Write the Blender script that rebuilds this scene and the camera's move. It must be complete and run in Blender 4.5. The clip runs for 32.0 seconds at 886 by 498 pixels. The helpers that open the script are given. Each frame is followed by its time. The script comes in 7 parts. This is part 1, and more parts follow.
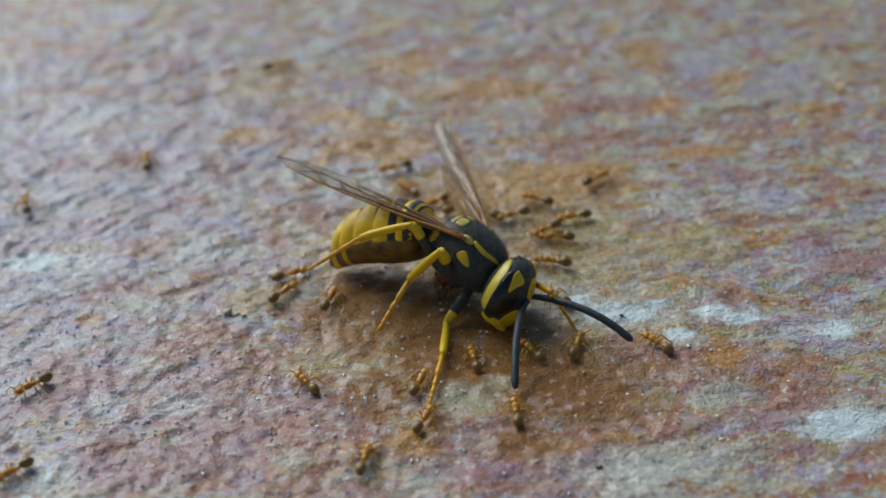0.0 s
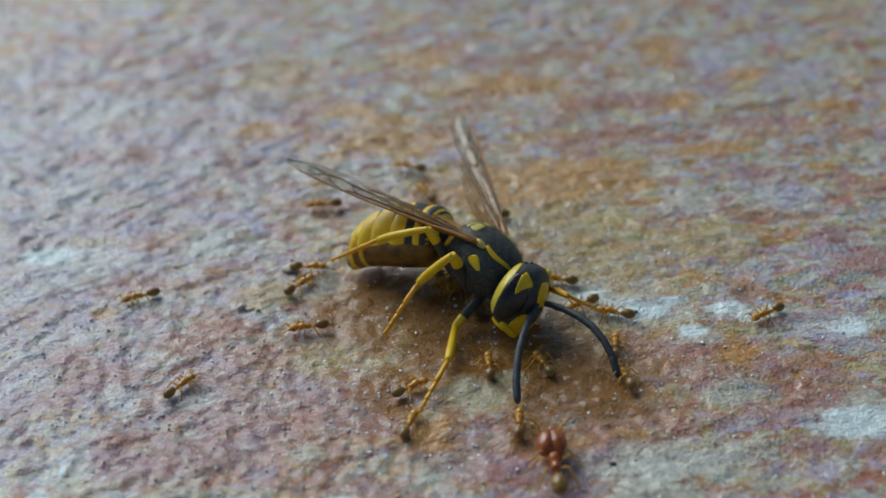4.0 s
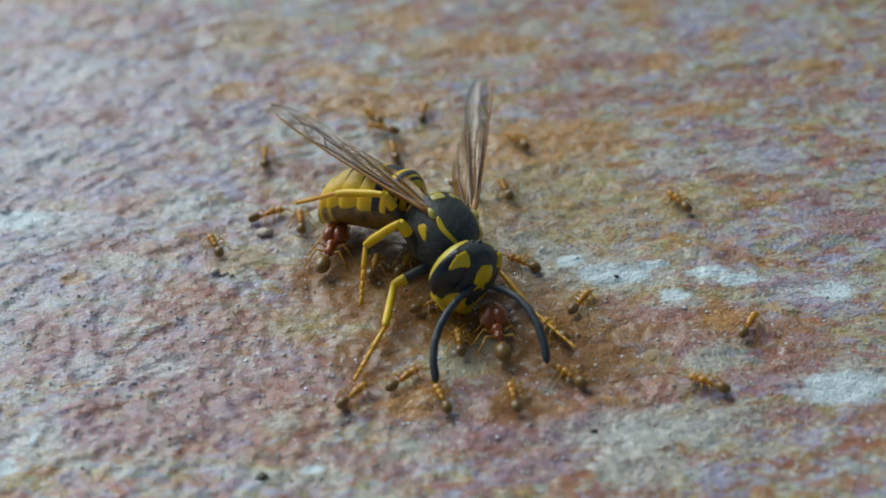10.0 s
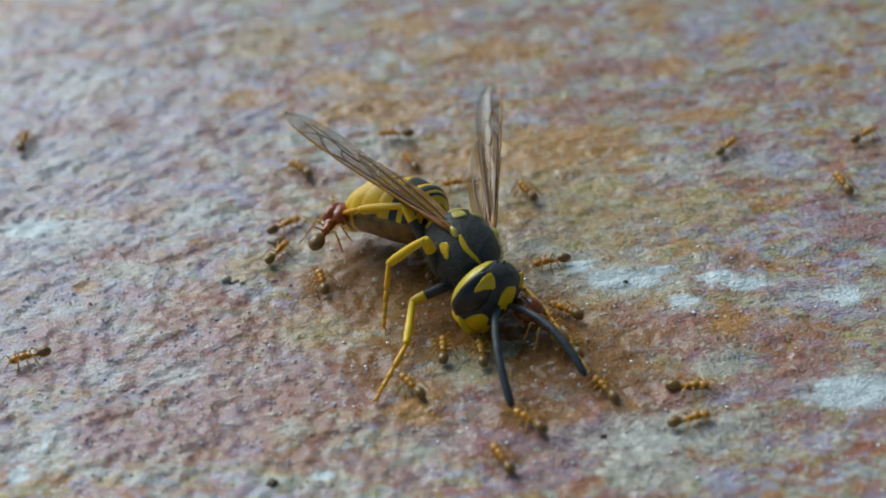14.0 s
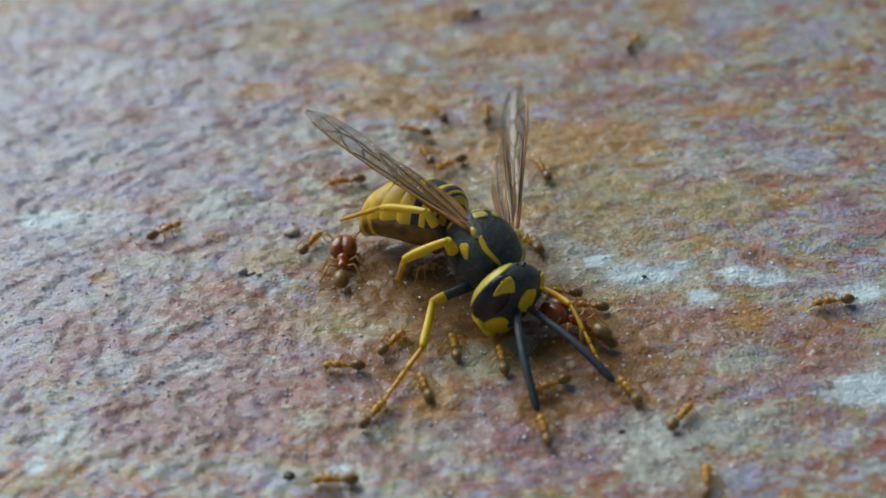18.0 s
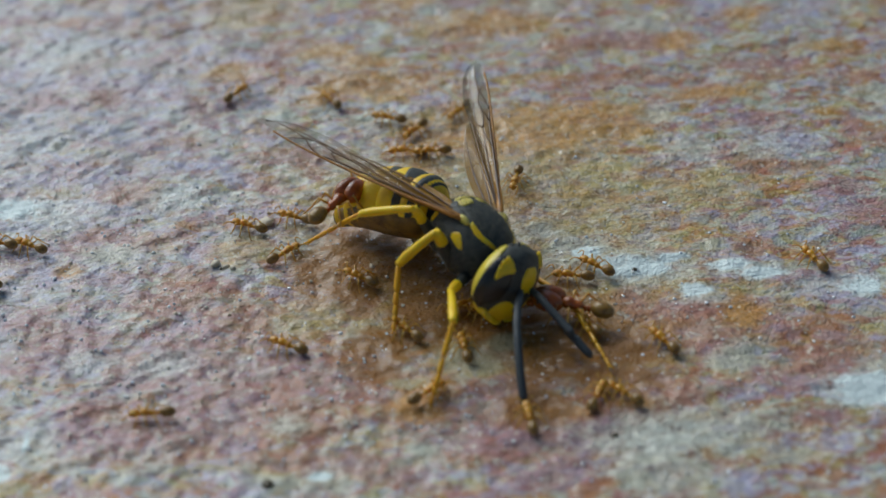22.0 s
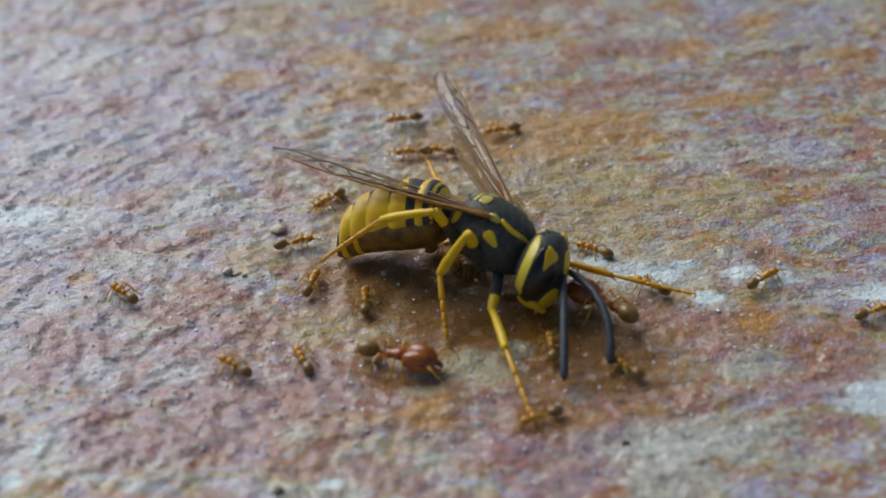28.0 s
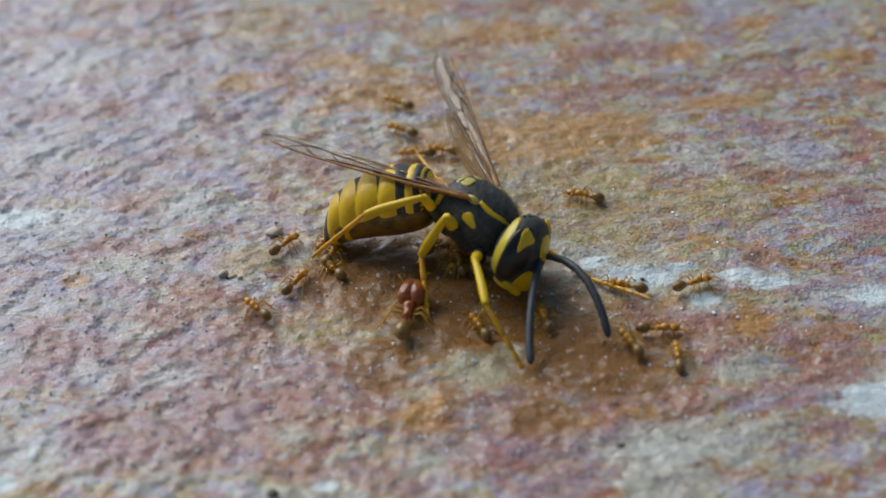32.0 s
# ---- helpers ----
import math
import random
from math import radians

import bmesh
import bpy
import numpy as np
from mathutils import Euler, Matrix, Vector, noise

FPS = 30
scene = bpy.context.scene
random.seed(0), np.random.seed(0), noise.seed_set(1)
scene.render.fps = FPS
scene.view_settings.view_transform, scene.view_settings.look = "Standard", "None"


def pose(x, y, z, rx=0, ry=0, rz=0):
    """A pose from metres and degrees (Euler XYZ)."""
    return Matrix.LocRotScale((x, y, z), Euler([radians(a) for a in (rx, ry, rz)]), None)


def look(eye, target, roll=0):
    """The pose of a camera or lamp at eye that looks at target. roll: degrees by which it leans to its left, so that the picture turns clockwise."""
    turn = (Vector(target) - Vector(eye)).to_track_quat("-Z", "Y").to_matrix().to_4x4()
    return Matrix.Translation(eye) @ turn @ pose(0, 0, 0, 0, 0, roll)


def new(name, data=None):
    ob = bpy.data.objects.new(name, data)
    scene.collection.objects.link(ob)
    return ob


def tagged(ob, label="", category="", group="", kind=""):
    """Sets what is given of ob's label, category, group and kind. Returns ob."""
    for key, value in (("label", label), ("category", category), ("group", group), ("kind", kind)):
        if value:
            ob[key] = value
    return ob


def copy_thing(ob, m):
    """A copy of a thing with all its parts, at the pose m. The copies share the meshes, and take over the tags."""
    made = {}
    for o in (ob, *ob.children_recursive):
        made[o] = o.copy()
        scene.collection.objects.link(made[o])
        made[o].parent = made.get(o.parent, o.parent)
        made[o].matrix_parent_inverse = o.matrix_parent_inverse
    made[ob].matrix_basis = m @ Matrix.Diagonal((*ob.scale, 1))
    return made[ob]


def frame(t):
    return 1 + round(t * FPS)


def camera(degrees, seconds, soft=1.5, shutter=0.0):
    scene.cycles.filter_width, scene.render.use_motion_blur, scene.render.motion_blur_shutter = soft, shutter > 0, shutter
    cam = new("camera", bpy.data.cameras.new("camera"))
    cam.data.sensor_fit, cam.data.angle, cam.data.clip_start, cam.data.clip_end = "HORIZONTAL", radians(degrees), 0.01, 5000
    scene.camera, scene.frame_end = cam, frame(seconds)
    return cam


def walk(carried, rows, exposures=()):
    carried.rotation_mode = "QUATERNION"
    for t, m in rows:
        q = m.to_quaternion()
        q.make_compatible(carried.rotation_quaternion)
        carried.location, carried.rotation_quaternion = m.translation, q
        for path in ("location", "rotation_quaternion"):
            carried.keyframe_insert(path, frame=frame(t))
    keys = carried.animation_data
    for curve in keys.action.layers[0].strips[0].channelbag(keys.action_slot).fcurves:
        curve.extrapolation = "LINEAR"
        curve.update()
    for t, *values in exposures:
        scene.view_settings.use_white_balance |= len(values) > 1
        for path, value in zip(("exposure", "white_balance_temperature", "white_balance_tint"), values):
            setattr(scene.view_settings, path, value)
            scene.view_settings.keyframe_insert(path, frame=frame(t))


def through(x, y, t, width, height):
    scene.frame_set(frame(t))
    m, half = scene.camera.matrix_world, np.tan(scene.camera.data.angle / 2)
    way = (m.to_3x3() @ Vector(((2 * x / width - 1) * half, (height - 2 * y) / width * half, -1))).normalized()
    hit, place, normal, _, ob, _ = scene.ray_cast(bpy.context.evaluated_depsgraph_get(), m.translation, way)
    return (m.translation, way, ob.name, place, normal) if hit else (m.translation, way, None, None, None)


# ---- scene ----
FOV = 32.0
cam = camera(FOV, 32.0, soft=1.6)
cam.data.dof.use_dof, cam.data.dof.focus_distance, cam.data.dof.aperture_fstop = True, 0.0795, 40.0


def place(x, y, z, yaw, pitch, roll):
    """A camera pose from millimetres and degrees of yaw, pitch and lean."""
    return pose(x / 1000, y / 1000, z / 1000, 90 + pitch, 0, yaw) @ pose(0, 0, 0, 0, 0, roll)


walk(cam, [
    (0.0, place(-0.326, -69.217, 50.084, 0.327, -34.522, -3.086)),
    (0.5, place(-0.163, -69.383, 50.279, 0.554, -34.414, -3.300)),
    (1.0, place(-0.300, -69.359, 50.246, 0.486, -34.449, -3.172)),
    (1.5, place(-0.320, -69.508, 50.285, 0.767, -34.380, -3.234)),
    (2.0, place(-0.453, -69.235, 50.152, 0.734, -34.571, -3.160)),
    (2.5, place(-0.366, -69.284, 50.150, 0.946, -34.539, -3.308)),
    (4.5, place(-0.237, -69.155, 49.888, 1.031, -34.746, -3.283)),
    (5.0, place(-0.156, -68.542, 49.645, 0.700, -35.439, -3.203)),
    (5.5, place(0.005, -68.153, 49.484, 0.534, -35.787, -3.168)),
    (6.0, place(-0.119, -67.724, 49.341, 0.188, -36.264, -2.955)),
    (6.5, place(0.051, -67.874, 49.240, 0.171, -36.125, -3.055)),
    (7.0, place(0.035, -68.020, 49.433, 0.014, -35.941, -3.078)),
    (7.5, place(-0.044, -68.136, 49.420, -0.064, -35.840, -2.936)),
    (8.0, place(-0.206, -67.947, 49.451, 0.008, -35.986, -2.965)),
    (8.5, place(-0.071, -67.857, 49.263, 0.097, -36.095, -3.061)),
    (9.0, place(0.012, -67.991, 49.282, 0.014, -35.940, -2.998)),
    (9.5, place(-0.197, -68.014, 49.253, -0.112, -36.021, -2.835)),
    (10.0, place(-0.482, -67.898, 49.315, -0.077, -36.135, -2.676)),
    (10.5, place(-0.456, -67.870, 49.078, 0.142, -36.028, -2.792)),
    (11.0, place(-0.212, -67.830, 49.160, 0.406, -36.014, -3.025)),
    (11.5, place(-0.309, -67.961, 49.383, 0.406, -35.997, -3.093)),
    (12.0, place(-0.254, -67.994, 49.276, 0.344, -35.923, -3.081)),
    (12.5, place(-0.143, -68.166, 49.296, 0.354, -35.775, -3.154)),
    (13.0, place(-0.459, -68.092, 49.248, 0.414, -35.796, -3.076)),
    (13.5, place(-0.321, -67.935, 49.137, 0.375, -35.945, -3.160)),
    (14.0, place(-0.152, -68.041, 49.464, 0.629, -35.910, -3.392)),
    (14.5, place(-0.158, -68.118, 49.302, 0.664, -35.707, -3.433)),
    (16.5, place(-0.219, -68.210, 49.499, 1.028, -35.633, -3.484)),
    (17.0, place(-0.447, -68.276, 49.507, 0.955, -35.590, -3.330)),
    (17.5, place(-0.582, -68.106, 49.345, 1.113, -35.803, -3.221)),
    (18.0, place(-0.631, -67.857, 49.146, 1.038, -36.015, -3.209)),
    (18.5, place(-0.589, -67.828, 49.160, 1.146, -36.047, -3.193)),
    (19.0, place(-0.805, -67.716, 49.250, 1.053, -36.073, -3.050)),
    (19.5, place(-1.564, -67.166, 48.111, 1.022, -36.492, -2.153)),
    (20.0, place(-1.150, -65.469, 47.920, 0.410, -37.551, -2.391)),
    (20.5, place(-1.221, -64.211, 48.120, -0.076, -38.078, -2.562)),
    (21.0, place(-0.738, -63.520, 48.136, -0.563, -38.092, -2.914)),
    (21.5, place(-1.144, -63.885, 48.151, -0.723, -37.759, -2.623)),
    (22.0, place(-1.332, -64.274, 48.369, -0.348, -37.429, -2.561)),
    (22.5, place(-0.942, -63.970, 48.215, -0.194, -37.651, -2.785)),
    (23.0, place(-0.934, -64.009, 48.358, -0.248, -37.532, -2.814)),
    (23.5, place(-1.243, -64.126, 48.410, -0.289, -37.454, -2.615)),
    (24.0, place(-1.100, -64.262, 48.231, -0.018, -37.309, -2.588)),
    (24.5, place(-1.193, -64.063, 48.221, -0.049, -37.507, -2.641)),
    (25.0, place(-1.121, -63.995, 48.335, 0.028, -37.478, -2.819)),
    (25.5, place(-1.250, -64.070, 48.372, -0.028, -37.389, -2.786)),
    (27.5, place(-1.024, -64.160, 48.408, 0.228, -37.242, -3.052)),
    (28.0, place(-1.262, -64.292, 48.397, 0.234, -37.141, -2.824)),
    (28.5, place(-1.070, -64.351, 48.308, 0.480, -37.120, -2.912)),
    (29.0, place(-1.255, -64.126, 48.307, 0.403, -37.254, -2.767)),
    (29.5, place(-1.304, -64.122, 48.435, 0.345, -37.240, -2.882)),
    (30.0, place(-0.936, -64.297, 48.443, 0.558, -37.102, -2.980)),
    (30.5, place(-1.214, -64.258, 48.401, 0.391, -37.099, -2.765)),
    (31.0, place(-1.065, -64.132, 48.400, 0.435, -37.158, -2.955)),
    (31.5, place(-0.971, -64.194, 48.388, 0.477, -37.078, -3.057)),
    (32.0, place(-0.922, -64.254, 48.256, 0.337, -36.998, -2.928)),
], exposures=[(0.0, -0.51, 6380, 5), (1.0, -0.53, 6240, 2), (5.0, -0.52, 6240, 2), (9.0, -0.48, 6240, 2), (14.0, -0.46, 6240, 2), (17.0, -0.50, 6240, 2), (19.0, -0.53, 6260, 3), (21.0, -0.58, 6330, 2), (22.0, -0.51, 6330, 2), (23.0, -0.48, 6420, 6), (24.0, -0.47, 6480, 9), (25.0, -0.46, 6480, 9), (28.0, -0.44, 6480, 9), (32.0, -0.41, 6480, 9)])

# ---- light: a broad bright sky from the far left, a soft high sun behind the subject ----
world = bpy.data.worlds.new("sky")
scene.world = world
world.use_nodes = True
wn = world.node_tree
sky = wn.nodes.new("ShaderNodeTexSky")
sky.sky_type, sky.sun_disc = "NISHITA", False
sky.sun_elevation, sky.sun_rotation = radians(40), radians(-39)
wn.links.new(sky.outputs[0], wn.nodes["Background"].inputs[0])
wn.nodes["Background"].inputs[1].default_value = 0.07
sky.ozone_density = 4.0
sun = new("sun", bpy.data.lights.new("sun", "SUN"))
sun.data.energy, sun.data.angle, sun.data.color = 3.7, radians(52), (0.93, 0.93, 0.965)
sun.matrix_world = look((-0.50, 0.62, 0.66), (0, 0, 0))

MM = 0.001
TAU = 2 * math.pi


# ---- materials ----
def mat(name):
    m = bpy.data.materials.new(name)
    m.use_nodes = True
    return m, m.node_tree, m.node_tree.nodes["Principled BSDF"]


def node(nt, kind, **inputs):
    n = nt.nodes.new(kind)
    for key, value in inputs.items():
        n.inputs[key.replace("_", " ")].default_value = value
    return n


def ramp(nt, source, stops):
    r = nt.nodes.new("ShaderNodeValToRGB")
    while len(r.color_ramp.elements) < len(stops):
        r.color_ramp.elements.new(0.5)
    for e, (p, c) in zip(r.color_ramp.elements, stops):
        e.position, e.color = p, (*c, 1) if len(c) == 3 else c
    nt.links.new(source, r.inputs[0])
    return r.outputs[0]


def mixed(nt, fac, a, b, mode="MIX"):
    n = nt.nodes.new("ShaderNodeMix")
    n.data_type, n.blend_type = "RGBA", mode
    for sock, v in ((n.inputs[0], fac), (n.inputs[6], a), (n.inputs[7], b)):
        if hasattr(v, "links"):
            nt.links.new(v, sock)
        elif isinstance(v, tuple):
            sock.default_value = (*v, 1)
        else:
            sock.default_value = v
    return n.outputs[2]


def math_node(nt, op, a, b=0.0, clamp=False):
    n = nt.nodes.new("ShaderNodeMath")
    n.operation, n.use_clamp = op, clamp
    for sock, v in zip(n.inputs, (a, b)):
        if hasattr(v, "links"):
            nt.links.new(v, sock)
        else:
            sock.default_value = v
    return n.outputs[0]


def millimetres(nt, sx=1.0, sy=1.0, sz=1.0, turn=0.0):
    """Object coordinates in millimetres."""
    c = nt.nodes.new("ShaderNodeTexCoord")
    m = nt.nodes.new("ShaderNodeMapping")
    m.inputs["Scale"].default_value = (1000 * sx, 1000 * sy, 1000 * sz)
    m.inputs["Rotation"].default_value = (0, 0, turn)
    nt.links.new(c.outputs["Object"], m.inputs[0])
    return m.outputs[0]


def noise_of(nt, vector, scale, detail=4.0, rough=0.6, distort=0.0):
    n = node(nt, "ShaderNodeTexNoise", Scale=scale, Detail=detail, Roughness=rough, Distortion=distort)
    nt.links.new(vector, n.inputs["Vector"])
    return n.outputs["Fac"]


def bump(nt, bsdf, height, strength, distance):
    b = node(nt, "ShaderNodeBump", Strength=strength, Distance=distance)
    nt.links.new(height, b.inputs["Height"])
    nt.links.new(b.outputs[0], bsdf.inputs["Normal"])


def ground_material():
    m, nt, b = mat("weathered glazed tile")
    v = millimetres(nt)
    streak = millimetres(nt, 0.62, 1.0, 1.0, 0.05)

    def shifted(base, dx):
        add = nt.nodes.new("ShaderNodeVectorMath")
        add.inputs[1].default_value = (dx, dx * 0.7, dx * 1.3)
        nt.links.new(base, add.inputs[0])
        return add.outputs[0]

    broad = noise_of(nt, streak, 0.14, 4.0, 0.6, 0.6)
    blot = noise_of(nt, shifted(streak, 77.0), 0.85, 5.0, 0.64, 0.4)
    grain = noise_of(nt, v, 3.0, 5.0, 0.72)
    fleck = noise_of(nt, shifted(v, 57.0), 2.2, 4.0, 0.7, 0.3)
    pit = noise_of(nt, shifted(v, 19.0), 3.4, 3.0, 0.6)
    glint = noise_of(nt, shifted(v, 41.0), 5.5, 2.0, 0.5)
    colour = ramp(nt, broad, [(0.38, (0.46, 0.42, 0.25)), (0.50, (0.49, 0.50, 0.36)), (0.62, (0.45, 0.43, 0.36))])
    # pale streaks paint sky highlights on the ridges into the colour, strongest toward the west
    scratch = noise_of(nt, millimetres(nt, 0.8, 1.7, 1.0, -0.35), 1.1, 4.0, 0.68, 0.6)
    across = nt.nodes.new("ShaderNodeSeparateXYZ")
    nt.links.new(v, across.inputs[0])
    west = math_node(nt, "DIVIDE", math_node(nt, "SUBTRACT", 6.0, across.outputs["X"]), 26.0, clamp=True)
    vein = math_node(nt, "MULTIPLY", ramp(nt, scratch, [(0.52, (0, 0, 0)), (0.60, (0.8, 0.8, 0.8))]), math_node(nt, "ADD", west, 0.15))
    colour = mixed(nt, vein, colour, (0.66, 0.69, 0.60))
    # soft patches of many glazes, large ones first
    glazes = ((31.0, 0.30, (0.50, 0.34, 0.10), 0.7), (113.0, 0.42, (0.39, 0.165, 0.17), 0.8), (211.0, 0.46, (0.53, 0.24, 0.025), 0.8), (307.0, 0.44, (0.54, 0.58, 0.46), 0.7),
              (401.0, 0.75, (0.44, 0.12, 0.035), 0.75), (503.0, 0.60, (0.43, 0.39, 0.53), 0.7), (601.0, 0.85, (0.57, 0.62, 0.48), 0.7), (709.0, 1.1, (0.50, 0.41, 0.08), 0.6),
              (811.0, 1.3, (0.41, 0.15, 0.14), 0.7), (907.0, 1.7, (0.50, 0.22, 0.035), 0.5), (1009.0, 1.5, (0.44, 0.46, 0.64), 0.5))
    for offset, scale, tint, amount in glazes:
        patch = noise_of(nt, shifted(streak, offset), scale * 0.78, 3.0, 0.6, 0.7)
        colour = mixed(nt, ramp(nt, patch, [(0.53, (0, 0, 0)), (0.61, (amount, amount, amount))]), colour, tint)
    ragged = math_node(nt, "ADD", math_node(nt, "MULTIPLY", math_node(nt, "SUBTRACT", blot, 0.5), 1.5), math_node(nt, "MULTIPLY", math_node(nt, "SUBTRACT", grain, 0.5), 0.9))

    broken = math_node(nt, "ADD", math_node(nt, "MULTIPLY", math_node(nt, "SUBTRACT", noise_of(nt, shifted(streak, 151.0), 0.7, 6.0, 0.72, 1.2), 0.5), 2.6), math_node(nt, "MULTIPLY", math_node(nt, "SUBTRACT", grain, 0.5), 1.6))

    def layer(name, amount, soft):
        a = nt.nodes.new("ShaderNodeAttribute")
        a.attribute_name = name
        k = math_node(nt, "SUBTRACT", math_node(nt, "ADD", math_node(nt, "MULTIPLY", a.outputs["Fac"], 1.25), broken if name in ("cream", "lilac", "film") else ragged), 0.66 if name == "white" else 0.55)
        k = math_node(nt, "MULTIPLY", k, soft, clamp=True)
        return math_node(nt, "MULTIPLY", math_node(nt, "MULTIPLY", k, amount), math_node(nt, "MULTIPLY", a.outputs["Fac"], 8.0, clamp=True))

    # the lilac layer puts the sky's blue sheen into the colour
    for name, tint, amount, soft in (("lilac", (0.49, 0.47, 0.60), 0.55, 1.2), ("straw", (0.52, 0.37, 0.10), 0.6, 1.4), ("mauve", (0.40, 0.18, 0.17), 0.68, 1.5), ("rust", (0.40, 0.145, 0.05), 0.6, 1.6), ("orange", (0.56, 0.27, 0.03), 0.78, 1.5), ("cream", (0.56, 0.54, 0.41), 0.8, 1.6), ("film", (0.66, 0.70, 0.62), 0.62, 1.3)):
        colour = mixed(nt, layer(name, amount, soft), colour, tint)
    # worn grain, pale mineral flecks that double as painted glints, and dark pits
    colour = mixed(nt, 0.5, colour, ramp(nt, grain, [(0.36, (0.56, 0.53, 0.50)), (0.50, (1, 1, 1)), (0.64, (1.42, 1.42, 1.42))]), "MULTIPLY")
    colour = mixed(nt, ramp(nt, fleck, [(0.57, (0, 0, 0)), (0.63, (0.6, 0.6, 0.6))]), colour, (0.76, 0.73, 0.56))
    colour = mixed(nt, ramp(nt, pit, [(0.30, (0.6, 0.6, 0.6)), (0.37, (0, 0, 0))]), colour, (0.16, 0.08, 0.045))
    # the damp brown stain, bare chips in it and the white scale lie over all of it
    for name, tint, amount, soft in (("stain", (0.30, 0.118, 0.002), 0.92, 1.5), ("bare", (0.50, 0.45, 0.26), 0.75, 2.0), ("white", (0.82, 0.94, 0.90), 0.95, 2.2)):
        colour = mixed(nt, layer(name, amount, soft), colour, tint)
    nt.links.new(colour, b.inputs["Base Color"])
    gloss = ramp(nt, glint, [(0.40, (0.55, 0.55, 0.55)), (0.60, (0.34, 0.34, 0.34)), (0.70, (0.10, 0.10, 0.10))])
    nt.links.new(gloss, b.inputs["Roughness"])
    b.inputs["Specular IOR Level"].default_value = 0.5
    nt.links.new(ramp(nt, glint, [(0.45, (0.30, 0.30, 0.30)), (0.60, (0.10, 0.10, 0.10))]), b.inputs["Coat Roughness"])
    b.inputs["Coat Weight"].default_value = 0.5
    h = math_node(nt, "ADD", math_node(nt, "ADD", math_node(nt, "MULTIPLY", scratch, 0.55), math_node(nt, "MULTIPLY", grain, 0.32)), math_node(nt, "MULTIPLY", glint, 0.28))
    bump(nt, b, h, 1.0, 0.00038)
    return m


def chitin(name, tint, dark, rough=0.35, scale=2.0, through=0.0, coat=0.3):
    """Insect shell: a tint mottled with a darker one, finely pitted."""
    m, nt, b = mat(name)
    v = millimetres(nt)
    n = noise_of(nt, v, scale, 4.0, 0.6)
    nt.links.new(ramp(nt, n, [(0.32, dark), (0.58, tint)]), b.inputs["Base Color"])
    r = ramp(nt, noise_of(nt, v, scale * 6), [(0.3, (rough * 0.75,) * 3), (0.7, (min(1, rough * 1.4),) * 3)])
    nt.links.new(r, b.inputs["Roughness"])
    b.inputs["Coat Weight"].default_value, b.inputs["Coat Roughness"].default_value = coat, 0.2
    if through:
        b.inputs["Subsurface Weight"].default_value = through
        b.inputs["Subsurface Radius"].default_value = (0.0006, 0.0003, 0.0001)
        b.inputs["Subsurface Scale"].default_value = 1.0
    bump(nt, b, noise_of(nt, v, 9.0, 3.0), 0.35, 0.00006)
    return m


def membrane():
    """Amber toward the root, clear and smoky toward the tip."""
    m, nt, b = mat("smoky wing membrane")
    v = millimetres(nt)
    along = nt.nodes.new("ShaderNodeSeparateXYZ")
    nt.links.new(v, along.inputs[0])
    share = math_node(nt, "DIVIDE", math_node(nt, "ADD", along.outputs["X"], math_node(nt, "MULTIPLY", noise_of(nt, v, 0.7, 3.0), 2.0)), 12.0)
    nt.links.new(ramp(nt, share, [(0.1, (0.40, 0.19, 0.014)), (0.5, (0.33, 0.18, 0.03)), (0.85, (0.30, 0.25, 0.16))]), b.inputs["Base Color"])
    nt.links.new(ramp(nt, share, [(0.2, (0.78, 0.78, 0.78)), (0.85, (0.48, 0.48, 0.48))]), b.inputs["Alpha"])
    b.inputs["Roughness"].default_value, b.inputs["IOR"].default_value = 0.16, 1.5
    b.inputs["Specular IOR Level"].default_value = 0.55
    b.inputs["Coat Weight"].default_value, b.inputs["Coat Roughness"].default_value = 0.15, 0.1
    bump(nt, b, noise_of(nt, millimetres(nt, 0.5, 1.4), 1.6, 3.0), 0.8, 0.00015)
    return m


def glint_material():
    """Tiny glassy grains that stand in for glints, each of its own tint."""
    m, nt, b = mat("pale glassy glint grains")
    geo = nt.nodes.new("ShaderNodeNewGeometry")
    nt.links.new(ramp(nt, geo.outputs["Random Per Island"], [(0.0, (0.62, 0.48, 0.30)), (0.3, (0.84, 0.82, 0.70)), (0.6, (0.80, 0.86, 0.92)), (1.0, (0.95, 0.95, 0.93))]), b.inputs["Base Color"])
    b.inputs["Roughness"].default_value, b.inputs["IOR"].default_value = 0.08, 1.6
    b.inputs["Specular IOR Level"].default_value = 0.8
    return m


TILE = ground_material()
BLACK = chitin("matt black shell", (0.060, 0.064, 0.055), (0.030, 0.031, 0.026), 0.55, 3.0, coat=0.08)
EYE = chitin("black compound eye", (0.012, 0.011, 0.010), (0.007, 0.007, 0.007), 0.3, 8.0, coat=0.35)
YELLOW = chitin("yellow shell", (0.97, 0.63, 0.006), (0.88, 0.52, 0.004), 0.38, 1.2, 0.15, 0.16)
PALE = chitin("pale lemon shell", (0.70, 0.58, 0.12), (0.55, 0.44, 0.06), 0.4, 1.4, 0.1)
LEMON = chitin("lemon yellow cheek shell", (0.76, 0.60, 0.045), (0.60, 0.46, 0.03), 0.4, 1.4, 0.1)
ORANGE = chitin("orange yellow leg shell", (0.90, 0.46, 0.008), (0.74, 0.32, 0.005), 0.35, 1.4, 0.15)
TAWNY = chitin("tawny wing root", (0.46, 0.20, 0.018), (0.28, 0.10, 0.012), 0.45, 2.0, coat=0.1)
VEIN = chitin("brown wing vein", (0.15, 0.07, 0.02), (0.08, 0.035, 0.012), 0.4, 2.0)
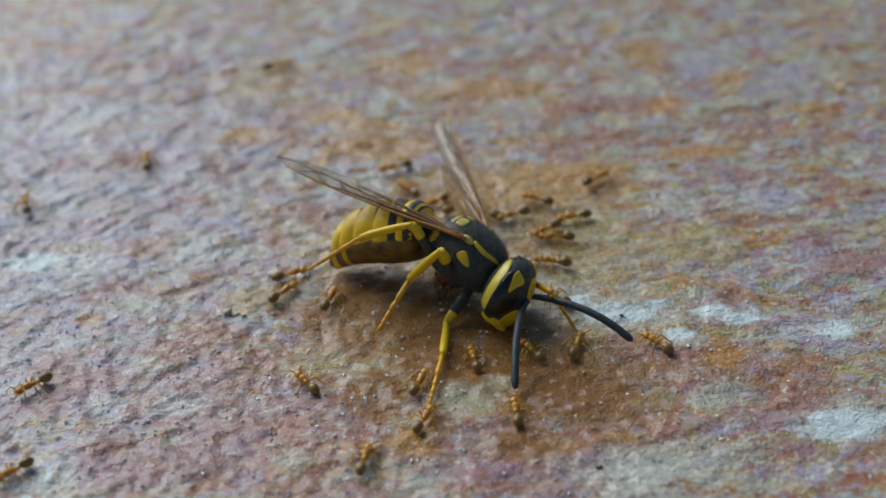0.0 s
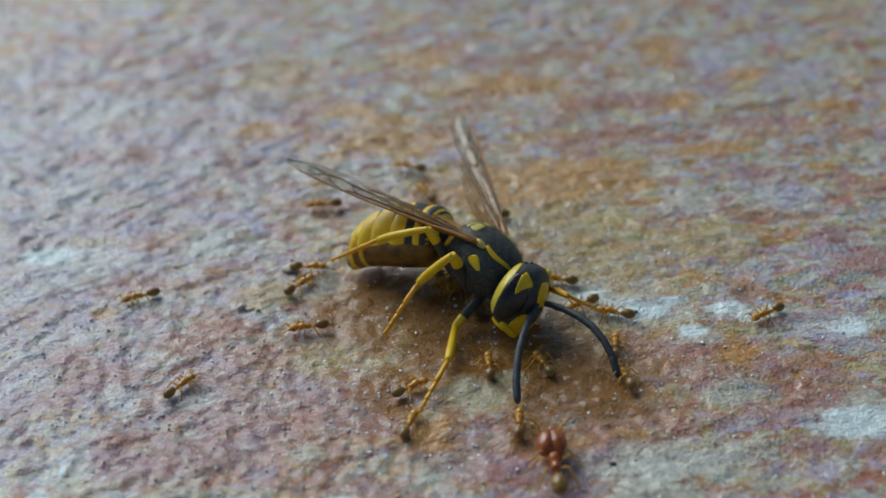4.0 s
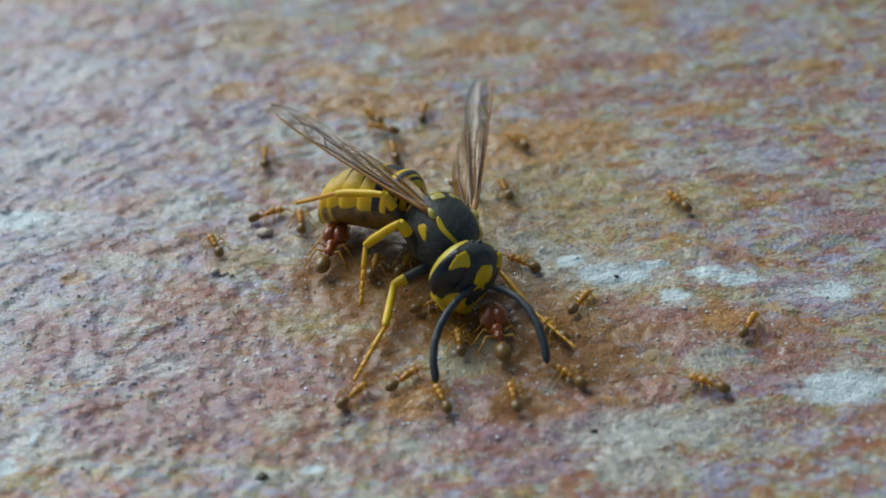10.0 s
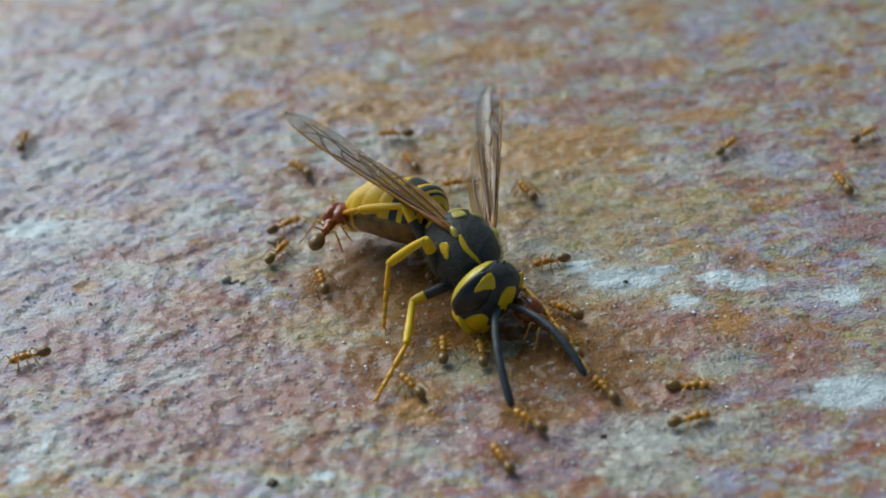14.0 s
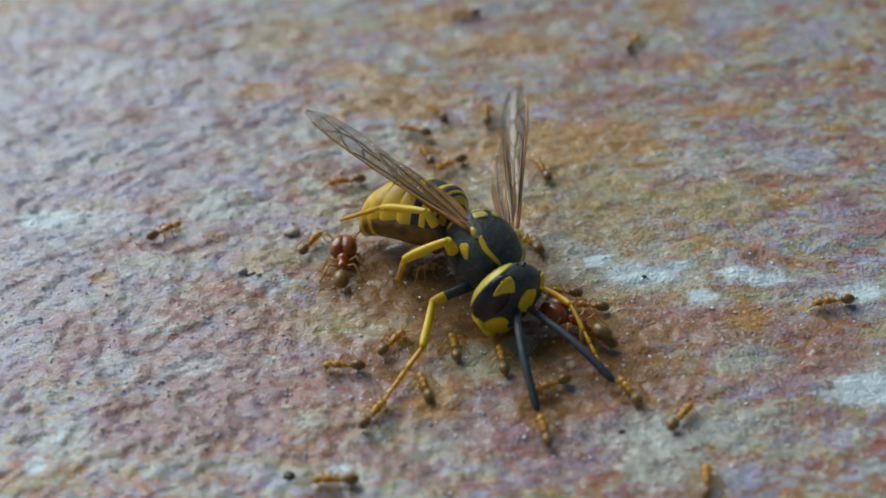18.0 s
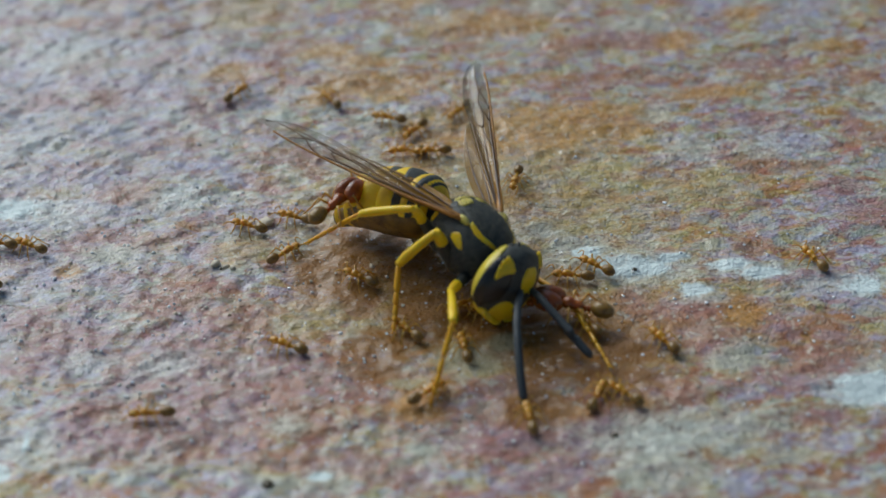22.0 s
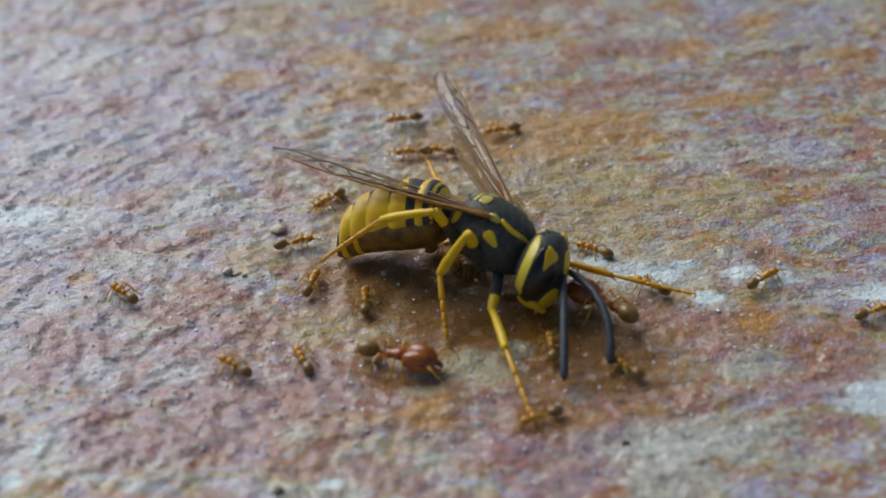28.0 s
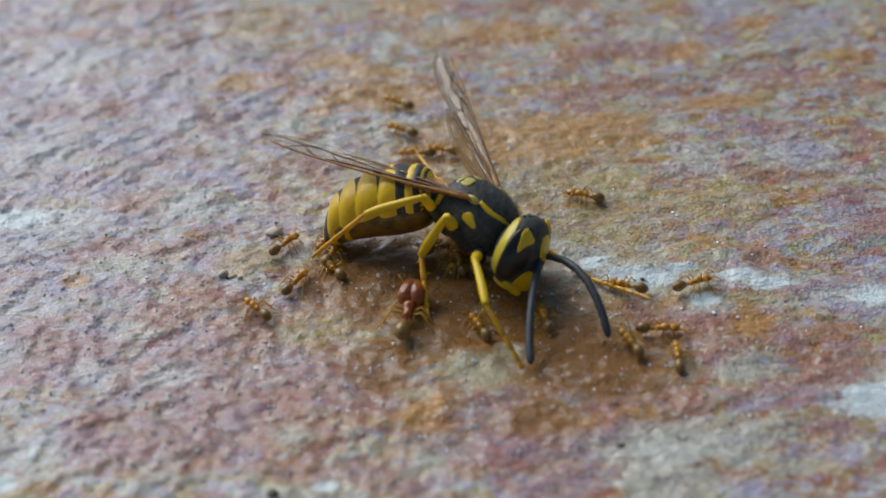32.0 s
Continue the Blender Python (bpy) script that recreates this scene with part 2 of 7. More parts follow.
SLATE = chitin("slate black antenna", (0.050, 0.060, 0.064), (0.028, 0.032, 0.034), 0.5, 2.5, coat=0.05)
HAIR = chitin("pale body hair", (0.30, 0.28, 0.19), (0.16, 0.15, 0.10), 0.7, 2.0, coat=0.0)
MEMBRANE = membrane()
GLINT_GRAIN = glint_material()
AMBER = chitin("amber ant shell", (0.68, 0.36, 0.022), (0.50, 0.22, 0.012), 0.32, 3.0, 0.35, 0.25)
UMBER = chitin("olive brown gaster", (0.30, 0.165, 0.028), (0.17, 0.088, 0.015), 0.3, 3.0, 0.1, 0.3)
HONEY = chitin("honey ant leg", (0.58, 0.31, 0.035), (0.42, 0.19, 0.018), 0.35, 3.0, 0.4, 0.15)
RUSSET = chitin("glossy red brown head", (0.44, 0.115, 0.010), (0.25, 0.052, 0.006), 0.2, 1.3, 0.2, 0.5)
OCHRE = chitin("dull ochre belly shell", (0.24, 0.13, 0.012), (0.08, 0.042, 0.008), 0.45, 1.6, 0.1)
GRIT = chitin("pale grit", (0.74, 0.66, 0.50), (0.58, 0.48, 0.34), 0.6, 2.0, coat=0.0)
SOOT = chitin("dark pellet", (0.10, 0.075, 0.03), (0.045, 0.034, 0.015), 0.45, 3.0, coat=0.2)


# ---- mesh helpers, in millimetres ----
def part(name, bm, material, parent, label=""):
    bmesh.ops.scale(bm, vec=(MM, MM, MM), verts=bm.verts)
    me = bpy.data.meshes.new(name)
    bmesh.ops.recalc_face_normals(bm, faces=bm.faces)
    bm.to_mesh(me)
    bm.free()
    me.shade_smooth()
    me.materials.append(material)
    ob = new(name, me)
    ob.parent = parent
    return tagged(ob, label)


def thing(name, label, category, group=""):
    return tagged(new(name), label, category, group)


def loft(bm, rings, close=True):
    """Skin through rings of equal count."""
    made = [[bm.verts.new(p) for p in ring] for ring in rings]
    n = len(made[0])
    for a, b in zip(made, made[1:]):
        for i in range(n):
            bm.faces.new((a[i], a[(i + 1) % n], b[(i + 1) % n], b[i]))
    if close:
        bm.faces.new(made[0][::-1])
        bm.faces.new(made[-1])
    return bm


def smooth(rows, steps):
    """Catmull-Rom through rows of numbers."""
    a = np.array(rows, float)
    a = np.vstack([2 * a[0] - a[1], a, 2 * a[-1] - a[-2]])
    out = []
    for i in range(1, len(a) - 2):
        for k in range(steps):
            t = k / steps
            out.append(0.5 * (2 * a[i] + (a[i + 1] - a[i - 1]) * t + (2 * a[i - 1] - 5 * a[i] + 4 * a[i + 1] - a[i + 2]) * t * t + (3 * a[i] - a[i - 1] - 3 * a[i + 1] + a[i + 2]) * t ** 3))
    out.append(a[-2])
    return out


def tube(bm, path, radii, sides=10, flat=1.0):
    """A round rod along a path; radii interpolate along it."""
    pts = [Vector(p) for p in path]
    r = np.interp(np.linspace(0, 1, len(pts)), np.linspace(0, 1, len(radii)), radii)
    up = Vector((0.13, 0.21, 0.97))
    rings = []
    for i, p in enumerate(pts):
        d = (pts[min(i + 1, len(pts) - 1)] - pts[max(i - 1, 0)]).normalized()
        s = d.cross(up).normalized()
        u = s.cross(d)
        rings.append([p + (s * math.cos(TAU * k / sides) + u * flat * math.sin(TAU * k / sides)) * float(r[i]) for k in range(sides)])
    return loft(bm, rings)


def body(rows, steps=4):
    """A function (u, angle, lift) -> point, of a body along x: rows of x, z, half width, half height, squareness."""
    table = np.array(smooth(rows, steps))

    def surface(x, a, lift=0.0):
        z, w, h, p = (np.interp(x, table[:, 0], table[:, k]) for k in (1, 2, 3, 4))
        c, s = math.cos(a), math.sin(a)
        return Vector((x, (w + lift) * math.copysign(abs(c) ** p, c), z + (h + lift) * math.copysign(abs(s) ** p, s)))

    return surface, table[:, 0]


def shell(surface, xs, sides=32):
    bm = bmesh.new()
    return loft(bm, [[surface(x, TAU * k / sides) for k in range(sides)] for x in xs])


def plate(surface, edges, lift=0.035, across=8, steps=4, root=-0.06):
    """A thin raised plate on a body: edges are rows of x, first angle, last angle (degrees), rounded at the rim."""
    rows = smooth(edges, steps)
    bm = bmesh.new()
    top = []
    for i, (x, a0, a1) in enumerate(rows):
        line = []
        for k in range(across + 1):
            t = k / across
            rim = min(t, 1 - t) * across
            end = min(i, len(rows) - 1 - i)
            up = lift if rim >= 1 and end >= 1 else root
            line.append(bm.verts.new(surface(x, radians(a0 + (a1 - a0) * t), up)))
        top.append(line)
    for a, b in zip(top, top[1:]):
        for k in range(across):
            bm.faces.new((a[k], a[k + 1], b[k + 1], b[k]))
    return bm


def ball(bm, centre, radii, turn=None, segments=16, rings=10):
    made = bmesh.ops.create_uvsphere(bm, u_segments=segments, v_segments=rings, radius=1.0)["verts"]
    bmesh.ops.transform(bm, verts=made, matrix=Matrix.Translation(centre) @ (turn or Matrix()) @ Matrix.Diagonal((*radii, 1)))
    return bm


def aim(a, b, up=(0, 0, 1)):
    """A pose at a whose x axis points at b (millimetres in, metres out)."""
    a, b = Vector(a), Vector(b)
    x = (b - a).normalized()
    y = Vector(up).cross(x).normalized()
    z = x.cross(y)
    m = Matrix((x, y, z)).transposed().to_4x4()
    m.translation = a * MM
    return m


# ---- the ground: one rough tile sheet with real relief ----
def lattice(ix, iy, seed):
    h = np.sin(ix * 127.1 + iy * 311.7 + seed * 74.7) * 43758.5453
    return (h - np.floor(h)) * TAU


def relief_noise(x, y, seed):
    ix, iy = np.floor(x), np.floor(y)
    fx, fy = x - ix, y - iy
    u, v = fx ** 3 * (fx * (fx * 6 - 15) + 10), fy ** 3 * (fy * (fy * 6 - 15) + 10)

    def g(dx, dy):
        a = lattice(ix + dx, iy + dy, seed)
        return np.cos(a) * (fx - dx) + np.sin(a) * (fy - dy)

    top = g(0, 0) * (1 - u) + g(1, 0) * u
    low = g(0, 1) * (1 - u) + g(1, 1) * u
    return top * (1 - v) + low * v


def height(x, y):
    """Height of the tile in millimetres at a place in millimetres."""
    x, y = np.asarray(x, float), np.asarray(y, float)
    bend = 1.5 * relief_noise(x / 9, y / 9, 9)
    lean = np.clip((4 - x) / 30, 0, 1)
    px, py = x * 0.8 + y * 0.35 * lean + bend, y - x * 0.35 * lean + bend
    h = 0.22 * relief_noise(px / 4.4, py / 2.8, 1) + 0.15 * relief_noise(px / 2.1, py / 1.5, 2)
    h += 0.165 * relief_noise(px / 0.9, py / 0.68, 3) + 0.08 * relief_noise(x / 0.42, y / 0.38, 4)
    return 0.95 * h * (1 + 0.35 * relief_noise(x / 14, y / 14, 5))


SPOTS = {}


def spot(kind, x, y, rx, ry):
    SPOTS.setdefault(kind, []).append((x, y, rx, ry))


# lilac spots paint the blue sky sheen onto the tile, widest in the west
spot("lilac", -25, 10, 15, 22)
spot("stain", -3, -2.2, 4.6, 3.6)
spot("stain", 0.4, -5.4, 5.6, 3.6)
spot("stain", 6.5, -9.8, 3.6, 2.6)
spot("stain", 3.0, -7.6, 4, 2.4)
spot("straw", 2, 2, 12, 9)
spot("straw", 3, -5, 11, 7)
spot("mauve", 3.5, -14.5, 7, 2.4)
spot("rust", 15, -8.6, 4, 1.5)
spot("mauve", 16.5, -12, 4.5, 1.4)
spot("mauve", -10, -11, 6, 3)
spot("orange", 4, 10, 7, 3)
spot("lilac", -26, -7, 6, 9)
spot("orange", 3, -8, 6, 3)
spot("rust", 7.2, -11.6, 3.4, 1.2)
spot("rust", 11.5, -8.2, 2.4, 1.4)
spot("rust", 16.5, -10.5, 2.6, 1.2)
spot("mauve", 10.5, -6.8, 2.6, 1.0)
spot("rust", 20, -15, 2.2, 1.1)
spot("mauve", 1.5, -15.5, 4, 1.5)
spot("rust", -8, -13.4, 3, 1.6)
spot("rust", -14.5, -4.2, 3, 1.3)
spot("rust", -11, -5.6, 2.6, 1.2)
spot("mauve", -8.6, -9.8, 3.4, 1.6)
spot("orange", -4.6, 15.5, 4, 2)
spot("orange", 2.2, 22, 5, 2)
spot("rust", -9, 8.2, 2.8, 1.2)
spot("orange", 15.6, 12.8, 3, 1)
spot("mauve", 11.5, 19.5, 4, 1.2)
spot("rust", 5.4, 26, 4, 1.1)
spot("cream", 9.4, -15.3, 4.4, 2)
spot("cream", 8.3, -17.7, 2.3, 1.5)
spot("white", -24.2, 4.3, 1.8, 1.2)
spot("rust", -18.8, 1.5, 1.6, 0.9)
spot("rust", -20.0, 0.5, 1.4, 0.8)
spot("orange", -20.1, -1.5, 0.8, 0.6)
spot("rust", 8.3, -12.6, 1.3, 0.5)
spot("orange", 7.2, -13.2, 1.2, 0.4)
spot("mauve", 9.9, -13.0, 0.9, 0.6)
spot("cream", 12.4, -10.6, 1.1, 0.8)
spot("orange", 9.7, 10.4, 2.9, 1.9)
spot("orange", 6.7, 11.4, 2, 1.3)
spot("rust", 9, -12.6, 2.4, 0.9)
spot("rust", 5.6, -13.7, 1.6, 0.5)
spot("orange", 13.4, -7, 1.1, 1.4)
spot("cream", 0.7, -9.5, 1.5, 1.1)
spot("straw", -12.8, 25.3, 2.9, 3.3)
spot("rust", -10.2, 20.4, 1.5, 1.5)
spot("rust", 23.8, 7.5, 1.9, 0.7)
spot("mauve", 17.3, 9.7, 2.3, 0.9)
spot("rust", -8.7, -15.8, 1.8, 0.8)
spot("cream", -6.8, -17.3, 1.5, 1)
spot("cream", 12.3, -10.5, 1.6, 1)
spot("mauve", 22.1, 0.2, 2.4, 1.6)
spot("straw", 12.7, 3.2, 3.8, 2.3)
spot("straw", 5.9, 6.2, 3.9, 3)
spot("mauve", 18.8, 15.9, 3.1, 1)
spot("rust", 8, 14.9, 2.8, 1)
spot("mauve", -24.2, 29.9, 1.6, 1.6)
spot("straw", -6.2, -1.5, 2.7, 3.1)
spot("rust", -2.7, -11.8, 3.3, 2.5)
spot("rust", 3, -8.9, 2.5, 2.2)
spot("mauve", -12.6, -13.4, 3.2, 2.5)
spot("white", 18.3, -13.0, 2.8, 1.2)

spot("orange", 13.9, 26.7, 2.3, 1.7)
spot("mauve", 1.1, 25.7, 1.9, 1.5)
spot("orange", 14.3, 18.8, 1.4, 1.8)
spot("rust", 10.9, 14.8, 2.4, 1.0)
spot("orange", 8.4, 10.8, 3.7, 1.8)
spot("orange", 6.9, 9.5, 2.0, 1.1)
spot("rust", 18.9, 14.3, 2.1, 0.8)
spot("orange", 23.4, 17.4, 2.1, 0.9)
spot("rust", 24.1, 14.1, 1.7, 0.7)
spot("rust", 27.9, 22.6, 1.1, 1.0)
spot("orange", 21.5, 10.1, 1.3, 0.6)
spot("rust", 23.5, 7.4, 1.9, 1.0)
spot("mauve", 22.6, 9.0, 0.8, 1.3)
spot("rust", 16.6, 5.4, 1.5, 1.5)
spot("rust", 19.3, 4.8, 1.3, 0.9)
spot("mauve", 20.5, 2.7, 1.9, 0.9)
spot("lilac", 23.4, 22.3, 2.2, 1.6)
spot("orange", 18.9, 22.1, 1.5, 1.2)
spot("lilac", 17.4, 24.6, 2.3, 1.2)
spot("cream", 12.4, 21.2, 2.2, 0.8)
spot("cream", 6.4, 24.3, 1.5, 1.2)
spot("cream", 11.8, 10.7, 1.2, 1.3)
spot("lilac", 18.6, 7.6, 1.9, 1.5)
spot("cream", 25.0, 12.0, 1.3, 1.0)
spot("mauve", 14.9, 13.1, 1.4, 1.3)
spot("orange", 2.8, 21.5, 2.2, 1.1)
spot("rust", 1.2, 19.4, 1.5, 0.9)
spot("rust", 8.1, 18.7, 2.2, 0.9)
spot("lilac", 17.9, -4.9, 2.9, 1.2)
spot("mauve", 8.1, -6.4, 1.1, 1.6)
spot("rust", 8.6, -7.1, 0.9, 0.9)
spot("rust", 13.5, -6.9, 1.1, 1.2)
spot("rust", 17.1, -9.8, 1.6, 1.1)
spot("rust", 18.0, -13.3, 1.6, 0.4)
spot("rust", 8.2, -12.2, 1.9, 0.5)
spot("rust", 5.9, -13.5, 1.1, 0.6)
spot("mauve", 9.7, -12.8, 0.8, 0.7)
spot("lilac", 8.3, -9.3, 1.4, 0.7)
spot("cream", 12.5, -10.8, 1.1, 0.8)
spot("cream", 18.9, -11.7, 1.3, 0.8)
spot("cream", 8.4, -14.9, 2.1, 1.1)
spot("cream", 7.6, -17.1, 2.3, 1.0)
spot("cream", 13.8, -16.8, 1.8, 0.6)
spot("mauve", 15.5, -14.7, 1.6, 0.6)
spot("orange", 10.1, -14.3, 1.1, 0.3)
spot("mauve", 2.0, -11.6, 2.7, 0.8)
spot("stain", 1.4, -7.2, 1.7, 1.2)
spot("cream", -0.1, -9.3, 1.1, 1.1)
spot("mauve", 2.9, -17.5, 2.0, 1.1)
spot("rust", 4.9, -18.4, 1.0, 0.5)
spot("rust", 17.6, -19.3, 1.0, 0.5)
spot("rust", 14.2, -18.7, 0.7, 0.4)
spot("lilac", 11.0, -18.1, 1.5, 0.5)
spot("orange", 4.3, -13.6, 1.6, 0.6)
spot("rust", -14.1, -2.4, 1.5, 1.0)
spot("rust", -12.4, -3.7, 1.2, 0.7)
spot("mauve", -14.7, -5.0, 1.5, 1.0)
spot("mauve", -21.4, -5.3, 1.5, 1.4)
spot("rust", -16.5, -8.4, 1.2, 0.5)
spot("mauve", -21.6, -8.5, 1.7, 0.8)
spot("mauve", -17.1, -13.7, 2.5, 1.0)
spot("mauve", -13.3, -12.5, 1.9, 1.2)
spot("rust", -8.7, -16.0, 0.8, 0.4)
spot("rust", -7.7, -15.8, 0.8, 0.3)
spot("mauve", -3.5, -17.0, 1.6, 0.9)
spot("lilac", -13.9, -6.4, 0.9, 0.7)
spot("lilac", -16.7, -0.4, 1.3, 1.3)
spot("lilac", -23.0, -2.8, 1.5, 1.5)
spot("lilac", -21.2, -13.8, 1.6, 1.6)
spot("white", -20.1, -13.9, 0.2, 0.8)
spot("white", -21.0, -15.7, 0.6, 0.7)
spot("lilac", -14.2, -9.1, 1.7, 0.9)
spot("cream", -18.0, -0.2, 1.6, 0.9)
spot("cream", -8.3, -13.6, 1.1, 0.8)
spot("white", -6.8, -16.9, 0.6, 0.4)
spot("cream", -9.2, -17.0, 1.3, 0.4)
spot("lilac", -18.5, -2.7, 0.9, 0.6)
spot("straw", -11.2, -0.3, 1.9, 1.3)
spot("straw", -7.6, -6.0, 2.3, 2.3)
spot("stain", -4.1, -9.0, 1.7, 2.4)
spot("orange", -2.4, -12.5, 1.6, 1.5)
spot("mauve", -5.1, -11.5, 1.4, 1.2)
spot("lilac", -28.7, 28.3, 3.2, 3.5)
spot("lilac", -26.2, 20.9, 3.4, 1.9)
spot("lilac", -23.1, 22.9, 2.3, 1.3)
spot("lilac", -27.7, 17.5, 1.9, 1.8)
spot("lilac", -23.2, 14.3, 1.4, 0.8)
spot("lilac", -23.7, 11.1, 2.1, 1.0)
spot("white", -24.5, 4.6, 1.7, 0.8)
spot("lilac", -13.0, 19.5, 2.6, 1.3)
spot("lilac", -16.4, 17.0, 1.1, 0.9)
spot("lilac", -15.3, 28.4, 2.4, 1.4)
spot("rust", -26.4, 31.0, 1.2, 1.4)
spot("mauve", -19.6, 28.1, 2.4, 1.3)
spot("rust", -24.2, 24.9, 1.2, 0.8)
spot("mauve", -28.1, 25.4, 1.6, 1.0)
spot("rust", -22.6, 19.8, 1.5, 1.2)
spot("mauve", -24.1, 15.4, 1.5, 1.1)
spot("rust", -20.5, 15.4, 1.4, 1.1)
spot("orange", -13.3, 17.7, 1.5, 1.3)
spot("rust", -11.1, 24.3, 1.5, 0.8)
spot("rust", -9.4, 20.6, 1.5, 1.1)
spot("orange", -7.2, 19.6, 2.2, 1.1)
spot("mauve", -15.0, 13.5, 1.1, 0.9)
spot("rust", -15.7, 10.3, 1.7, 0.6)
spot("rust", -18.1, 5.2, 2.0, 1.3)
spot("orange", -5.3, 18.0, 2.2, 1.3)
spot("orange", -2.8, 26.1, 2.3, 2.1)
spot("mauve", -8.5, 16.2, 1.4, 0.8)
spot("white", 19.6, -5.8, 1.2, 0.9)
spot("lilac", 15.9, -4.5, 1.9, 0.7)
spot("lilac", 18.1, -4.7, 1.9, 0.9)
spot("lilac", 16.9, -5.9, 1.6, 0.7)
spot("lilac", 19.2, -7.0, 1.3, 0.7)
spot("lilac", 7.7, -9.1, 1.6, 0.7)
spot("lilac", 9.3, -8.8, 1.3, 0.6)
spot("lilac", 11.0, -8.5, 1.1, 0.5)
spot("lilac", 15.3, -0.2, 1.7, 0.5)
spot("lilac", 19.6, 1.0, 1.7, 0.8)
spot("lilac", 18.6, 7.5, 2.2, 1.1)
spot("lilac", 11.6, -12.5, 0.8, 0.3)
spot("stain", -3.8, -1.2, 2.8, 2.7)
spot("stain", -5.2, -4.3, 2.0, 2.3)
spot("stain", -2.4, -6.3, 2.2, 2.7)
spot("stain", 1.3, -8.2, 2.1, 2.1)
spot("stain", 4.4, -10.1, 1.8, 2.4)
spot("stain", -1.2, -2.8, 2.6, 1.9)
spot("stain", 2.8, -13.1, 2.0, 1.7)
spot("stain", -4.6, -8.6, 1.9, 1.7)
spot("stain", 3.4, -8.8, 2.1, 1.7)
spot("mauve", -13.5, -8.9, 4.0, 2.9)
spot("mauve", -16.3, -13.3, 3.3, 2.3)
spot("mauve", -10.0, -12.6, 3.1, 2.3)
spot("mauve", -19.5, -6.8, 2.2, 1.7)
spot("mauve", -5.6, -16.1, 2.5, 1.0)
spot("mauve", 9.5, -12.8, 0.8, 0.6)
spot("mauve", 11.3, -9.7, 1.1, 0.8)
spot("rust", 8.3, -12.3, 1.3, 0.6)
spot("rust", 6.3, -13.8, 1.0, 0.4)
spot("rust", -16.9, 0.7, 1.5, 0.8)
spot("rust", 14.6, -2.1, 1.1, 0.9)
spot("rust", 14.1, -6.6, 1.4, 0.6)
spot("rust", 15.7, -9.2, 1.3, 0.7)
spot("rust", -8.8, -11.1, 1.0, 0.8)
spot("film", 6.0, -1.6, 1.7, 1.2)
spot("film", 5.0, -2.8, 1.7, 0.8)
spot("film", 10.4, -3.7, 1.7, 1.0)
spot("film", 8.1, -3.4, 2.4, 1.5)
spot("film", 14.3, -4.0, 2.5, 0.6)
spot("film", 18.7, -5.4, 2.2, 0.8)
spot("film", 4.1, -0.1, 1.2, 1.0)
spot("film", 11.7, -6.0, 1.4, 0.6)
spot("film", -22.2, 4.2, 2.8, 1.4)
spot("film", -24.4, 11.1, 2.3, 1.6)
spot("film", -15.2, 4.7, 1.6, 1.4)
spot("film", -23.7, 20.7, 2.5, 1.9)
spot("film", -4.8, 11.5, 1.3, 1.4)
spot("film", -19.8, -14.1, 1.5, 1.0)
spot("film", -17.8, -8.6, 1.6, 0.8)
spot("film", 13.1, 6.8, 1.9, 1.7)
spot("film", 17.0, 7.1, 1.9, 1.4)
spot("film", -7.7, 0.5, 0.9, 0.9)
spot("film", -14.5, -9.2, 1.6, 1.1)
spot("film", 8.6, -15.6, 2.7, 1.2)
spot("stain", -5.3, -0.3, 2.8, 2.4)
spot("stain", -2.8, -2.6, 2.7, 3.1)
spot("stain", -7.1, -2.3, 1.8, 2.1)
spot("stain", -1.1, -6.6, 2.3, 2.4)
spot("stain", 2.5, -5.0, 2.1, 2.0)
spot("stain", 5.7, -10.7, 2.1, 1.8)
spot("stain", 4.4, -8.6, 2.1, 1.7)
spot("stain", 2.1, -6.7, 2.2, 1.7)
spot("stain", -5.1, -2.6, 3.2, 2.4)
spot("stain", -6.3, -0.1, 1.8, 1.5)
spot("rust", 7.6, -12.4, 1.8, 0.8)
spot("rust", 5.8, -12.2, 1.5, 1.1)

for x, y, rx, ry in ((8.2, -3.2, 1.5, 1.0), (7.4, -3.0, 0.9, 0.7), (9.6, -3.4, 1.0, 0.6), (6.3, -2.0, 0.9, 0.8), (11.4, -5.4, 1.0, 0.55), (13.4, -3.6, 1.2, 0.5), (14.8, -4.3, 1.3, 0.5), (10.7, -2.6, 0.9, 0.35)):
    spot("white", x, y, rx, ry)
for x, y, rx, ry in ((-0.2, -9.7, 1.5, 1.1), (1.6, -8.7, 0.9, 0.7), (0.7, -10.4, 0.9, 0.6), (-2.9, -11.2, 1.0, 0.5)):
    spot("bare", x, y, rx, ry)


def spread(low, high, step, reach):
    """Even steps from low to high, then ever wider ones out to reach."""
    side, d = [], step
    while not side or side[-1] < reach:
        side.append((side[-1] if side else 0) + d)
        d *= 1.22
    return np.concatenate([[low - s for s in side[::-1]], np.arange(low, high + step / 2, step), [high + s for s in side]])


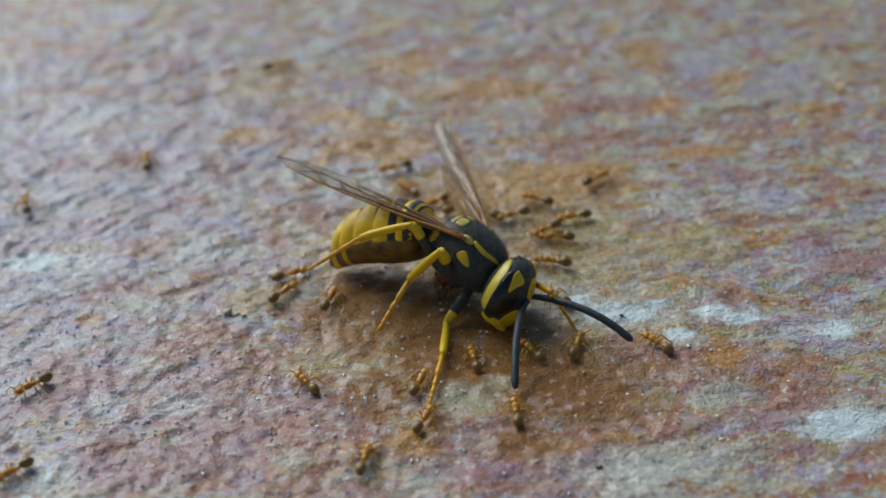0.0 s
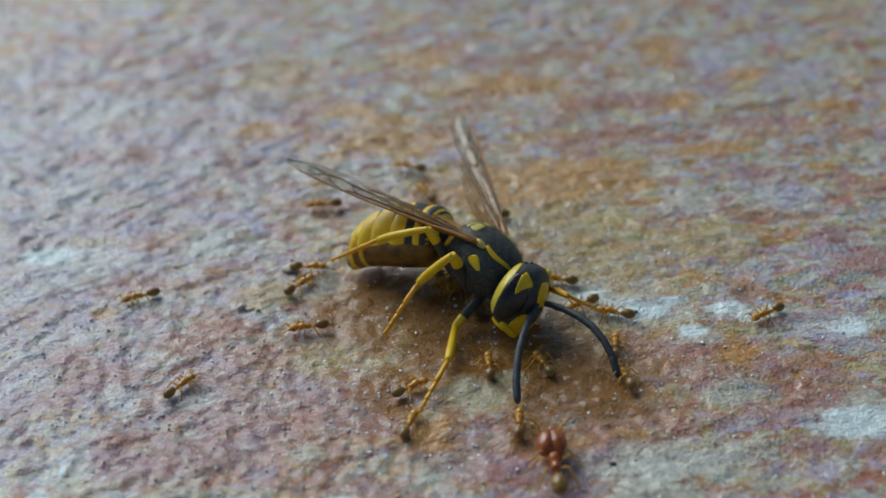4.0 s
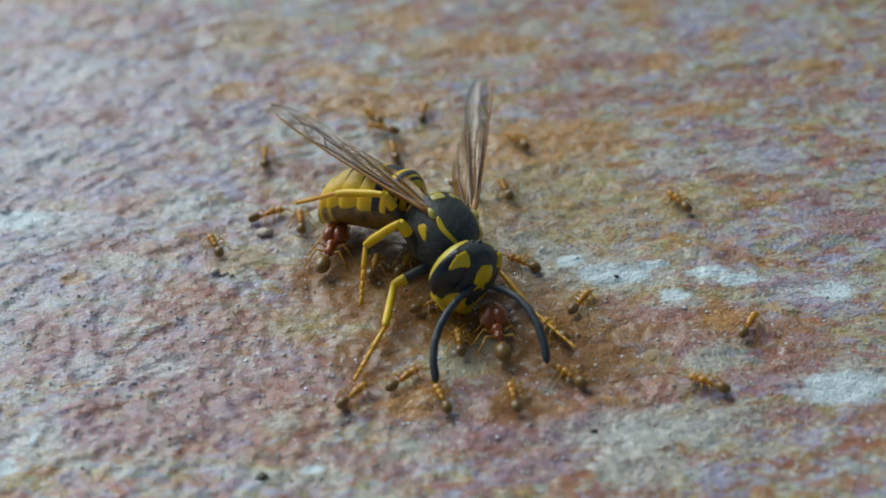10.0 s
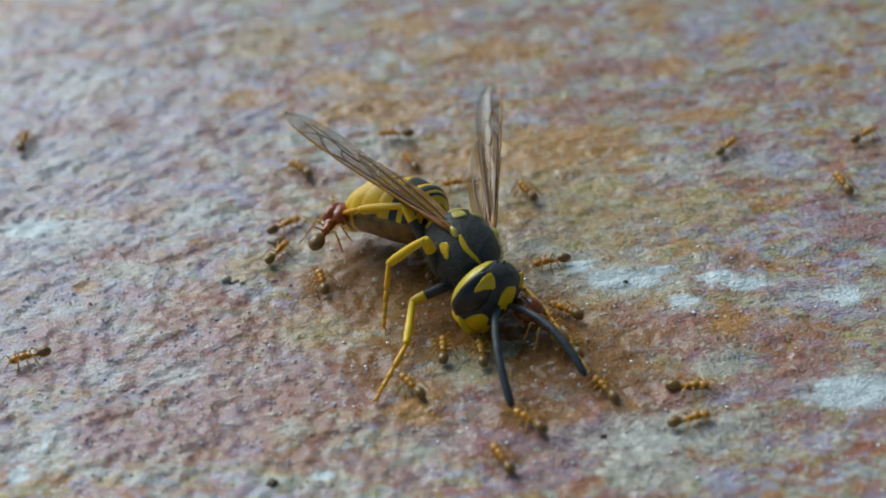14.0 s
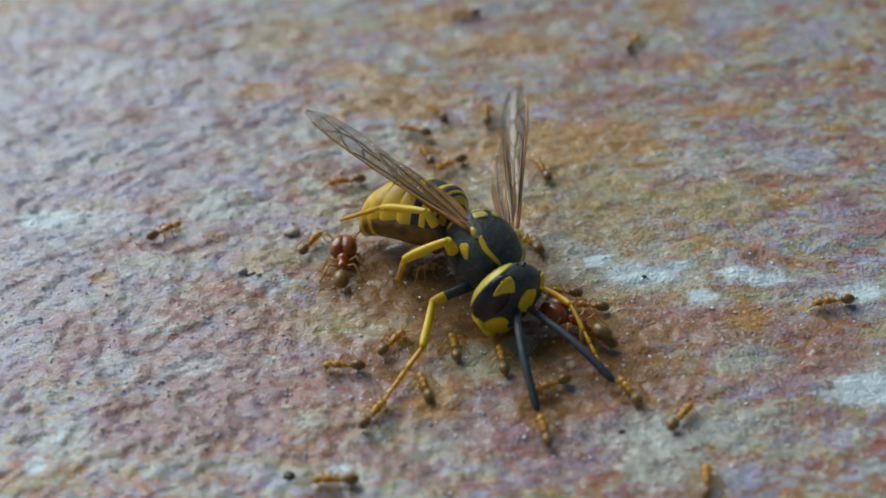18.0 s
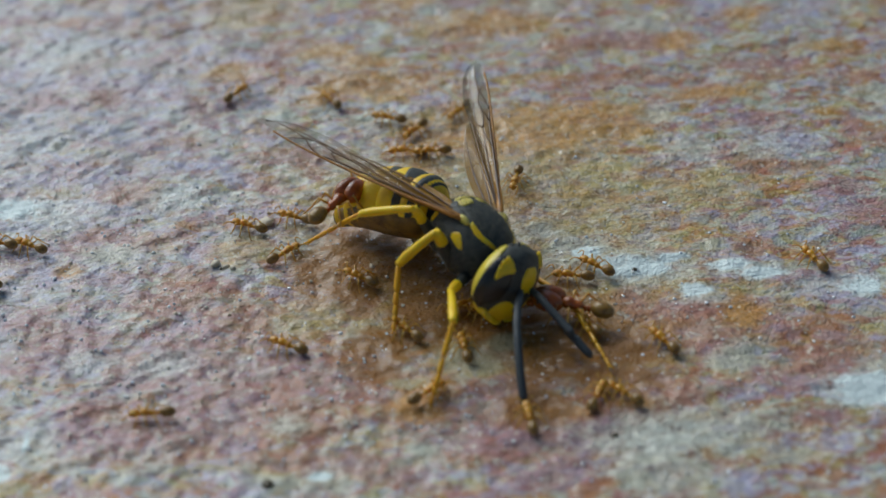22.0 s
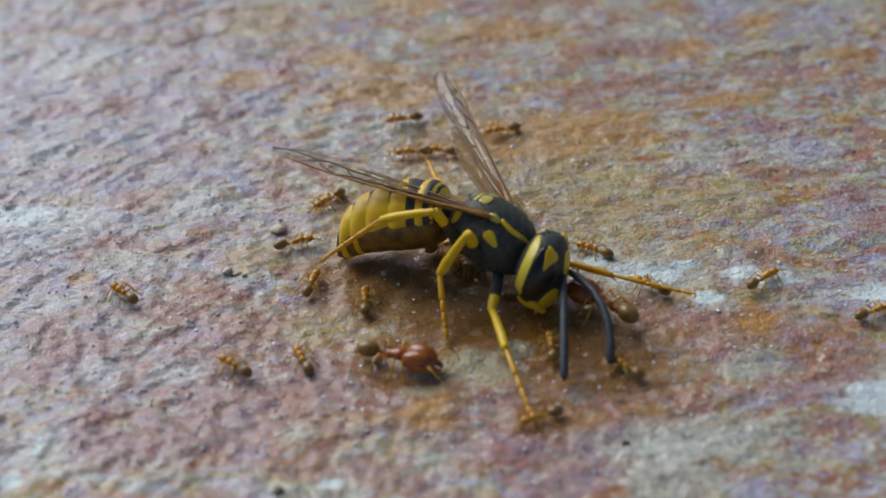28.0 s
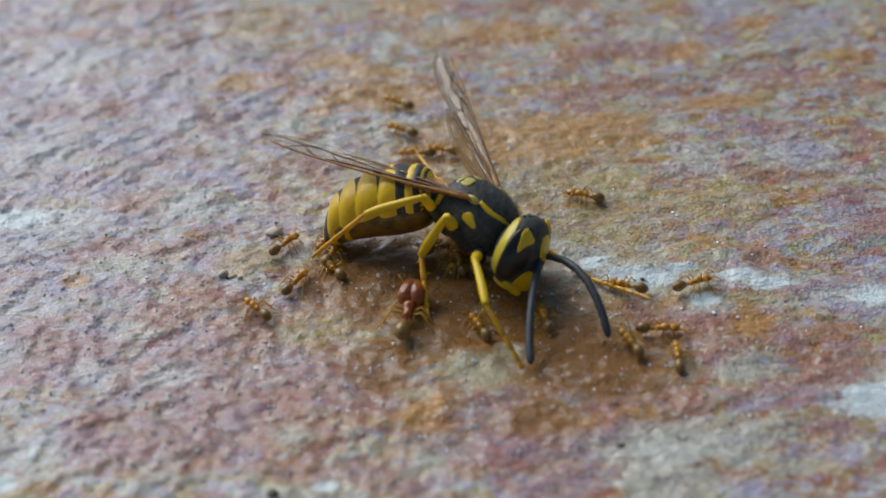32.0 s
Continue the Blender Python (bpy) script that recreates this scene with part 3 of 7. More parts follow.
def build_ground():
    gx, gy = spread(-37, 36, 0.16, 400), spread(-23, 44, 0.16, 400)
    X, Y = np.meshgrid(gx, gy)
    fade = np.clip((80 - np.hypot(X, Y)) / 40, 0, 1)
    Z = height(X, Y) * (0.3 + 0.7 * fade)
    nx, ny = len(gx), len(gy)
    me = bpy.data.meshes.new("ground")
    co = np.stack([X, Y, Z], -1).reshape(-1, 3) * MM
    i = np.arange(nx * ny).reshape(ny, nx)
    quads = np.stack([i[:-1, :-1], i[:-1, 1:], i[1:, 1:], i[1:, :-1]], -1).reshape(-1, 4)
    me.vertices.add(len(co))
    me.vertices.foreach_set("co", co.ravel())
    me.loops.add(quads.size)
    me.loops.foreach_set("vertex_index", quads.ravel())
    me.polygons.add(len(quads))
    me.polygons.foreach_set("loop_start", np.arange(0, quads.size, 4))
    me.update(calc_edges=True)
    me.shade_smooth()
    for kind, spots in SPOTS.items():
        k = np.zeros(X.size)
        for x, y, rx, ry in spots:
            d = np.hypot((X.ravel() - x) / rx, (Y.ravel() - y) / ry)
            k = np.maximum(k, np.clip(1.35 - 0.75 * d, 0, 1))
        me.attributes.new(kind, "FLOAT", "POINT").data.foreach_set("value", k.astype(np.float32))
    me.materials.append(TILE)
    return tagged(new("ground", me), "mottled rust, mauve and cream rough stone tile", "ground", kind="structure")


build_ground()


# ---- the wasp ----
wasp = thing("wasp", "yellow and black wasp lying on the tile among ants", "wasp")
HIPS = {"fore": (1.25, 0.75, -1.15), "middle": (0.3, 1.0, -1.3), "hind": (-1.0, 1.0, -1.15)}
BONES = {"fore": (2.3, 2.9, 4.0), "middle": (2.5, 2.6, 3.2), "hind": (2.7, 3.0, 4.0)}
PETIOLE = Vector((-2.25, 0, -0.35))


def build_thorax():
    surf, xs = body([(-2.4, -0.35, 0.35, 0.35, 1), (-2.15, -0.25, 0.95, 0.95, 1), (-1.6, 0.0, 1.4, 1.42, 0.95), (-0.9, 0.05, 1.68, 1.62, 0.92), (0.0, 0.05, 1.8, 1.7, 0.92),
                     (0.8, 0.02, 1.75, 1.6, 0.93), (1.45, -0.02, 1.5, 1.38, 0.95), (1.95, -0.1, 1.0, 1.0, 1), (2.25, -0.15, 0.5, 0.55, 1)])
    part("thorax", shell(surf, xs), BLACK, wasp, "dark grey black hairy thorax")
    for side in (1, -1):
        def m(a):
            return a if side > 0 else 180 - a
        part("shoulder_stripe", plate(surf, [(0.2, m(43), m(50)), (0.65, m(38), m(50)), (1.15, m(38), m(50)), (1.65, m(45), m(57)), (1.9, m(54), m(60))], 0.04), YELLOW, wasp, "yellow shoulder stripe")
        part("side_spot", plate(surf, [(-0.1, m(7), m(10)), (0.1, m(2), m(20)), (0.36, m(0), m(22)), (0.7, m(0), m(12)), (0.85, m(3), m(6))], 0.04), YELLOW, wasp, "yellow side spot")
        part("scutellum_spot", plate(surf, [(-1.35, m(58), m(80)), (-1.15, m(54), m(86)), (-0.9, m(54), m(86)), (-0.75, m(60), m(80))], 0.06), PALE, wasp, "pale yellow scutellum mark")
        part("propodeum_spot", plate(surf, [(-2.05, m(0), m(30)), (-1.9, m(-10), m(40)), (-1.7, m(-5), m(35)), (-1.6, m(5), m(25))], 0.04), YELLOW, wasp)
        bm = bmesh.new()
        ball(bm, (-0.05, side * 1.42, 1.2), (0.38, 0.18, 0.28), pose(0, 0, 0, side * -42))
        part("tegula", bm, PALE, wasp, "pale yellow wing cover")
    part("metanotum_band", plate(surf, [(-1.62, 52, 128), (-1.55, 48, 132), (-1.45, 48, 132), (-1.4, 55, 125)], 0.04, 14), PALE, wasp)
    rng = random.Random(5)
    bm = bmesh.new()
    for _ in range(5200):
        x, a = rng.uniform(-2.1, 1.9), radians(rng.uniform(-70, 250))
        p, q = surf(x, a), surf(x + rng.uniform(-0.15, 0.15), a + rng.uniform(-0.12, 0.12), rng.uniform(0.10, 0.30))
        s = Vector((rng.uniform(-1, 1), rng.uniform(-1, 1), rng.uniform(-1, 1))) * 0.0065
        bm.faces.new([bm.verts.new(v) for v in (p - s, p + s, q)])
    tagged(part("fuzz", bm, HAIR, wasp, "fine pale body hair"), kind="stuff")
    return surf


def build_head():
    """Head about its own neck joint, face along +x."""
    surf, xs = body([(0.0, 0.0, 0.7, 0.7, 1), (0.25, 0.02, 1.25, 1.2, 0.95), (0.55, 0.0, 1.58, 1.45, 0.92), (0.9, -0.05, 1.7, 1.55, 0.9), (1.25, -0.1, 1.6, 1.55, 0.92), (1.6, -0.22, 1.25, 1.35, 0.95), (1.88, -0.34, 0.8, 1.0, 1), (2.05, -0.42, 0.3, 0.45, 1)])
    head = part("head", shell(surf, xs), BLACK, wasp, "black head with yellow face marks")
    for side in (1, -1):
        def m(a):
            return a if side > 0 else 180 - a
        part("compound_eye", plate(surf, [(0.74, m(-32), m(46)), (0.88, m(-40), m(58)), (1.15, m(-40), m(60)), (1.42, m(-28), m(54)), (1.60, m(-12), m(40)), (1.72, m(0), m(24))], 0.10, 12), EYE, head, "black kidney-shaped eye")
        part("cheek_band", plate(surf, [(0.27, m(-40), m(70)), (0.34, m(-45), m(82)), (0.48, m(-47), m(78)), (0.64, m(-45), m(62)), (0.74, m(-40), m(42))], 0.05, 16), LEMON, head, "lemon yellow cheek band")
        part("eye_notch", plate(surf, [(1.02, m(43), m(55)), (1.10, m(33), m(58)), (1.22, m(16), m(59)), (1.30, m(14), m(58)), (1.42, m(30), m(55)), (1.54, m(42), m(52))], 0.16), YELLOW, head, "yellow eye notch mark")
        part("cheek_spot", plate(surf, [(0.55, m(-80), m(-58)), (0.72, m(-94), m(-54)), (1.0, m(-96), m(-49)), (1.24, m(-92), m(-43)), (1.42, m(-70), m(-38))], 0.12), YELLOW, head)
        bm = bmesh.new()
        tube(bm, smooth([(1.0, side * 0.95, -1.0), (1.35, side * 0.9, -1.3), (1.62, side * 0.55, -1.55), (1.7, side * 0.12, -1.62)], 4), [0.34, 0.38, 0.28, 0.08], 10, 0.6)
        part("mandible", bm, YELLOW, head, "yellow mandible with a dark tip")
    part("clypeus", plate(surf, [(1.30, -112, -68), (1.46, -140, -40), (1.62, -163, -17), (1.78, -178, -2), (1.92, -184, 4), (2.03, -170, -10)], 0.09, 20), YELLOW, head, "yellow face shield")
    part("brow_mark", plate(surf, [(1.62, 78, 102), (1.76, 58, 122), (1.88, 46, 134), (1.97, 36, 144), (2.04, 30, 150)], 0.06), YELLOW, head, "yellow mark between the antennae")
    for dx, dy in ((0.55, 0.0), (0.42, 0.2), (0.42, -0.2)):
        bm = bmesh.new()
        ball(bm, surf(dx + 0.1, radians(90 - dy * 40), 0.0), (0.09, 0.09, 0.07), None, 8, 6)
        part("ocellus", bm, EYE, head)
    head.scale = (1.17, 1.17, 1.17)
    return head


SCAPE, LINK = 1.35, 0.95


def build_antenna():
    """A scape along +x from its joint, and five links of the ringed flagellum."""
    bm = bmesh.new()
    tube(bm, smooth([(-0.1, 0, -0.02), (0.25, 0, 0.03), (0.8, 0, 0.03), (SCAPE + 0.05, 0, 0)], 4), [0.13, 0.15, 0.165, 0.19, 0.17], 12)
    ob = part("antenna", bm, SLATE, wasp, "slate black antenna")
    links = []
    for k in range(5):
        bm = bmesh.new()
        r0, r1 = 0.188 + 0.005 * k, 0.193 + 0.005 * k
        xs = np.linspace(-0.09, LINK + 0.09, 13)
        rings = [0.72, 1.0, 0.96, 1.0, 1.0, 0.95, 1.0, 1.0, 0.95, 1.0, 1.0, 0.96, 0.74] if k < 4 else [0.72, 1.0, 0.96, 1.0, 1.0, 0.95, 1.0, 0.98, 0.92, 0.9, 0.8, 0.62, 0.2]
        tube(bm, [(x, 0, 0) for x in xs], [(r0 + (r1 - r0) * i / 12) * q for i, q in enumerate(rings)], 12)
        links.append(part("flagellum", bm, SLATE, ob))
    return ob, links


def build_leg(kind, side):
    f, t, s = BONES[kind]
    g = {"fore": 0.74, "middle": 0.84, "hind": 0.74}[kind] * (0.8 if side > 0 else 1.0)
    bm = bmesh.new()
    tube(bm, smooth([(-0.35, 0, 0.15), (0.0, 0, 0), (f * 0.3, 0, 0.06), (f * 0.7, 0, 0.05), (f, 0, 0)], 4), [r * g for r in (0.40, 0.33, 0.38, 0.34, 0.26)], 12)
    leg = part(kind + "_leg", bm, BLACK, wasp, "%s leg, black thigh and yellow shin" % kind)
    bm = bmesh.new()
    tube(bm, smooth([(f * 0.68, 0, 0.052), (f * 0.85, 0, 0.035), (f + 0.06, 0, 0)], 4), [r * g for r in (0.365, 0.35, 0.26)], 12)
    part("thigh_end", bm, YELLOW, leg, "yellow thigh end")
    bm = bmesh.new()
    tube(bm, smooth([(-0.05, 0, 0), (t * 0.3, 0, 0.05), (t * 0.75, 0, 0.04), (t, 0, 0)], 4), [r * g for r in (0.22, 0.27, 0.31, 0.24)], 12)
    for dy in (0.14, -0.14):
        tube(bm, [(t - 0.05, 0, -0.08), (t + 0.22, dy, -0.2), (t + 0.42, dy * 1.6, -0.24)], [0.035, 0.028, 0.006], 6)
    shin = part("shin", bm, ORANGE if side > 0 else YELLOW, leg, "yellow shin with spurs")
    bm = bmesh.new()
    x, lengths = 0.0, (0.42, 0.19, 0.15, 0.1, 0.14)
    for n, k in enumerate(lengths):
        w = (0.2 - 0.014 * n) * g
        tube(bm, [(x, 0, 0), (x + s * k * 0.15, 0, 0.01), (x + s * k * 0.85, 0, 0.0), (x + s * k, 0, -0.01)], [w * 0.6, w * 0.8, w, w * 0.7], 10)
        x += s * k
    for dy in (0.2, -0.2):
        tube(bm, [(s - 0.05, 0, 0), (s + 0.14, dy * 0.7, 0.02), (s + 0.22, dy, -0.1)], [0.05, 0.035, 0.01], 6)
    foot = part("foot", bm, ORANGE, leg, "orange jointed foot with claws")
    return leg, shin, foot


def build_abdomen():
    """Lies along +x from the waist (backwards on the wasp), six overlapping rings."""
    rows = [(-0.1, 0.0, 0.22, 0.22, 1), (0.12, 0.08, 0.42, 0.42, 1), (0.34, 0.2, 1.1, 1.05, 0.95), (0.62, 0.24, 1.52, 1.42, 0.93), (1.2, 0.22, 1.8, 1.65, 0.93), (2.0, 0.14, 1.94, 1.76, 0.94), (3.0, 0.0, 1.92, 1.74, 0.95),
            (4.0, -0.26, 1.78, 1.62, 0.95), (4.8, -0.6, 1.56, 1.46, 0.95), (5.4, -1.0, 1.26, 1.28, 0.97), (5.85, -1.45, 0.88, 1.02, 1), (6.1, -1.85, 0.48, 0.62, 1), (6.2, -2.1, 0.16, 0.2, 1)]
    surf, xs = body(rows)
    core = part("abdomen", shell(surf, [x for x in xs if x < 6.19], 28), BLACK, wasp, "yellow and black ringed abdomen")
    cuts = [(0.22, 1.5), (1.36, 2.85), (2.7, 4.05), (3.9, 5.0), (4.85, 5.78)]
    for n, (a, b) in enumerate(cuts):
        dark, flank = (0.74, 0.46, 0.26, 0.22, 0.26)[n], (0.95, 0.8, 0.06, 0.06, 0.06)[n]
        bm = bmesh.new()
        sides, steps = 40, 10
        rings = []
        for k in range(steps + 1):
            t = k / steps
            x = a + (b - a) * t
            lift = -0.02 + 0.22 * math.sin(min(1.0, t * 1.35) * math.pi / 2) * (1 - 0.35 * max(0.0, t - 0.6)) - (0.07 if k == steps - 1 else 0.2 if k == steps else 0)
            rings.append([surf(x, TAU * j / sides, lift) for j in range(sides)])
        loft(bm, rings, close=False)
        part("tergite", bm, YELLOW, core, "yellow abdomen ring")
        # black front band that narrows down the flanks, with a point on the back
        bm = bmesh.new()
        front = []
        for j in range(sides * 2):
            ang = TAU * j / (sides * 2)
            top = math.cos(ang - math.pi / 2)
            peak = max(0.0, 1 - abs(math.degrees(ang) - 90) / 26)
            wave = dark * (flank + (1 - flank) * max(0.0, top) ** 2.0) + (0.22 * peak if n else 0.0)
            front.append([surf(a + (b - a) * wave * q * 0.95, ang, 0.0 + 0.22 * math.sin(min(1.0, wave * q * 0.95 * 1.35) * math.pi / 2) - (0.12 if q == 1 else 0)) for q in (0.0, 0.35, 0.7, 0.93, 1.0)])
        v = [[bm.verts.new(p) for p in col] for col in front]
        for j in range(len(v)):
            c, d = v[j], v[(j + 1) % len(v)]
            for q in range(4):
                bm.faces.new((c[q], d[q], d[q + 1], c[q + 1]))
        part("black_band", bm, BLACK, core)
        part("sternite", plate(surf, [(a + 0.02, 188, 352), (a + 0.12, 185, 355), ((a + b) / 2, 183, 357), (b - 0.12, 184, 356), (b - 0.02, 186, 354)], 0.24 - 0.02 * n, 18), OCHRE, core, "dull ochre belly plate")
    bm = bmesh.new()
    tube(bm, [(6.12, 0, -1.95), (6.2, 0, -2.2), (6.24, 0, -2.42)], [0.09, 0.05, 0.01], 8)
    part("sting", bm, VEIN, core)
    core.scale = (1.03, 0.89, 0.91)
    return core


def wing_outline(x, length):
    """Front and rear edge of a half-folded wing at a share of its length."""
    t = x / length
    front = 0.12 + 0.22 * math.sin(min(1, t * 1.1) * math.pi * 0.5)
    rear = -(0.10 + 1.38 * min(t, 0.7) ** 0.8)
    close = math.sqrt(max(0.0, 1 - (max(0.0, t - 0.72) / 0.285) ** 2.4))
    front, rear = -0.12 + (front + 0.12) * close, -0.12 + (rear + 0.12) * close
    return front, rear


def build_wing(side):
    """Lies along +x from its root; -y is the leading edge for side 1."""
    length, n, w = 12.0, 48, 16
    side = -side
    def wave(x, v):
        return 0.11 * math.sin(v * 9.0 + x * 0.3) + 0.012 * x * x * 0.12
    bm = bmesh.new()
    grid = []
    for i in range(n + 1):
        x = length * i / n
        f, r = wing_outline(x, length)
        grid.append([bm.verts.new((x, side * (r + (f - r) * k / w), wave(x, k / w))) for k in range(w + 1)])
    for a, b in zip(grid, grid[1:]):
        for k in range(w):
            bm.faces.new((a[k], a[k + 1], b[k + 1], b[k]))
    wing = part("forewing", bm, MEMBRANE, wasp, "smoky brown translucent forewing")
    def on(x, v):
        f, r = wing_outline(x, length)
        return (x, side * (r + (f - r) * v), wave(x, v) + 0.02)
    veins = [([(k * 12.0 / 14, 0.985) for k in range(14)], 0.085), ([(0.2, 0.8), (2, 0.83), (5, 0.84), (7.2, 0.86), (8.2, 0.95)], 0.07), ([(0.3, 0.55), (2.5, 0.5), (5, 0.52), (6.5, 0.55)], 0.05),
             ([(0.3, 0.35), (2.5, 0.2), (5.5, 0.12), (7.5, 0.14)], 0.045), ([(6.5, 0.55), (7.6, 0.62), (8.6, 0.52), (9.4, 0.62), (10.4, 0.9)], 0.045), ([(5.0, 0.84), (5.9, 0.6), (6.5, 0.55)], 0.04),
             ([(7.2, 0.86), (7.7, 0.7), (7.6, 0.62)], 0.04), ([(6.5, 0.55), (7.2, 0.34), (8.4, 0.36), (8.6, 0.52)], 0.04), ([(8.2, 0.95), (9.0, 0.78), (9.4, 0.62)], 0.04),
             ([(5.0, 0.52), (5.6, 0.3), (7.0, 0.3)], 0.035), ([(9.4, 0.62), (10.6, 0.5), (11.4, 0.45)], 0.03), ([(8.4, 0.36), (9.6, 0.3), (10.6, 0.28)], 0.03)]
    for path, r in veins:
        bm = bmesh.new()
        tube(bm, smooth([on(*p) for p in path], 4), [r, r * 0.9, r * 0.6], 6, 0.7)
        part("vein", bm, VEIN if r < 0.08 else TAWNY, wing)
    bm = bmesh.new()
    tube(bm, smooth([(-0.25, 0, 0), (0.3, side * 0.05, 0.03), (1.3, side * 0.12, 0.04), (2.4, side * 0.2, 0.04)], 4), [0.15, 0.19, 0.15, 0.05], 10, 0.7)
    part("wing_root", bm, TAWNY, wing, "tawny wing root")
    # the shorter hind wing under it
    bm = bmesh.new()
    grid = []
    for i in range(29):
        t = i / 28
        x = 0.2 + 7.0 * t
        half = 0.10 + 0.7 * math.sin(math.pi * min(1, t ** 0.75)) ** 0.7 if t < 0.999 else 0.05
        mid = -0.3 - 0.62 * t
        grid.append([bm.verts.new((x, side * (mid + half * (k / 5 * 2 - 1)), -0.16 + 0.05 * math.sin(k * 1.4 + x))) for k in range(6)])
    for a, b in zip(grid, grid[1:]):
        for k in range(5):
            bm.faces.new((a[k], a[k + 1], b[k + 1], b[k]))
    part("hindwing", bm, MEMBRANE, wing, "small translucent hind wing")
    for s in (0.0, 0.5):
        bm = bmesh.new()
        tube(bm, smooth([(0.2, side * (-0.3 - s * 0.2), -0.12), (3.0, side * (-0.5 - s), -0.12), (6.0, side * (-0.9 - s * 0.7), -0.12)], 5), [0.05, 0.04, 0.02], 6)
        part("vein", bm, VEIN, wing)
    return wing


build_thorax()
HEAD = build_head()
ABDOMEN = build_abdomen()
WINGS = {1: build_wing(1), -1: build_wing(-1)}
ANTENNAE = {1: build_antenna(), -1: build_antenna()}
LEGS = {(k, s): build_leg(k, s) for k in HIPS for s in (1, -1)}


# ---- the ants ----
def ant_limb(bm, points, radius, sides=5):
    tube(bm, points, [radius, radius * 1.25, radius * 0.9, radius * 0.55], sides)


def build_ant(kind):
    """A worker or a big-headed soldier, nose along +x, feet at z = 0."""
    big = kind == "soldier"
    s = 1.55 if big else 1.0
    root = thing("ant", "big-headed red brown soldier ant on the tile" if big else "small amber worker ant with a dark gaster", "ant", "soldier ants on the wasp" if big else "worker ants round the wasp")
    bm = bmesh.new()
    if big:
        for dy in (0.2, -0.2):
            ball(bm, (1.2, dy * 1.05, 0.76), (0.84, 0.52, 0.55), pose(0, 0, 0, 0, 0, -11 * dy / 0.2), 20, 14)
        tube(bm, smooth([(1.9, 0.25, 0.5), (2.15, 0.22, 0.42), (2.2, 0.02, 0.4)], 3), [0.16, 0.12, 0.03], 8)
        tube(bm, smooth([(1.9, -0.25, 0.5), (2.15, -0.22, 0.42), (2.2, -0.02, 0.4)], 3), [0.16, 0.12, 0.03], 8)
    else:
        ball(bm, (0.72, 0, 0.38), (0.27, 0.22, 0.19), None, 14, 9)
        for dy in (0.08, -0.08):
            tube(bm, [(0.9, dy, 0.33), (1.02, dy * 0.9, 0.3), (1.05, dy * 0.2, 0.29)], [0.05, 0.04, 0.015], 6)
    head = part("head", bm, RUSSET if big else AMBER, root, "glossy red brown head" if big else "amber head")
    for dy in (1, -1):
        bm = bmesh.new()
        ball(bm, (1.55, dy * 0.63, 0.92) if big else (0.78, dy * 0.19, 0.44), (0.09, 0.05, 0.09) if big else (0.05, 0.03, 0.05), None, 8, 6)
        part("eye", bm, EYE, head)
    surf, xs = body([(0.52, 0.36, 0.07, 0.07, 1), (0.42, 0.38, 0.15, 0.15, 1), (0.25, 0.4, 0.18, 0.17, 1), (0.05, 0.36, 0.13, 0.13, 1), (-0.12, 0.34, 0.14, 0.13, 1), (-0.22, 0.3, 0.06, 0.06, 1)][::-1], 3)
    bm = shell(surf, xs, 12)
    bmesh.ops.scale(bm, vec=(s, s * 1.15, s * 1.1), verts=bm.verts)
    if big:
        bmesh.ops.translate(bm, vec=(-0.25, 0, 0.05), verts=bm.verts)
    part("thorax", bm, RUSSET if big else AMBER, root)
    bm = bmesh.new()
    for x, r in ((-0.26, 0.085), (-0.38, 0.1)):
        ball(bm, (x * s - (0.25 if big else 0), 0, 0.34 * s), (r * s * 0.8, r * s * 0.8, r * s * 1.2), None, 10, 7)
    part("waist", bm, RUSSET if big else AMBER, root)
    bm = bmesh.new()
    ball(bm, (-0.78 * s - (0.28 if big else 0), 0, 0.4 * s), (0.38 * s, 0.27 * s, 0.26 * s), pose(0, 0, 0, 0, -8), 18, 12)
    part("gaster", bm, UMBER, root, "glossy olive brown gaster")
    for side in (1, -1):
        for x0, x1, reach in ((0.36, 0.75, 0.62), (0.2, 0.1, 0.78), (0.02, -0.55, 0.72)):
            bm = bmesh.new()
            k = s * (1.05 if big else 1.0)
            o = -0.25 if big else 0.0
            ant_limb(bm, [(x0 * k + o, side * 0.08 * k, 0.3 * k), ((x0 * 0.55 + x1 * 0.45) * k + o, side * reach * 0.55 * k, 0.58 * k), ((x0 * 0.3 + x1 * 0.7) * k + o, side * reach * 0.85 * k, 0.22 * k), (x1 * k + o, side * reach * 1.08 * k, 0.02)], 0.036 * s)
            part("leg", bm, HONEY, root)
        bm = bmesh.new()
        if big:
            ant_limb(bm, smooth([(1.75, side * 0.3, 0.7), (2.1, side * 0.75, 1.15), (2.55, side * 0.85, 0.85), (2.85, side * 0.7, 0.45)], 3), 0.045)
        else:
            ant_limb(bm, smooth([(0.9, side * 0.08, 0.42), (1.05, side * 0.33, 0.56), (1.25, side * 0.36, 0.42), (1.42, side * 0.3, 0.22)], 2), 0.03)
        part("antenna", bm, HONEY, root)
    return root


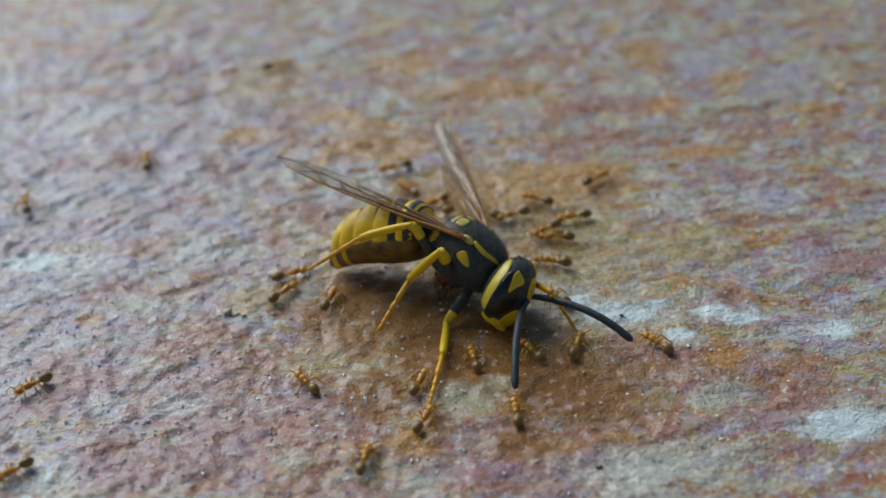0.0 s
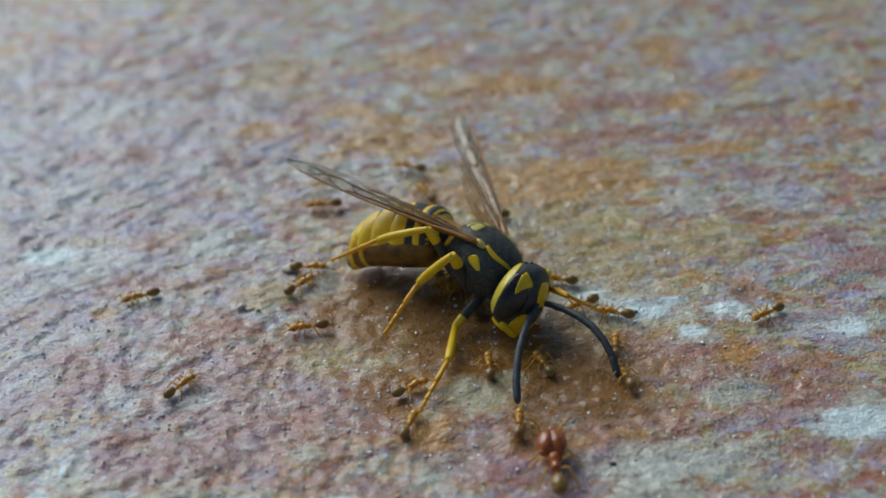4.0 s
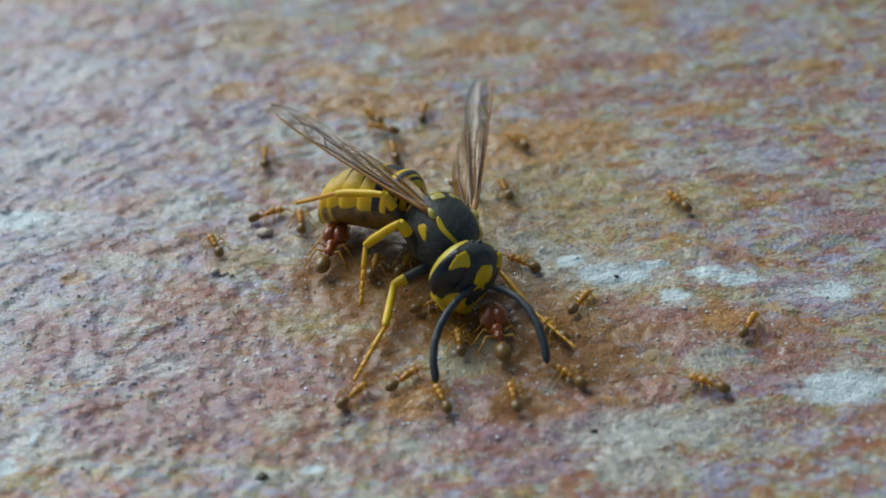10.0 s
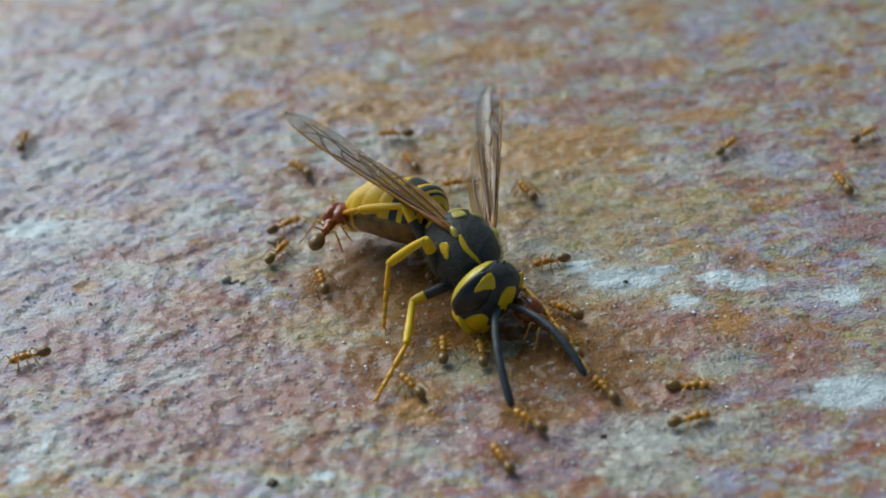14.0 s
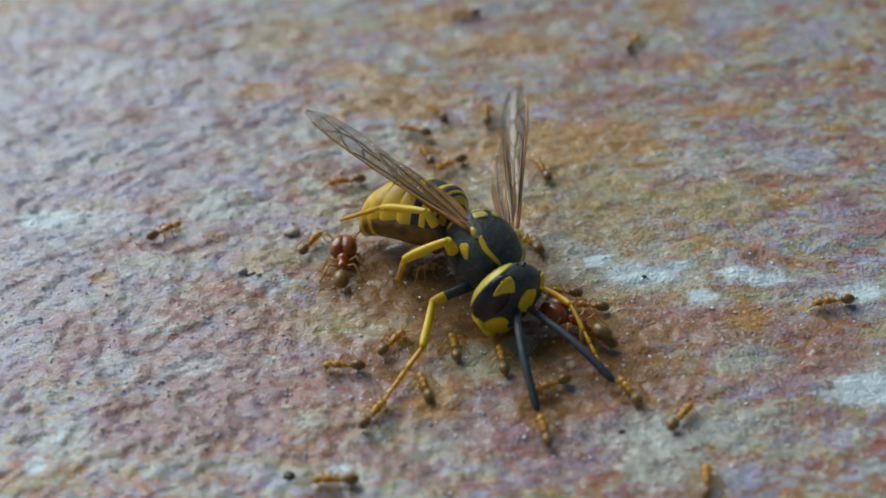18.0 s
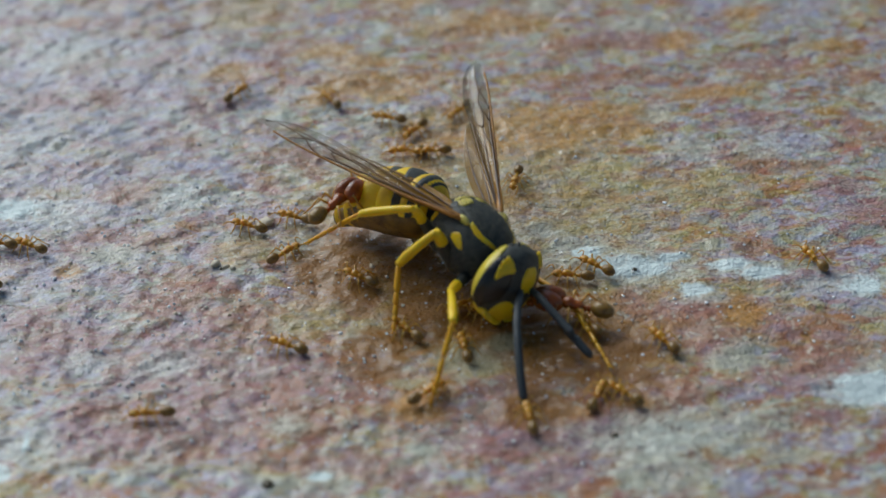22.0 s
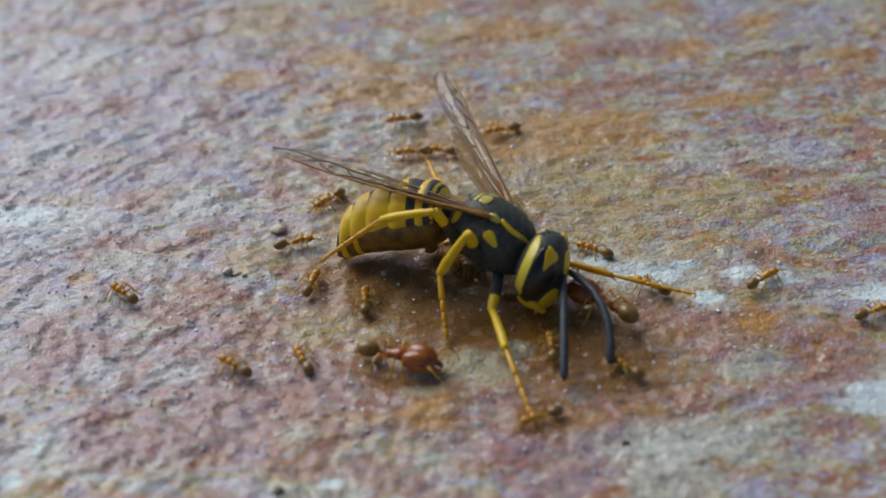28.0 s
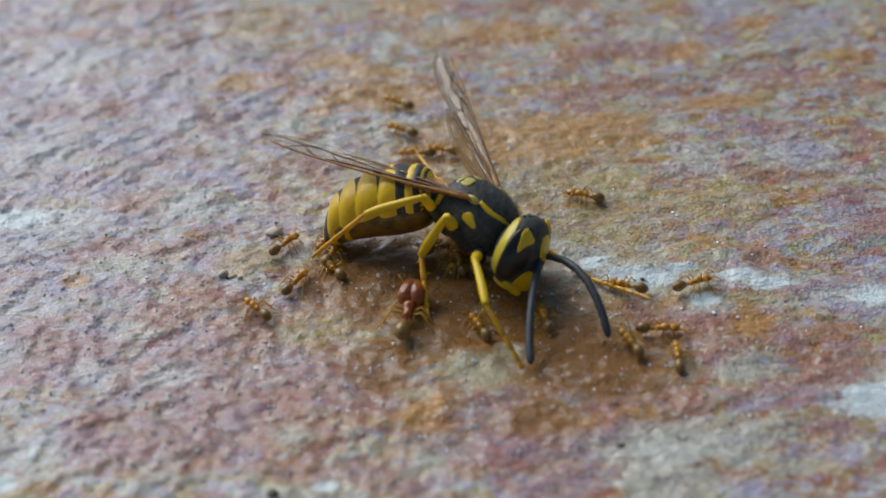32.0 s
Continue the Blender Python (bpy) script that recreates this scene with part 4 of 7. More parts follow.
def scatter_grit():
    """Crumbs and pellets lying loose on the tile."""
    rng = random.Random(11)
    def lump(name, label, x, y, size, material):
        bm = bmesh.new()
        bmesh.ops.create_icosphere(bm, subdivisions=2, radius=1.0)
        for v in bm.verts:
            v.co *= 1 + 0.7 * noise.noise(v.co * 1.4 + Vector((x, y, 0)))
        bmesh.ops.scale(bm, vec=(size, size * rng.uniform(0.6, 0.9), size * 0.5), verts=bm.verts)
        ob = tagged(part(name, bm, material, None), label, "debris", "loose bits on the tile")
        ob.matrix_basis = spot_at(x, y, rng.uniform(0, 360), size * 0.3)
    lump("crumb", "pale round crumb on the tile", -10.2, 1.9, 0.42, GRIT)
    lump("pellet", "dark round pellet on the tile", -9.05, -17.3, 0.27, SOOT)
    lump("crumb", "small pale flake on the tile", -12.6, -1.6, 0.28, GRIT)
    lump("crumb", "small pale flake on the tile", -12.1, -1.8, 0.22, GRIT)
    lump("crumb", "small pale flake on the tile", -11.7, -2.0, 0.17, GRIT)
    lump("pellet", "tiny dark pellet on the tile", -12.35, -1.85, 0.13, SOOT)
    lump("crumb", "small pale flake on the tile", -4.6, -2.4, 0.2, GRIT)
    lump("pellet", "tiny dark pellet on the tile", 8.6, -3.6, 0.13, SOOT)
    lump("pellet", "tiny dark pellet on the tile", 6.2, -15.2, 0.16, SOOT)
    for _ in range(26):
        x, y = rng.uniform(-20, 18), rng.uniform(-17, 8)
        lump("grain", "tiny loose grain on the tile", x, y, rng.uniform(0.06, 0.13), GRIT)


def scatter_glint_grains():
    """Pale grains added as glints, more toward the west and the near edge."""
    rng = np.random.default_rng(23)
    bm = bmesh.new()
    bmesh.ops.create_icosphere(bm, subdivisions=1, radius=1.0)
    ball_v = np.array([v.co[:] for v in bm.verts])
    ball_f = np.array([[v.index for v in f.verts] for f in bm.faces])
    bm.free()
    n = 5200
    x, y = rng.uniform(-30, 27, n), rng.uniform(-20, 16, n)
    keep = rng.uniform(0, 1, n) < np.clip(0.55 - x / 60 - y / 50, 0.15, 1)
    x, y = x[keep], y[keep]
    size = 0.035 + 0.075 * rng.uniform(0, 1, len(x)) ** 3
    lump = ball_v[None] * (1 + rng.uniform(-0.25, 0.25, (len(x), len(ball_v), 1))) * size[:, None, None] * np.array([1, 1, 0.8])
    co = (lump + np.stack([x, y, height(x, y) + size * 0.25], -1)[:, None]).reshape(-1, 3) * MM
    faces = (ball_f[None] + np.arange(len(x))[:, None, None] * len(ball_v)).reshape(-1, 3)
    me = bpy.data.meshes.new("glint_grains")
    me.from_pydata(co, [], faces)
    me.materials.append(GLINT_GRAIN)
    tagged(new("glint_grains", me), "tiny pale grains added as glints on the tile", "grains", kind="stuff")


def spot_at(x, y, turn, lift=0.0):
    return pose(x * MM, y * MM, (float(height(x, y)) + lift) * MM, 0, 0, turn)


def roam(ob, rows, lift=0, climb=((0, 0), (32, 0))):
    """Keys an ant over the tile, by rows of time, x, y and heading, with its legs stepping in alternate threes; climb: times, heights on the wasp and, where it is steep, how far the nose is up."""
    def up(t, n):
        return float(np.interp(t, [c[0] for c in climb], [c[n] if n < len(c) else 0.0 for c in climb]))
    walk(ob, [(t, spot_at(x, y, turn, lift * 0.02 + up(t, 1)) @ pose(0, 0, 0, 0, -up(t, 2))) for t, x, y, turn in rows])
    gait = random.Random(len(rows) + int(abs(rows[0][1]) * 10))
    steps = [32.0 * k / 72 for k in range(73)]
    limbs = [c for c in ob.children if c.name.startswith("leg")]
    for n, leg in enumerate(limbs):
        walk(leg, [(t, pose(0, 0, 0, 0, 0, (1 if (n + k) % 2 else -1) * gait.uniform(5, 11))) for k, t in enumerate(steps)])
    for feeler in (c for c in ob.children if c.name.startswith("antenna")):
        walk(feeler, [(t, pose(0, 0, 0, 0, gait.uniform(-4, 4), gait.uniform(-6, 6))) for t in steps[::3]])


scatter_grit()
scatter_glint_grains()
worker = build_ant("worker")
ants = [worker] + [copy_thing(worker, pose(0, 0, 0)) for _ in range(42 - 1)]
soldier = build_ant("soldier")
soldiers = [soldier, copy_thing(soldier, pose(0, 0, 0))]


# ---- paths ----
def spot_pose(x, y, z, rx, ry, rz):
    """A pose from millimetres and degrees."""
    return pose(x * MM, y * MM, z * MM, rx, ry, rz)


def wing_pose(side, tip, m, lean=0.16):
    """The wing's root on the thorax, its length toward the tip, its face to the sky."""
    return aim((-0.35, side * 1.55, 1.2), tip, m.to_3x3().inverted() @ Vector((0.1, lean, 1)))


def between(rows, t, k):
    """The k-th vector of rows of (time, vector, ...) at a time."""
    s = [r[0] for r in rows]
    return Vector([float(np.interp(t, s, [r[k][n] for r in rows])) for n in range(3)])


def into(m, p):
    """A world place in millimetres, as the wasp at pose m sees it."""
    return (m.inverted() @ (Vector(p) * MM)) / MM


def point_part(ob, root, rows, still):
    """Keys a part of the wasp so that it points from its root at a place in the world."""
    walk(ob, [(t, aim(root, into(m, between(rows, t, 1)))) for t, m in still.items()])


def step_leg(kind, side, rows, still):
    """Keys thigh, shin and foot: knee and ankle in the wasp's space, the foot's place on the tile."""
    leg, shin, foot = LEGS[kind, side]
    f, s, _ = BONES[kind]
    hip = Vector(HIPS[kind]) * 1.0
    hip.y *= side
    keys = ([], [], [])
    for t, m in still.items():
        a = aim(hip, between(rows, t, 1))
        knee = hip + (between(rows, t, 1) - hip).normalized() * f
        b = aim(knee, between(rows, t, 2))
        ankle = knee + (between(rows, t, 2) - knee).normalized() * s
        c = aim(ankle, into(m, between(rows, t, 3)))
        for k, p in zip(keys, (a, a.inverted() @ b, a.inverted() @ c)):
            k.append((t, p))
    for ob, k in zip((leg, shin, foot), keys):
        walk(ob, k)


HEAD_TURNS = [(0, (-0.7, -0.4, 5.4)), (2, (-0.9, -2.8, 3.1)), (5, (-2.2, -3.1, 3.7)), (6, (-4.9, 1.2, 5.0)), (9, (-4.5, 0.5, 5.5)), (12, (-4.6, 1.7, 5.4)),
              (18, (-2.7, 3.8, 9.3)), (21, (-1.0, 0.1, 5.5)), (24, (-0.4, -1.3, 6.4)), (28, (2.7, -6.1, 6.6)), (30, (4.7, -5.0, 9.0)), (32, (-1.0, -1.0, 6.0))]


def head_pose(t):
    """The head on the neck, as the wasp sees it."""
    return spot_pose(1.86, -0.42, -0.03, *between(HEAD_TURNS, t, 1))


def bend_antenna(side, rows, still):
    """Keys the scape and the links of a feeler along a bow from the head through a middle place to its tip."""
    ob, links = ANTENNAE[side]
    lengths = [SCAPE] + [LINK] * len(links)
    share = np.cumsum(lengths) / sum(lengths)
    keys = [[] for _ in lengths]
    for t, m in still.items():
        root = head_pose(t) @ (Vector((1.93, side * 0.34, 0.15)) * 1.17 * MM) / MM
        mid, tip = into(m, between(rows, t, 1)), into(m, between(rows, t, 2))
        pull = mid * 2 - (root + tip) / 2
        curve = np.array([root * (1 - u) ** 2 + pull * (2 * u * (1 - u)) + tip * u * u for u in np.linspace(0, 1, 61)])
        run = np.concatenate([[0], np.cumsum(np.linalg.norm(np.diff(curve, axis=0), axis=1))])
        start, first = root, None
        for k, (length, part_of) in enumerate(zip(lengths, share)):
            goal = Vector([float(np.interp(part_of * run[-1], run, curve[:, n])) for n in range(3)])
            here = aim(start, goal)
            start = start + (goal - start).normalized() * length
            first = first or here
            keys[k].append((t, first.inverted() @ here if k else here))
    for o, k in zip([ob, *links], keys):
        walk(o, k)


def motions():
    """Every path in the clip: the wasp twitches and is dragged, its limbs follow, the ants come and go."""
    body_rows = [
        (0.0, spot_pose(0.66, -1.16, 2.80, -26.1, 20.5, -38.4)),
        (0.5, spot_pose(0.96, -1.32, 2.81, -27.3, 18.1, -42.4)),
        (1.0, spot_pose(0.90, -1.46, 2.81, -29.4, 15.5, -45.6)),
        (1.5, spot_pose(0.96, -1.63, 2.82, -27.4, 16.8, -42.4)),
        (2.0, spot_pose(1.06, -2.09, 2.81, -27.5, 16.8, -43.3)),
        (2.5, spot_pose(0.53, -1.92, 2.82, -27.3, 17.6, -44.2)),
        (4.5, spot_pose(0.73, -2.26, 2.80, -28.8, 15.3, -46.3)),
        (5.0, spot_pose(0.58, -2.29, 2.78, -28.5, 17.1, -48.4)),
        (5.5, spot_pose(0.41, -2.57, 2.80, -27.4, 14.9, -51.1)),
        (6.0, spot_pose(0.11, -2.28, 2.82, -24.8, 12.9, -55.6)),
        (6.5, spot_pose(-0.17, -2.26, 2.80, -24.0, 12.4, -56.6)),
        (7.0, spot_pose(-0.55, -2.56, 2.80, -24.0, 12.5, -58.6)),
        (7.5, spot_pose(-0.99, -1.54, 2.82, -22.4, 11.6, -62.2)),
        (8.0, spot_pose(-0.73, -1.85, 2.81, -23.7, 12.3, -63.9)),
        (8.5, spot_pose(-1.01, -2.37, 2.80, -22.8, 11.4, -59.7)),
        (9.0, spot_pose(-0.87, -2.87, 2.80, -25.1, 11.2, -57.5)),
        (9.5, spot_pose(-0.67, -2.63, 2.81, -24.1, 12.0, -61.7)),
        (10.0, spot_pose(-0.35, -2.77, 2.81, -25.5, 12.8, -63.5)),
        (10.5, spot_pose(-0.15, -3.05, 2.80, -25.4, 12.5, -62.7)),
        (11.0, spot_pose(-0.12, -3.46, 2.78, -27.8, 10.9, -62.8)),
        (11.5, spot_pose(-0.19, -2.99, 2.81, -26.1, 12.5, -63.2)),
        (12.0, spot_pose(-0.01, -3.13, 2.81, -27.5, 12.9, -64.2)),
        (12.5, spot_pose(0.26, -3.11, 2.82, -28.0, 14.8, -67.6)),
        (13.0, spot_pose(0.11, -3.59, 2.82, -29.8, 14.2, -64.4)),
        (13.5, spot_pose(-0.01, -3.67, 2.81, -27.2, 15.6, -60.9)),
        (14.0, spot_pose(0.15, -3.82, 2.81, -27.9, 15.8, -61.3)),
        (14.5, spot_pose(0.31, -3.95, 2.81, -27.5, 16.6, -63.1)),
        (16.5, spot_pose(0.14, -4.18, 2.81, -25.3, 13.9, -65.4)),
        (17.0, spot_pose(0.11, -4.32, 2.80, -25.1, 13.1, -64.1)),
        (17.5, spot_pose(0.19, -4.37, 2.80, -25.9, 14.4, -63.8)),
        (18.0, spot_pose(0.31, -4.48, 2.81, -26.5, 14.7, -63.5)),
        (18.5, spot_pose(0.35, -4.58, 2.80, -26.6, 14.4, -64.1)),
        (19.0, spot_pose(0.20, -4.54, 2.81, -27.4, 13.5, -61.9)),
        (19.5, spot_pose(0.20, -4.48, 2.80, -26.2, 14.0, -62.0)),
        (20.0, spot_pose(0.16, -4.49, 2.80, -26.9, 14.2, -61.9)),
        (20.5, spot_pose(0.22, -4.50, 2.80, -27.0, 13.6, -61.7)),
        (21.0, spot_pose(0.21, -4.48, 2.81, -27.3, 13.0, -58.2)),
        (21.5, spot_pose(0.32, -4.37, 2.79, -27.1, 12.7, -56.9)),
        (22.0, spot_pose(0.51, -4.08, 2.80, -26.7, 12.3, -53.7)),
        (22.5, spot_pose(0.56, -4.11, 2.80, -26.8, 12.2, -53.8)),
        (23.0, spot_pose(0.82, -4.03, 2.80, -25.6, 13.6, -55.7)),
        (23.5, spot_pose(0.89, -4.12, 2.79, -27.3, 14.1, -56.5)),
        (24.0, spot_pose(0.77, -3.85, 2.80, -27.5, 15.3, -53.7)),
        (24.5, spot_pose(0.77, -3.81, 2.79, -28.2, 16.3, -51.9)),
        (25.0, spot_pose(0.85, -3.52, 2.81, -28.0, 19.7, -45.2)),
        (25.5, spot_pose(1.11, -3.46, 2.79, -28.3, 17.0, -46.8)),
        (27.5, spot_pose(1.02, -3.16, 2.78, -28.3, 15.3, -35.8)),
        (28.0, spot_pose(1.05, -3.13, 2.78, -27.2, 17.4, -34.7)),
        (28.5, spot_pose(1.66, -1.09, 2.80, -28.6, 15.9, -40.4)),
        (29.0, spot_pose(1.29, -1.08, 2.78, -28.0, 15.8, -33.6)),
        (29.5, spot_pose(1.09, -1.23, 2.79, -27.3, 12.7, -33.3)),
        (30.0, spot_pose(0.94, -0.66, 2.77, -25.7, 11.8, -36.6)),
        (30.5, spot_pose(0.71, -0.95, 2.78, -26.9, 12.6, -35.3)),
        (31.0, spot_pose(0.70, -1.44, 2.80, -26.0, 13.5, -35.9)),
        (31.5, spot_pose(0.69, -1.80, 2.78, -25.3, 13.4, -34.4)),
        (32.0, spot_pose(0.56, -1.37, 2.77, -24.8, 13.6, -40.4))]
    walk(wasp, body_rows)
    still = {t: m.copy() for t, m in body_rows}
    times = [t for t, m in body_rows]
    walk(HEAD, [(t, head_pose(t)) for t in times])
    walk(WINGS[-1], [
        (0.0, wing_pose(-1, (-11.93, -1.59, -1.93), still[0.0], 0.16)),
        (0.5, wing_pose(-1, (-11.90, -2.41, -1.92), still[0.5], 0.16)),
        (1.0, wing_pose(-1, (-11.95, -2.83, -1.61), still[1.0], 0.16)),
        (4.5, wing_pose(-1, (-11.82, -3.49, -1.76), still[4.5], 0.12)),
        (5.0, wing_pose(-1, (-11.64, -4.55, -1.54), still[5.0], 0.09)),
        (5.5, wing_pose(-1, (-11.77, -3.74, -1.77), still[5.5], 0.05)),
        (6.0, wing_pose(-1, (-11.82, -4.05, -1.30), still[6.0], 0.01)),
        (6.5, wing_pose(-1, (-11.80, -4.03, -1.40), still[6.5], -0.02)),
        (7.0, wing_pose(-1, (-11.76, -4.21, -1.41), still[7.0], -0.06)),
        (7.5, wing_pose(-1, (-11.68, -4.21, -1.71), still[7.5], -0.06)),
        (8.0, wing_pose(-1, (-11.63, -4.62, -1.49), still[8.0], -0.06)),
        (8.5, wing_pose(-1, (-11.72, -4.20, -1.56), still[8.5], -0.06)),
        (9.0, wing_pose(-1, (-11.76, -4.26, -1.33), still[9.0], -0.06)),
        (9.5, wing_pose(-1, (-11.72, -4.29, -1.47), still[9.5], -0.06)),
        (10.0, wing_pose(-1, (-11.67, -4.50, -1.47), still[10.0], -0.06)),
        (10.5, wing_pose(-1, (-11.70, -4.52, -1.34), still[10.5], -0.06)),
        (11.0, wing_pose(-1, (-11.61, -4.91, -1.25), still[11.0], -0.06)),
        (11.5, wing_pose(-1, (-11.73, -4.37, -1.38), still[11.5], -0.06)),
        (12.0, wing_pose(-1, (-11.74, -4.21, -1.48), still[12.0], -0.06)),
        (12.5, wing_pose(-1, (-11.73, -4.33, -1.38), still[12.5], -0.06)),
        (13.0, wing_pose(-1, (-11.78, -4.23, -1.28), still[13.0], -0.06)),
        (13.5, wing_pose(-1, (-11.74, -4.14, -1.53), still[13.5], -0.06)),
        (14.0, wing_pose(-1, (-11.70, -4.47, -1.36), still[14.0], -0.06)),
        (14.5, wing_pose(-1, (-11.64, -4.59, -1.49), still[14.5], -0.06)),
        (16.5, wing_pose(-1, (-11.64, -4.70, -1.38), still[16.5], -0.06)),
        (17.0, wing_pose(-1, (-11.68, -4.66, -1.26), still[17.0], -0.06)),
        (17.5, wing_pose(-1, (-11.65, -4.55, -1.51), still[17.5], -0.06)),
        (18.0, wing_pose(-1, (-11.63, -4.82, -1.26), still[18.0], -0.06)),
        (18.5, wing_pose(-1, (-11.59, -4.82, -1.45), still[18.5], -0.06)),
        (19.0, wing_pose(-1, (-11.77, -4.29, -1.28), still[19.0], -0.06)),
        (19.5, wing_pose(-1, (-11.71, -4.28, -1.52), still[19.5], -0.06)),
        (20.0, wing_pose(-1, (-11.73, -4.07, -1.67), still[20.0], -0.06)),
        (20.5, wing_pose(-1, (-11.71, -4.53, -1.27), still[20.5], -0.06)),
        (23.0, wing_pose(-1, (-11.72, -3.94, -1.80), still[23.0], -0.06)),
        (27.5, wing_pose(-1, (-11.94, -2.06, -1.85), still[27.5], 0.12)),
        (28.0, wing_pose(-1, (-11.87, -1.85, -2.16), still[28.0], 0.16)),
        (32.0, wing_pose(-1, (-11.82, -2.80, -2.09), still[32.0], 0.16))])
    walk(WINGS[1], [
        (0.0, wing_pose(1, (-8.81, 10.03, 2.00), still[0.0], 0.16)),
        (0.5, wing_pose(1, (-9.32, 9.46, 2.16), still[0.5], 0.16)),
        (1.0, wing_pose(1, (-9.39, 9.25, 2.97), still[1.0], 0.16)),
        (1.5, wing_pose(1, (-9.04, 9.69, 2.73), still[1.5], 0.16)),
        (2.0, wing_pose(1, (-9.16, 9.58, 2.57), still[2.0], 0.16)),
        (2.5, wing_pose(1, (-9.11, 9.61, 2.70), still[2.5], 0.16)),
        (4.5, wing_pose(1, (-10.14, 8.28, 2.90), still[4.5], 0.16)),
        (5.0, wing_pose(1, (-9.71, 8.86, 2.92), still[5.0], 0.16)),
        (5.5, wing_pose(1, (-10.31, 8.07, 2.72), still[5.5], 0.16)),
        (6.0, wing_pose(1, (-10.04, 8.37, 3.08), still[6.0], 0.16)),
        (6.5, wing_pose(1, (-10.15, 8.24, 2.97), still[6.5], 0.16)),
        (7.0, wing_pose(1, (-10.38, 7.98, 2.62), still[7.0], 0.16)),
        (7.5, wing_pose(1, (-10.26, 8.06, 3.06), still[7.5], 0.16)),
        (8.0, wing_pose(1, (-10.41, 7.92, 2.67), still[8.0], 0.16)),
        (8.5, wing_pose(1, (-10.28, 8.06, 2.93), still[8.5], 0.16)),
        (9.0, wing_pose(1, (-10.25, 7.97, 3.36), still[9.0], 0.16)),
        (9.5, wing_pose(1, (-10.19, 8.15, 3.10), still[9.5], 0.16)),
        (10.0, wing_pose(1, (-10.32, 7.97, 3.04), still[10.0], 0.16)),
        (10.5, wing_pose(1, (-10.28, 8.05, 2.98), still[10.5], 0.16)),
        (11.0, wing_pose(1, (-10.53, 7.46, 3.53), still[11.0], 0.16)),
        (11.5, wing_pose(1, (-10.20, 8.10, 3.22), still[11.5], 0.16)),
        (12.0, wing_pose(1, (-10.22, 8.09, 3.18), still[12.0], 0.16)),
        (12.5, wing_pose(1, (-10.16, 8.23, 2.98), still[12.5], 0.16)),
        (13.0, wing_pose(1, (-10.04, 8.16, 3.75), still[13.0], 0.16)),
        (13.5, wing_pose(1, (-10.38, 7.82, 3.22), still[13.5], 0.16)),
        (14.0, wing_pose(1, (-10.39, 7.80, 3.26), still[14.0], 0.16)),
        (14.5, wing_pose(1, (-10.44, 7.79, 2.99), still[14.5], 0.16)),
        (16.5, wing_pose(1, (-10.39, 7.91, 2.87), still[16.5], 0.16)),
        (17.0, wing_pose(1, (-10.44, 7.78, 3.06), still[17.0], 0.16)),
        (17.5, wing_pose(1, (-10.39, 7.87, 2.96), still[17.5], 0.16)),
        (18.0, wing_pose(1, (-10.49, 7.72, 2.97), still[18.0], 0.16)),
        (18.5, wing_pose(1, (-10.49, 7.74, 2.89), still[18.5], 0.16)),
        (19.0, wing_pose(1, (-10.11, 8.16, 3.42), still[19.0], 0.16)),
        (19.5, wing_pose(1, (-10.25, 8.05, 3.13), still[19.5], 0.16)),
        (20.0, wing_pose(1, (-10.24, 8.05, 3.19), still[20.0], 0.16)),
        (20.5, wing_pose(1, (-10.32, 7.86, 3.37), still[20.5], 0.16)),
        (21.0, wing_pose(1, (-10.09, 8.09, 3.70), still[21.0], 0.16)),
        (21.5, wing_pose(1, (-10.35, 7.75, 3.55), still[21.5], 0.16)),
        (22.0, wing_pose(1, (-10.25, 7.87, 3.66), still[22.0], 0.16)),
        (22.5, wing_pose(1, (-9.64, 8.73, 3.68), still[22.5], 0.16)),
        (23.0, wing_pose(1, (-10.12, 8.24, 3.13), still[23.0], 0.16)),
        (23.5, wing_pose(1, (-10.14, 8.08, 3.52), still[23.5], 0.16)),
        (24.0, wing_pose(1, (-9.86, 8.54, 3.40), still[24.0], 0.16)),
        (24.5, wing_pose(1, (-9.80, 8.59, 3.47), still[24.5], 0.16)),
        (25.0, wing_pose(1, (-9.70, 8.80, 3.22), still[25.0], 0.16)),
        (25.5, wing_pose(1, (-10.21, 8.04, 3.35), still[25.5], 0.16)),
        (27.5, wing_pose(1, (-9.55, 8.82, 3.74), still[27.5], 0.16)),
        (28.0, wing_pose(1, (-9.30, 9.27, 3.28), still[28.0], 0.16)),
        (28.5, wing_pose(1, (-9.81, 8.70, 3.06), still[28.5], 0.16)),
        (29.0, wing_pose(1, (-9.17, 9.44, 3.15), still[29.0], 0.16)),
        (29.5, wing_pose(1, (-9.43, 9.09, 3.35), still[29.5], 0.16)),
        (30.0, wing_pose(1, (-9.72, 8.75, 3.29), still[30.0], 0.16)),
        (30.5, wing_pose(1, (-9.19, 9.33, 3.52), still[30.5], 0.16)),
        (31.0, wing_pose(1, (-9.66, 8.67, 3.76), still[31.0], 0.16)),
        (31.5, wing_pose(1, (-9.62, 8.79, 3.59), still[31.5], 0.16)),
        (32.0, wing_pose(1, (-9.76, 8.67, 3.39), still[32.0], 0.16))])
    point_part(ABDOMEN, PETIOLE, [(0, (-8.21, 3.47, 2.20)), (5, (-7.80, 3.03, 2.20)), (9, (-8.62, 3.63, 2.60)), (13, (-7.51, 4.84, 2.60)), (19, (-7.84, 2.74, 2.60)), (21, (-7.02, 2.84, 2.60)), (23, (-7.29, 2.27, 2.60)), (28, (-7.47, 0.20, 2.20)), (29, (-7.71, 0.65, 2.20)), (30, (-7.97, 1.28, 2.20)), (32, (-8.44, 1.39, 2.20))], still)
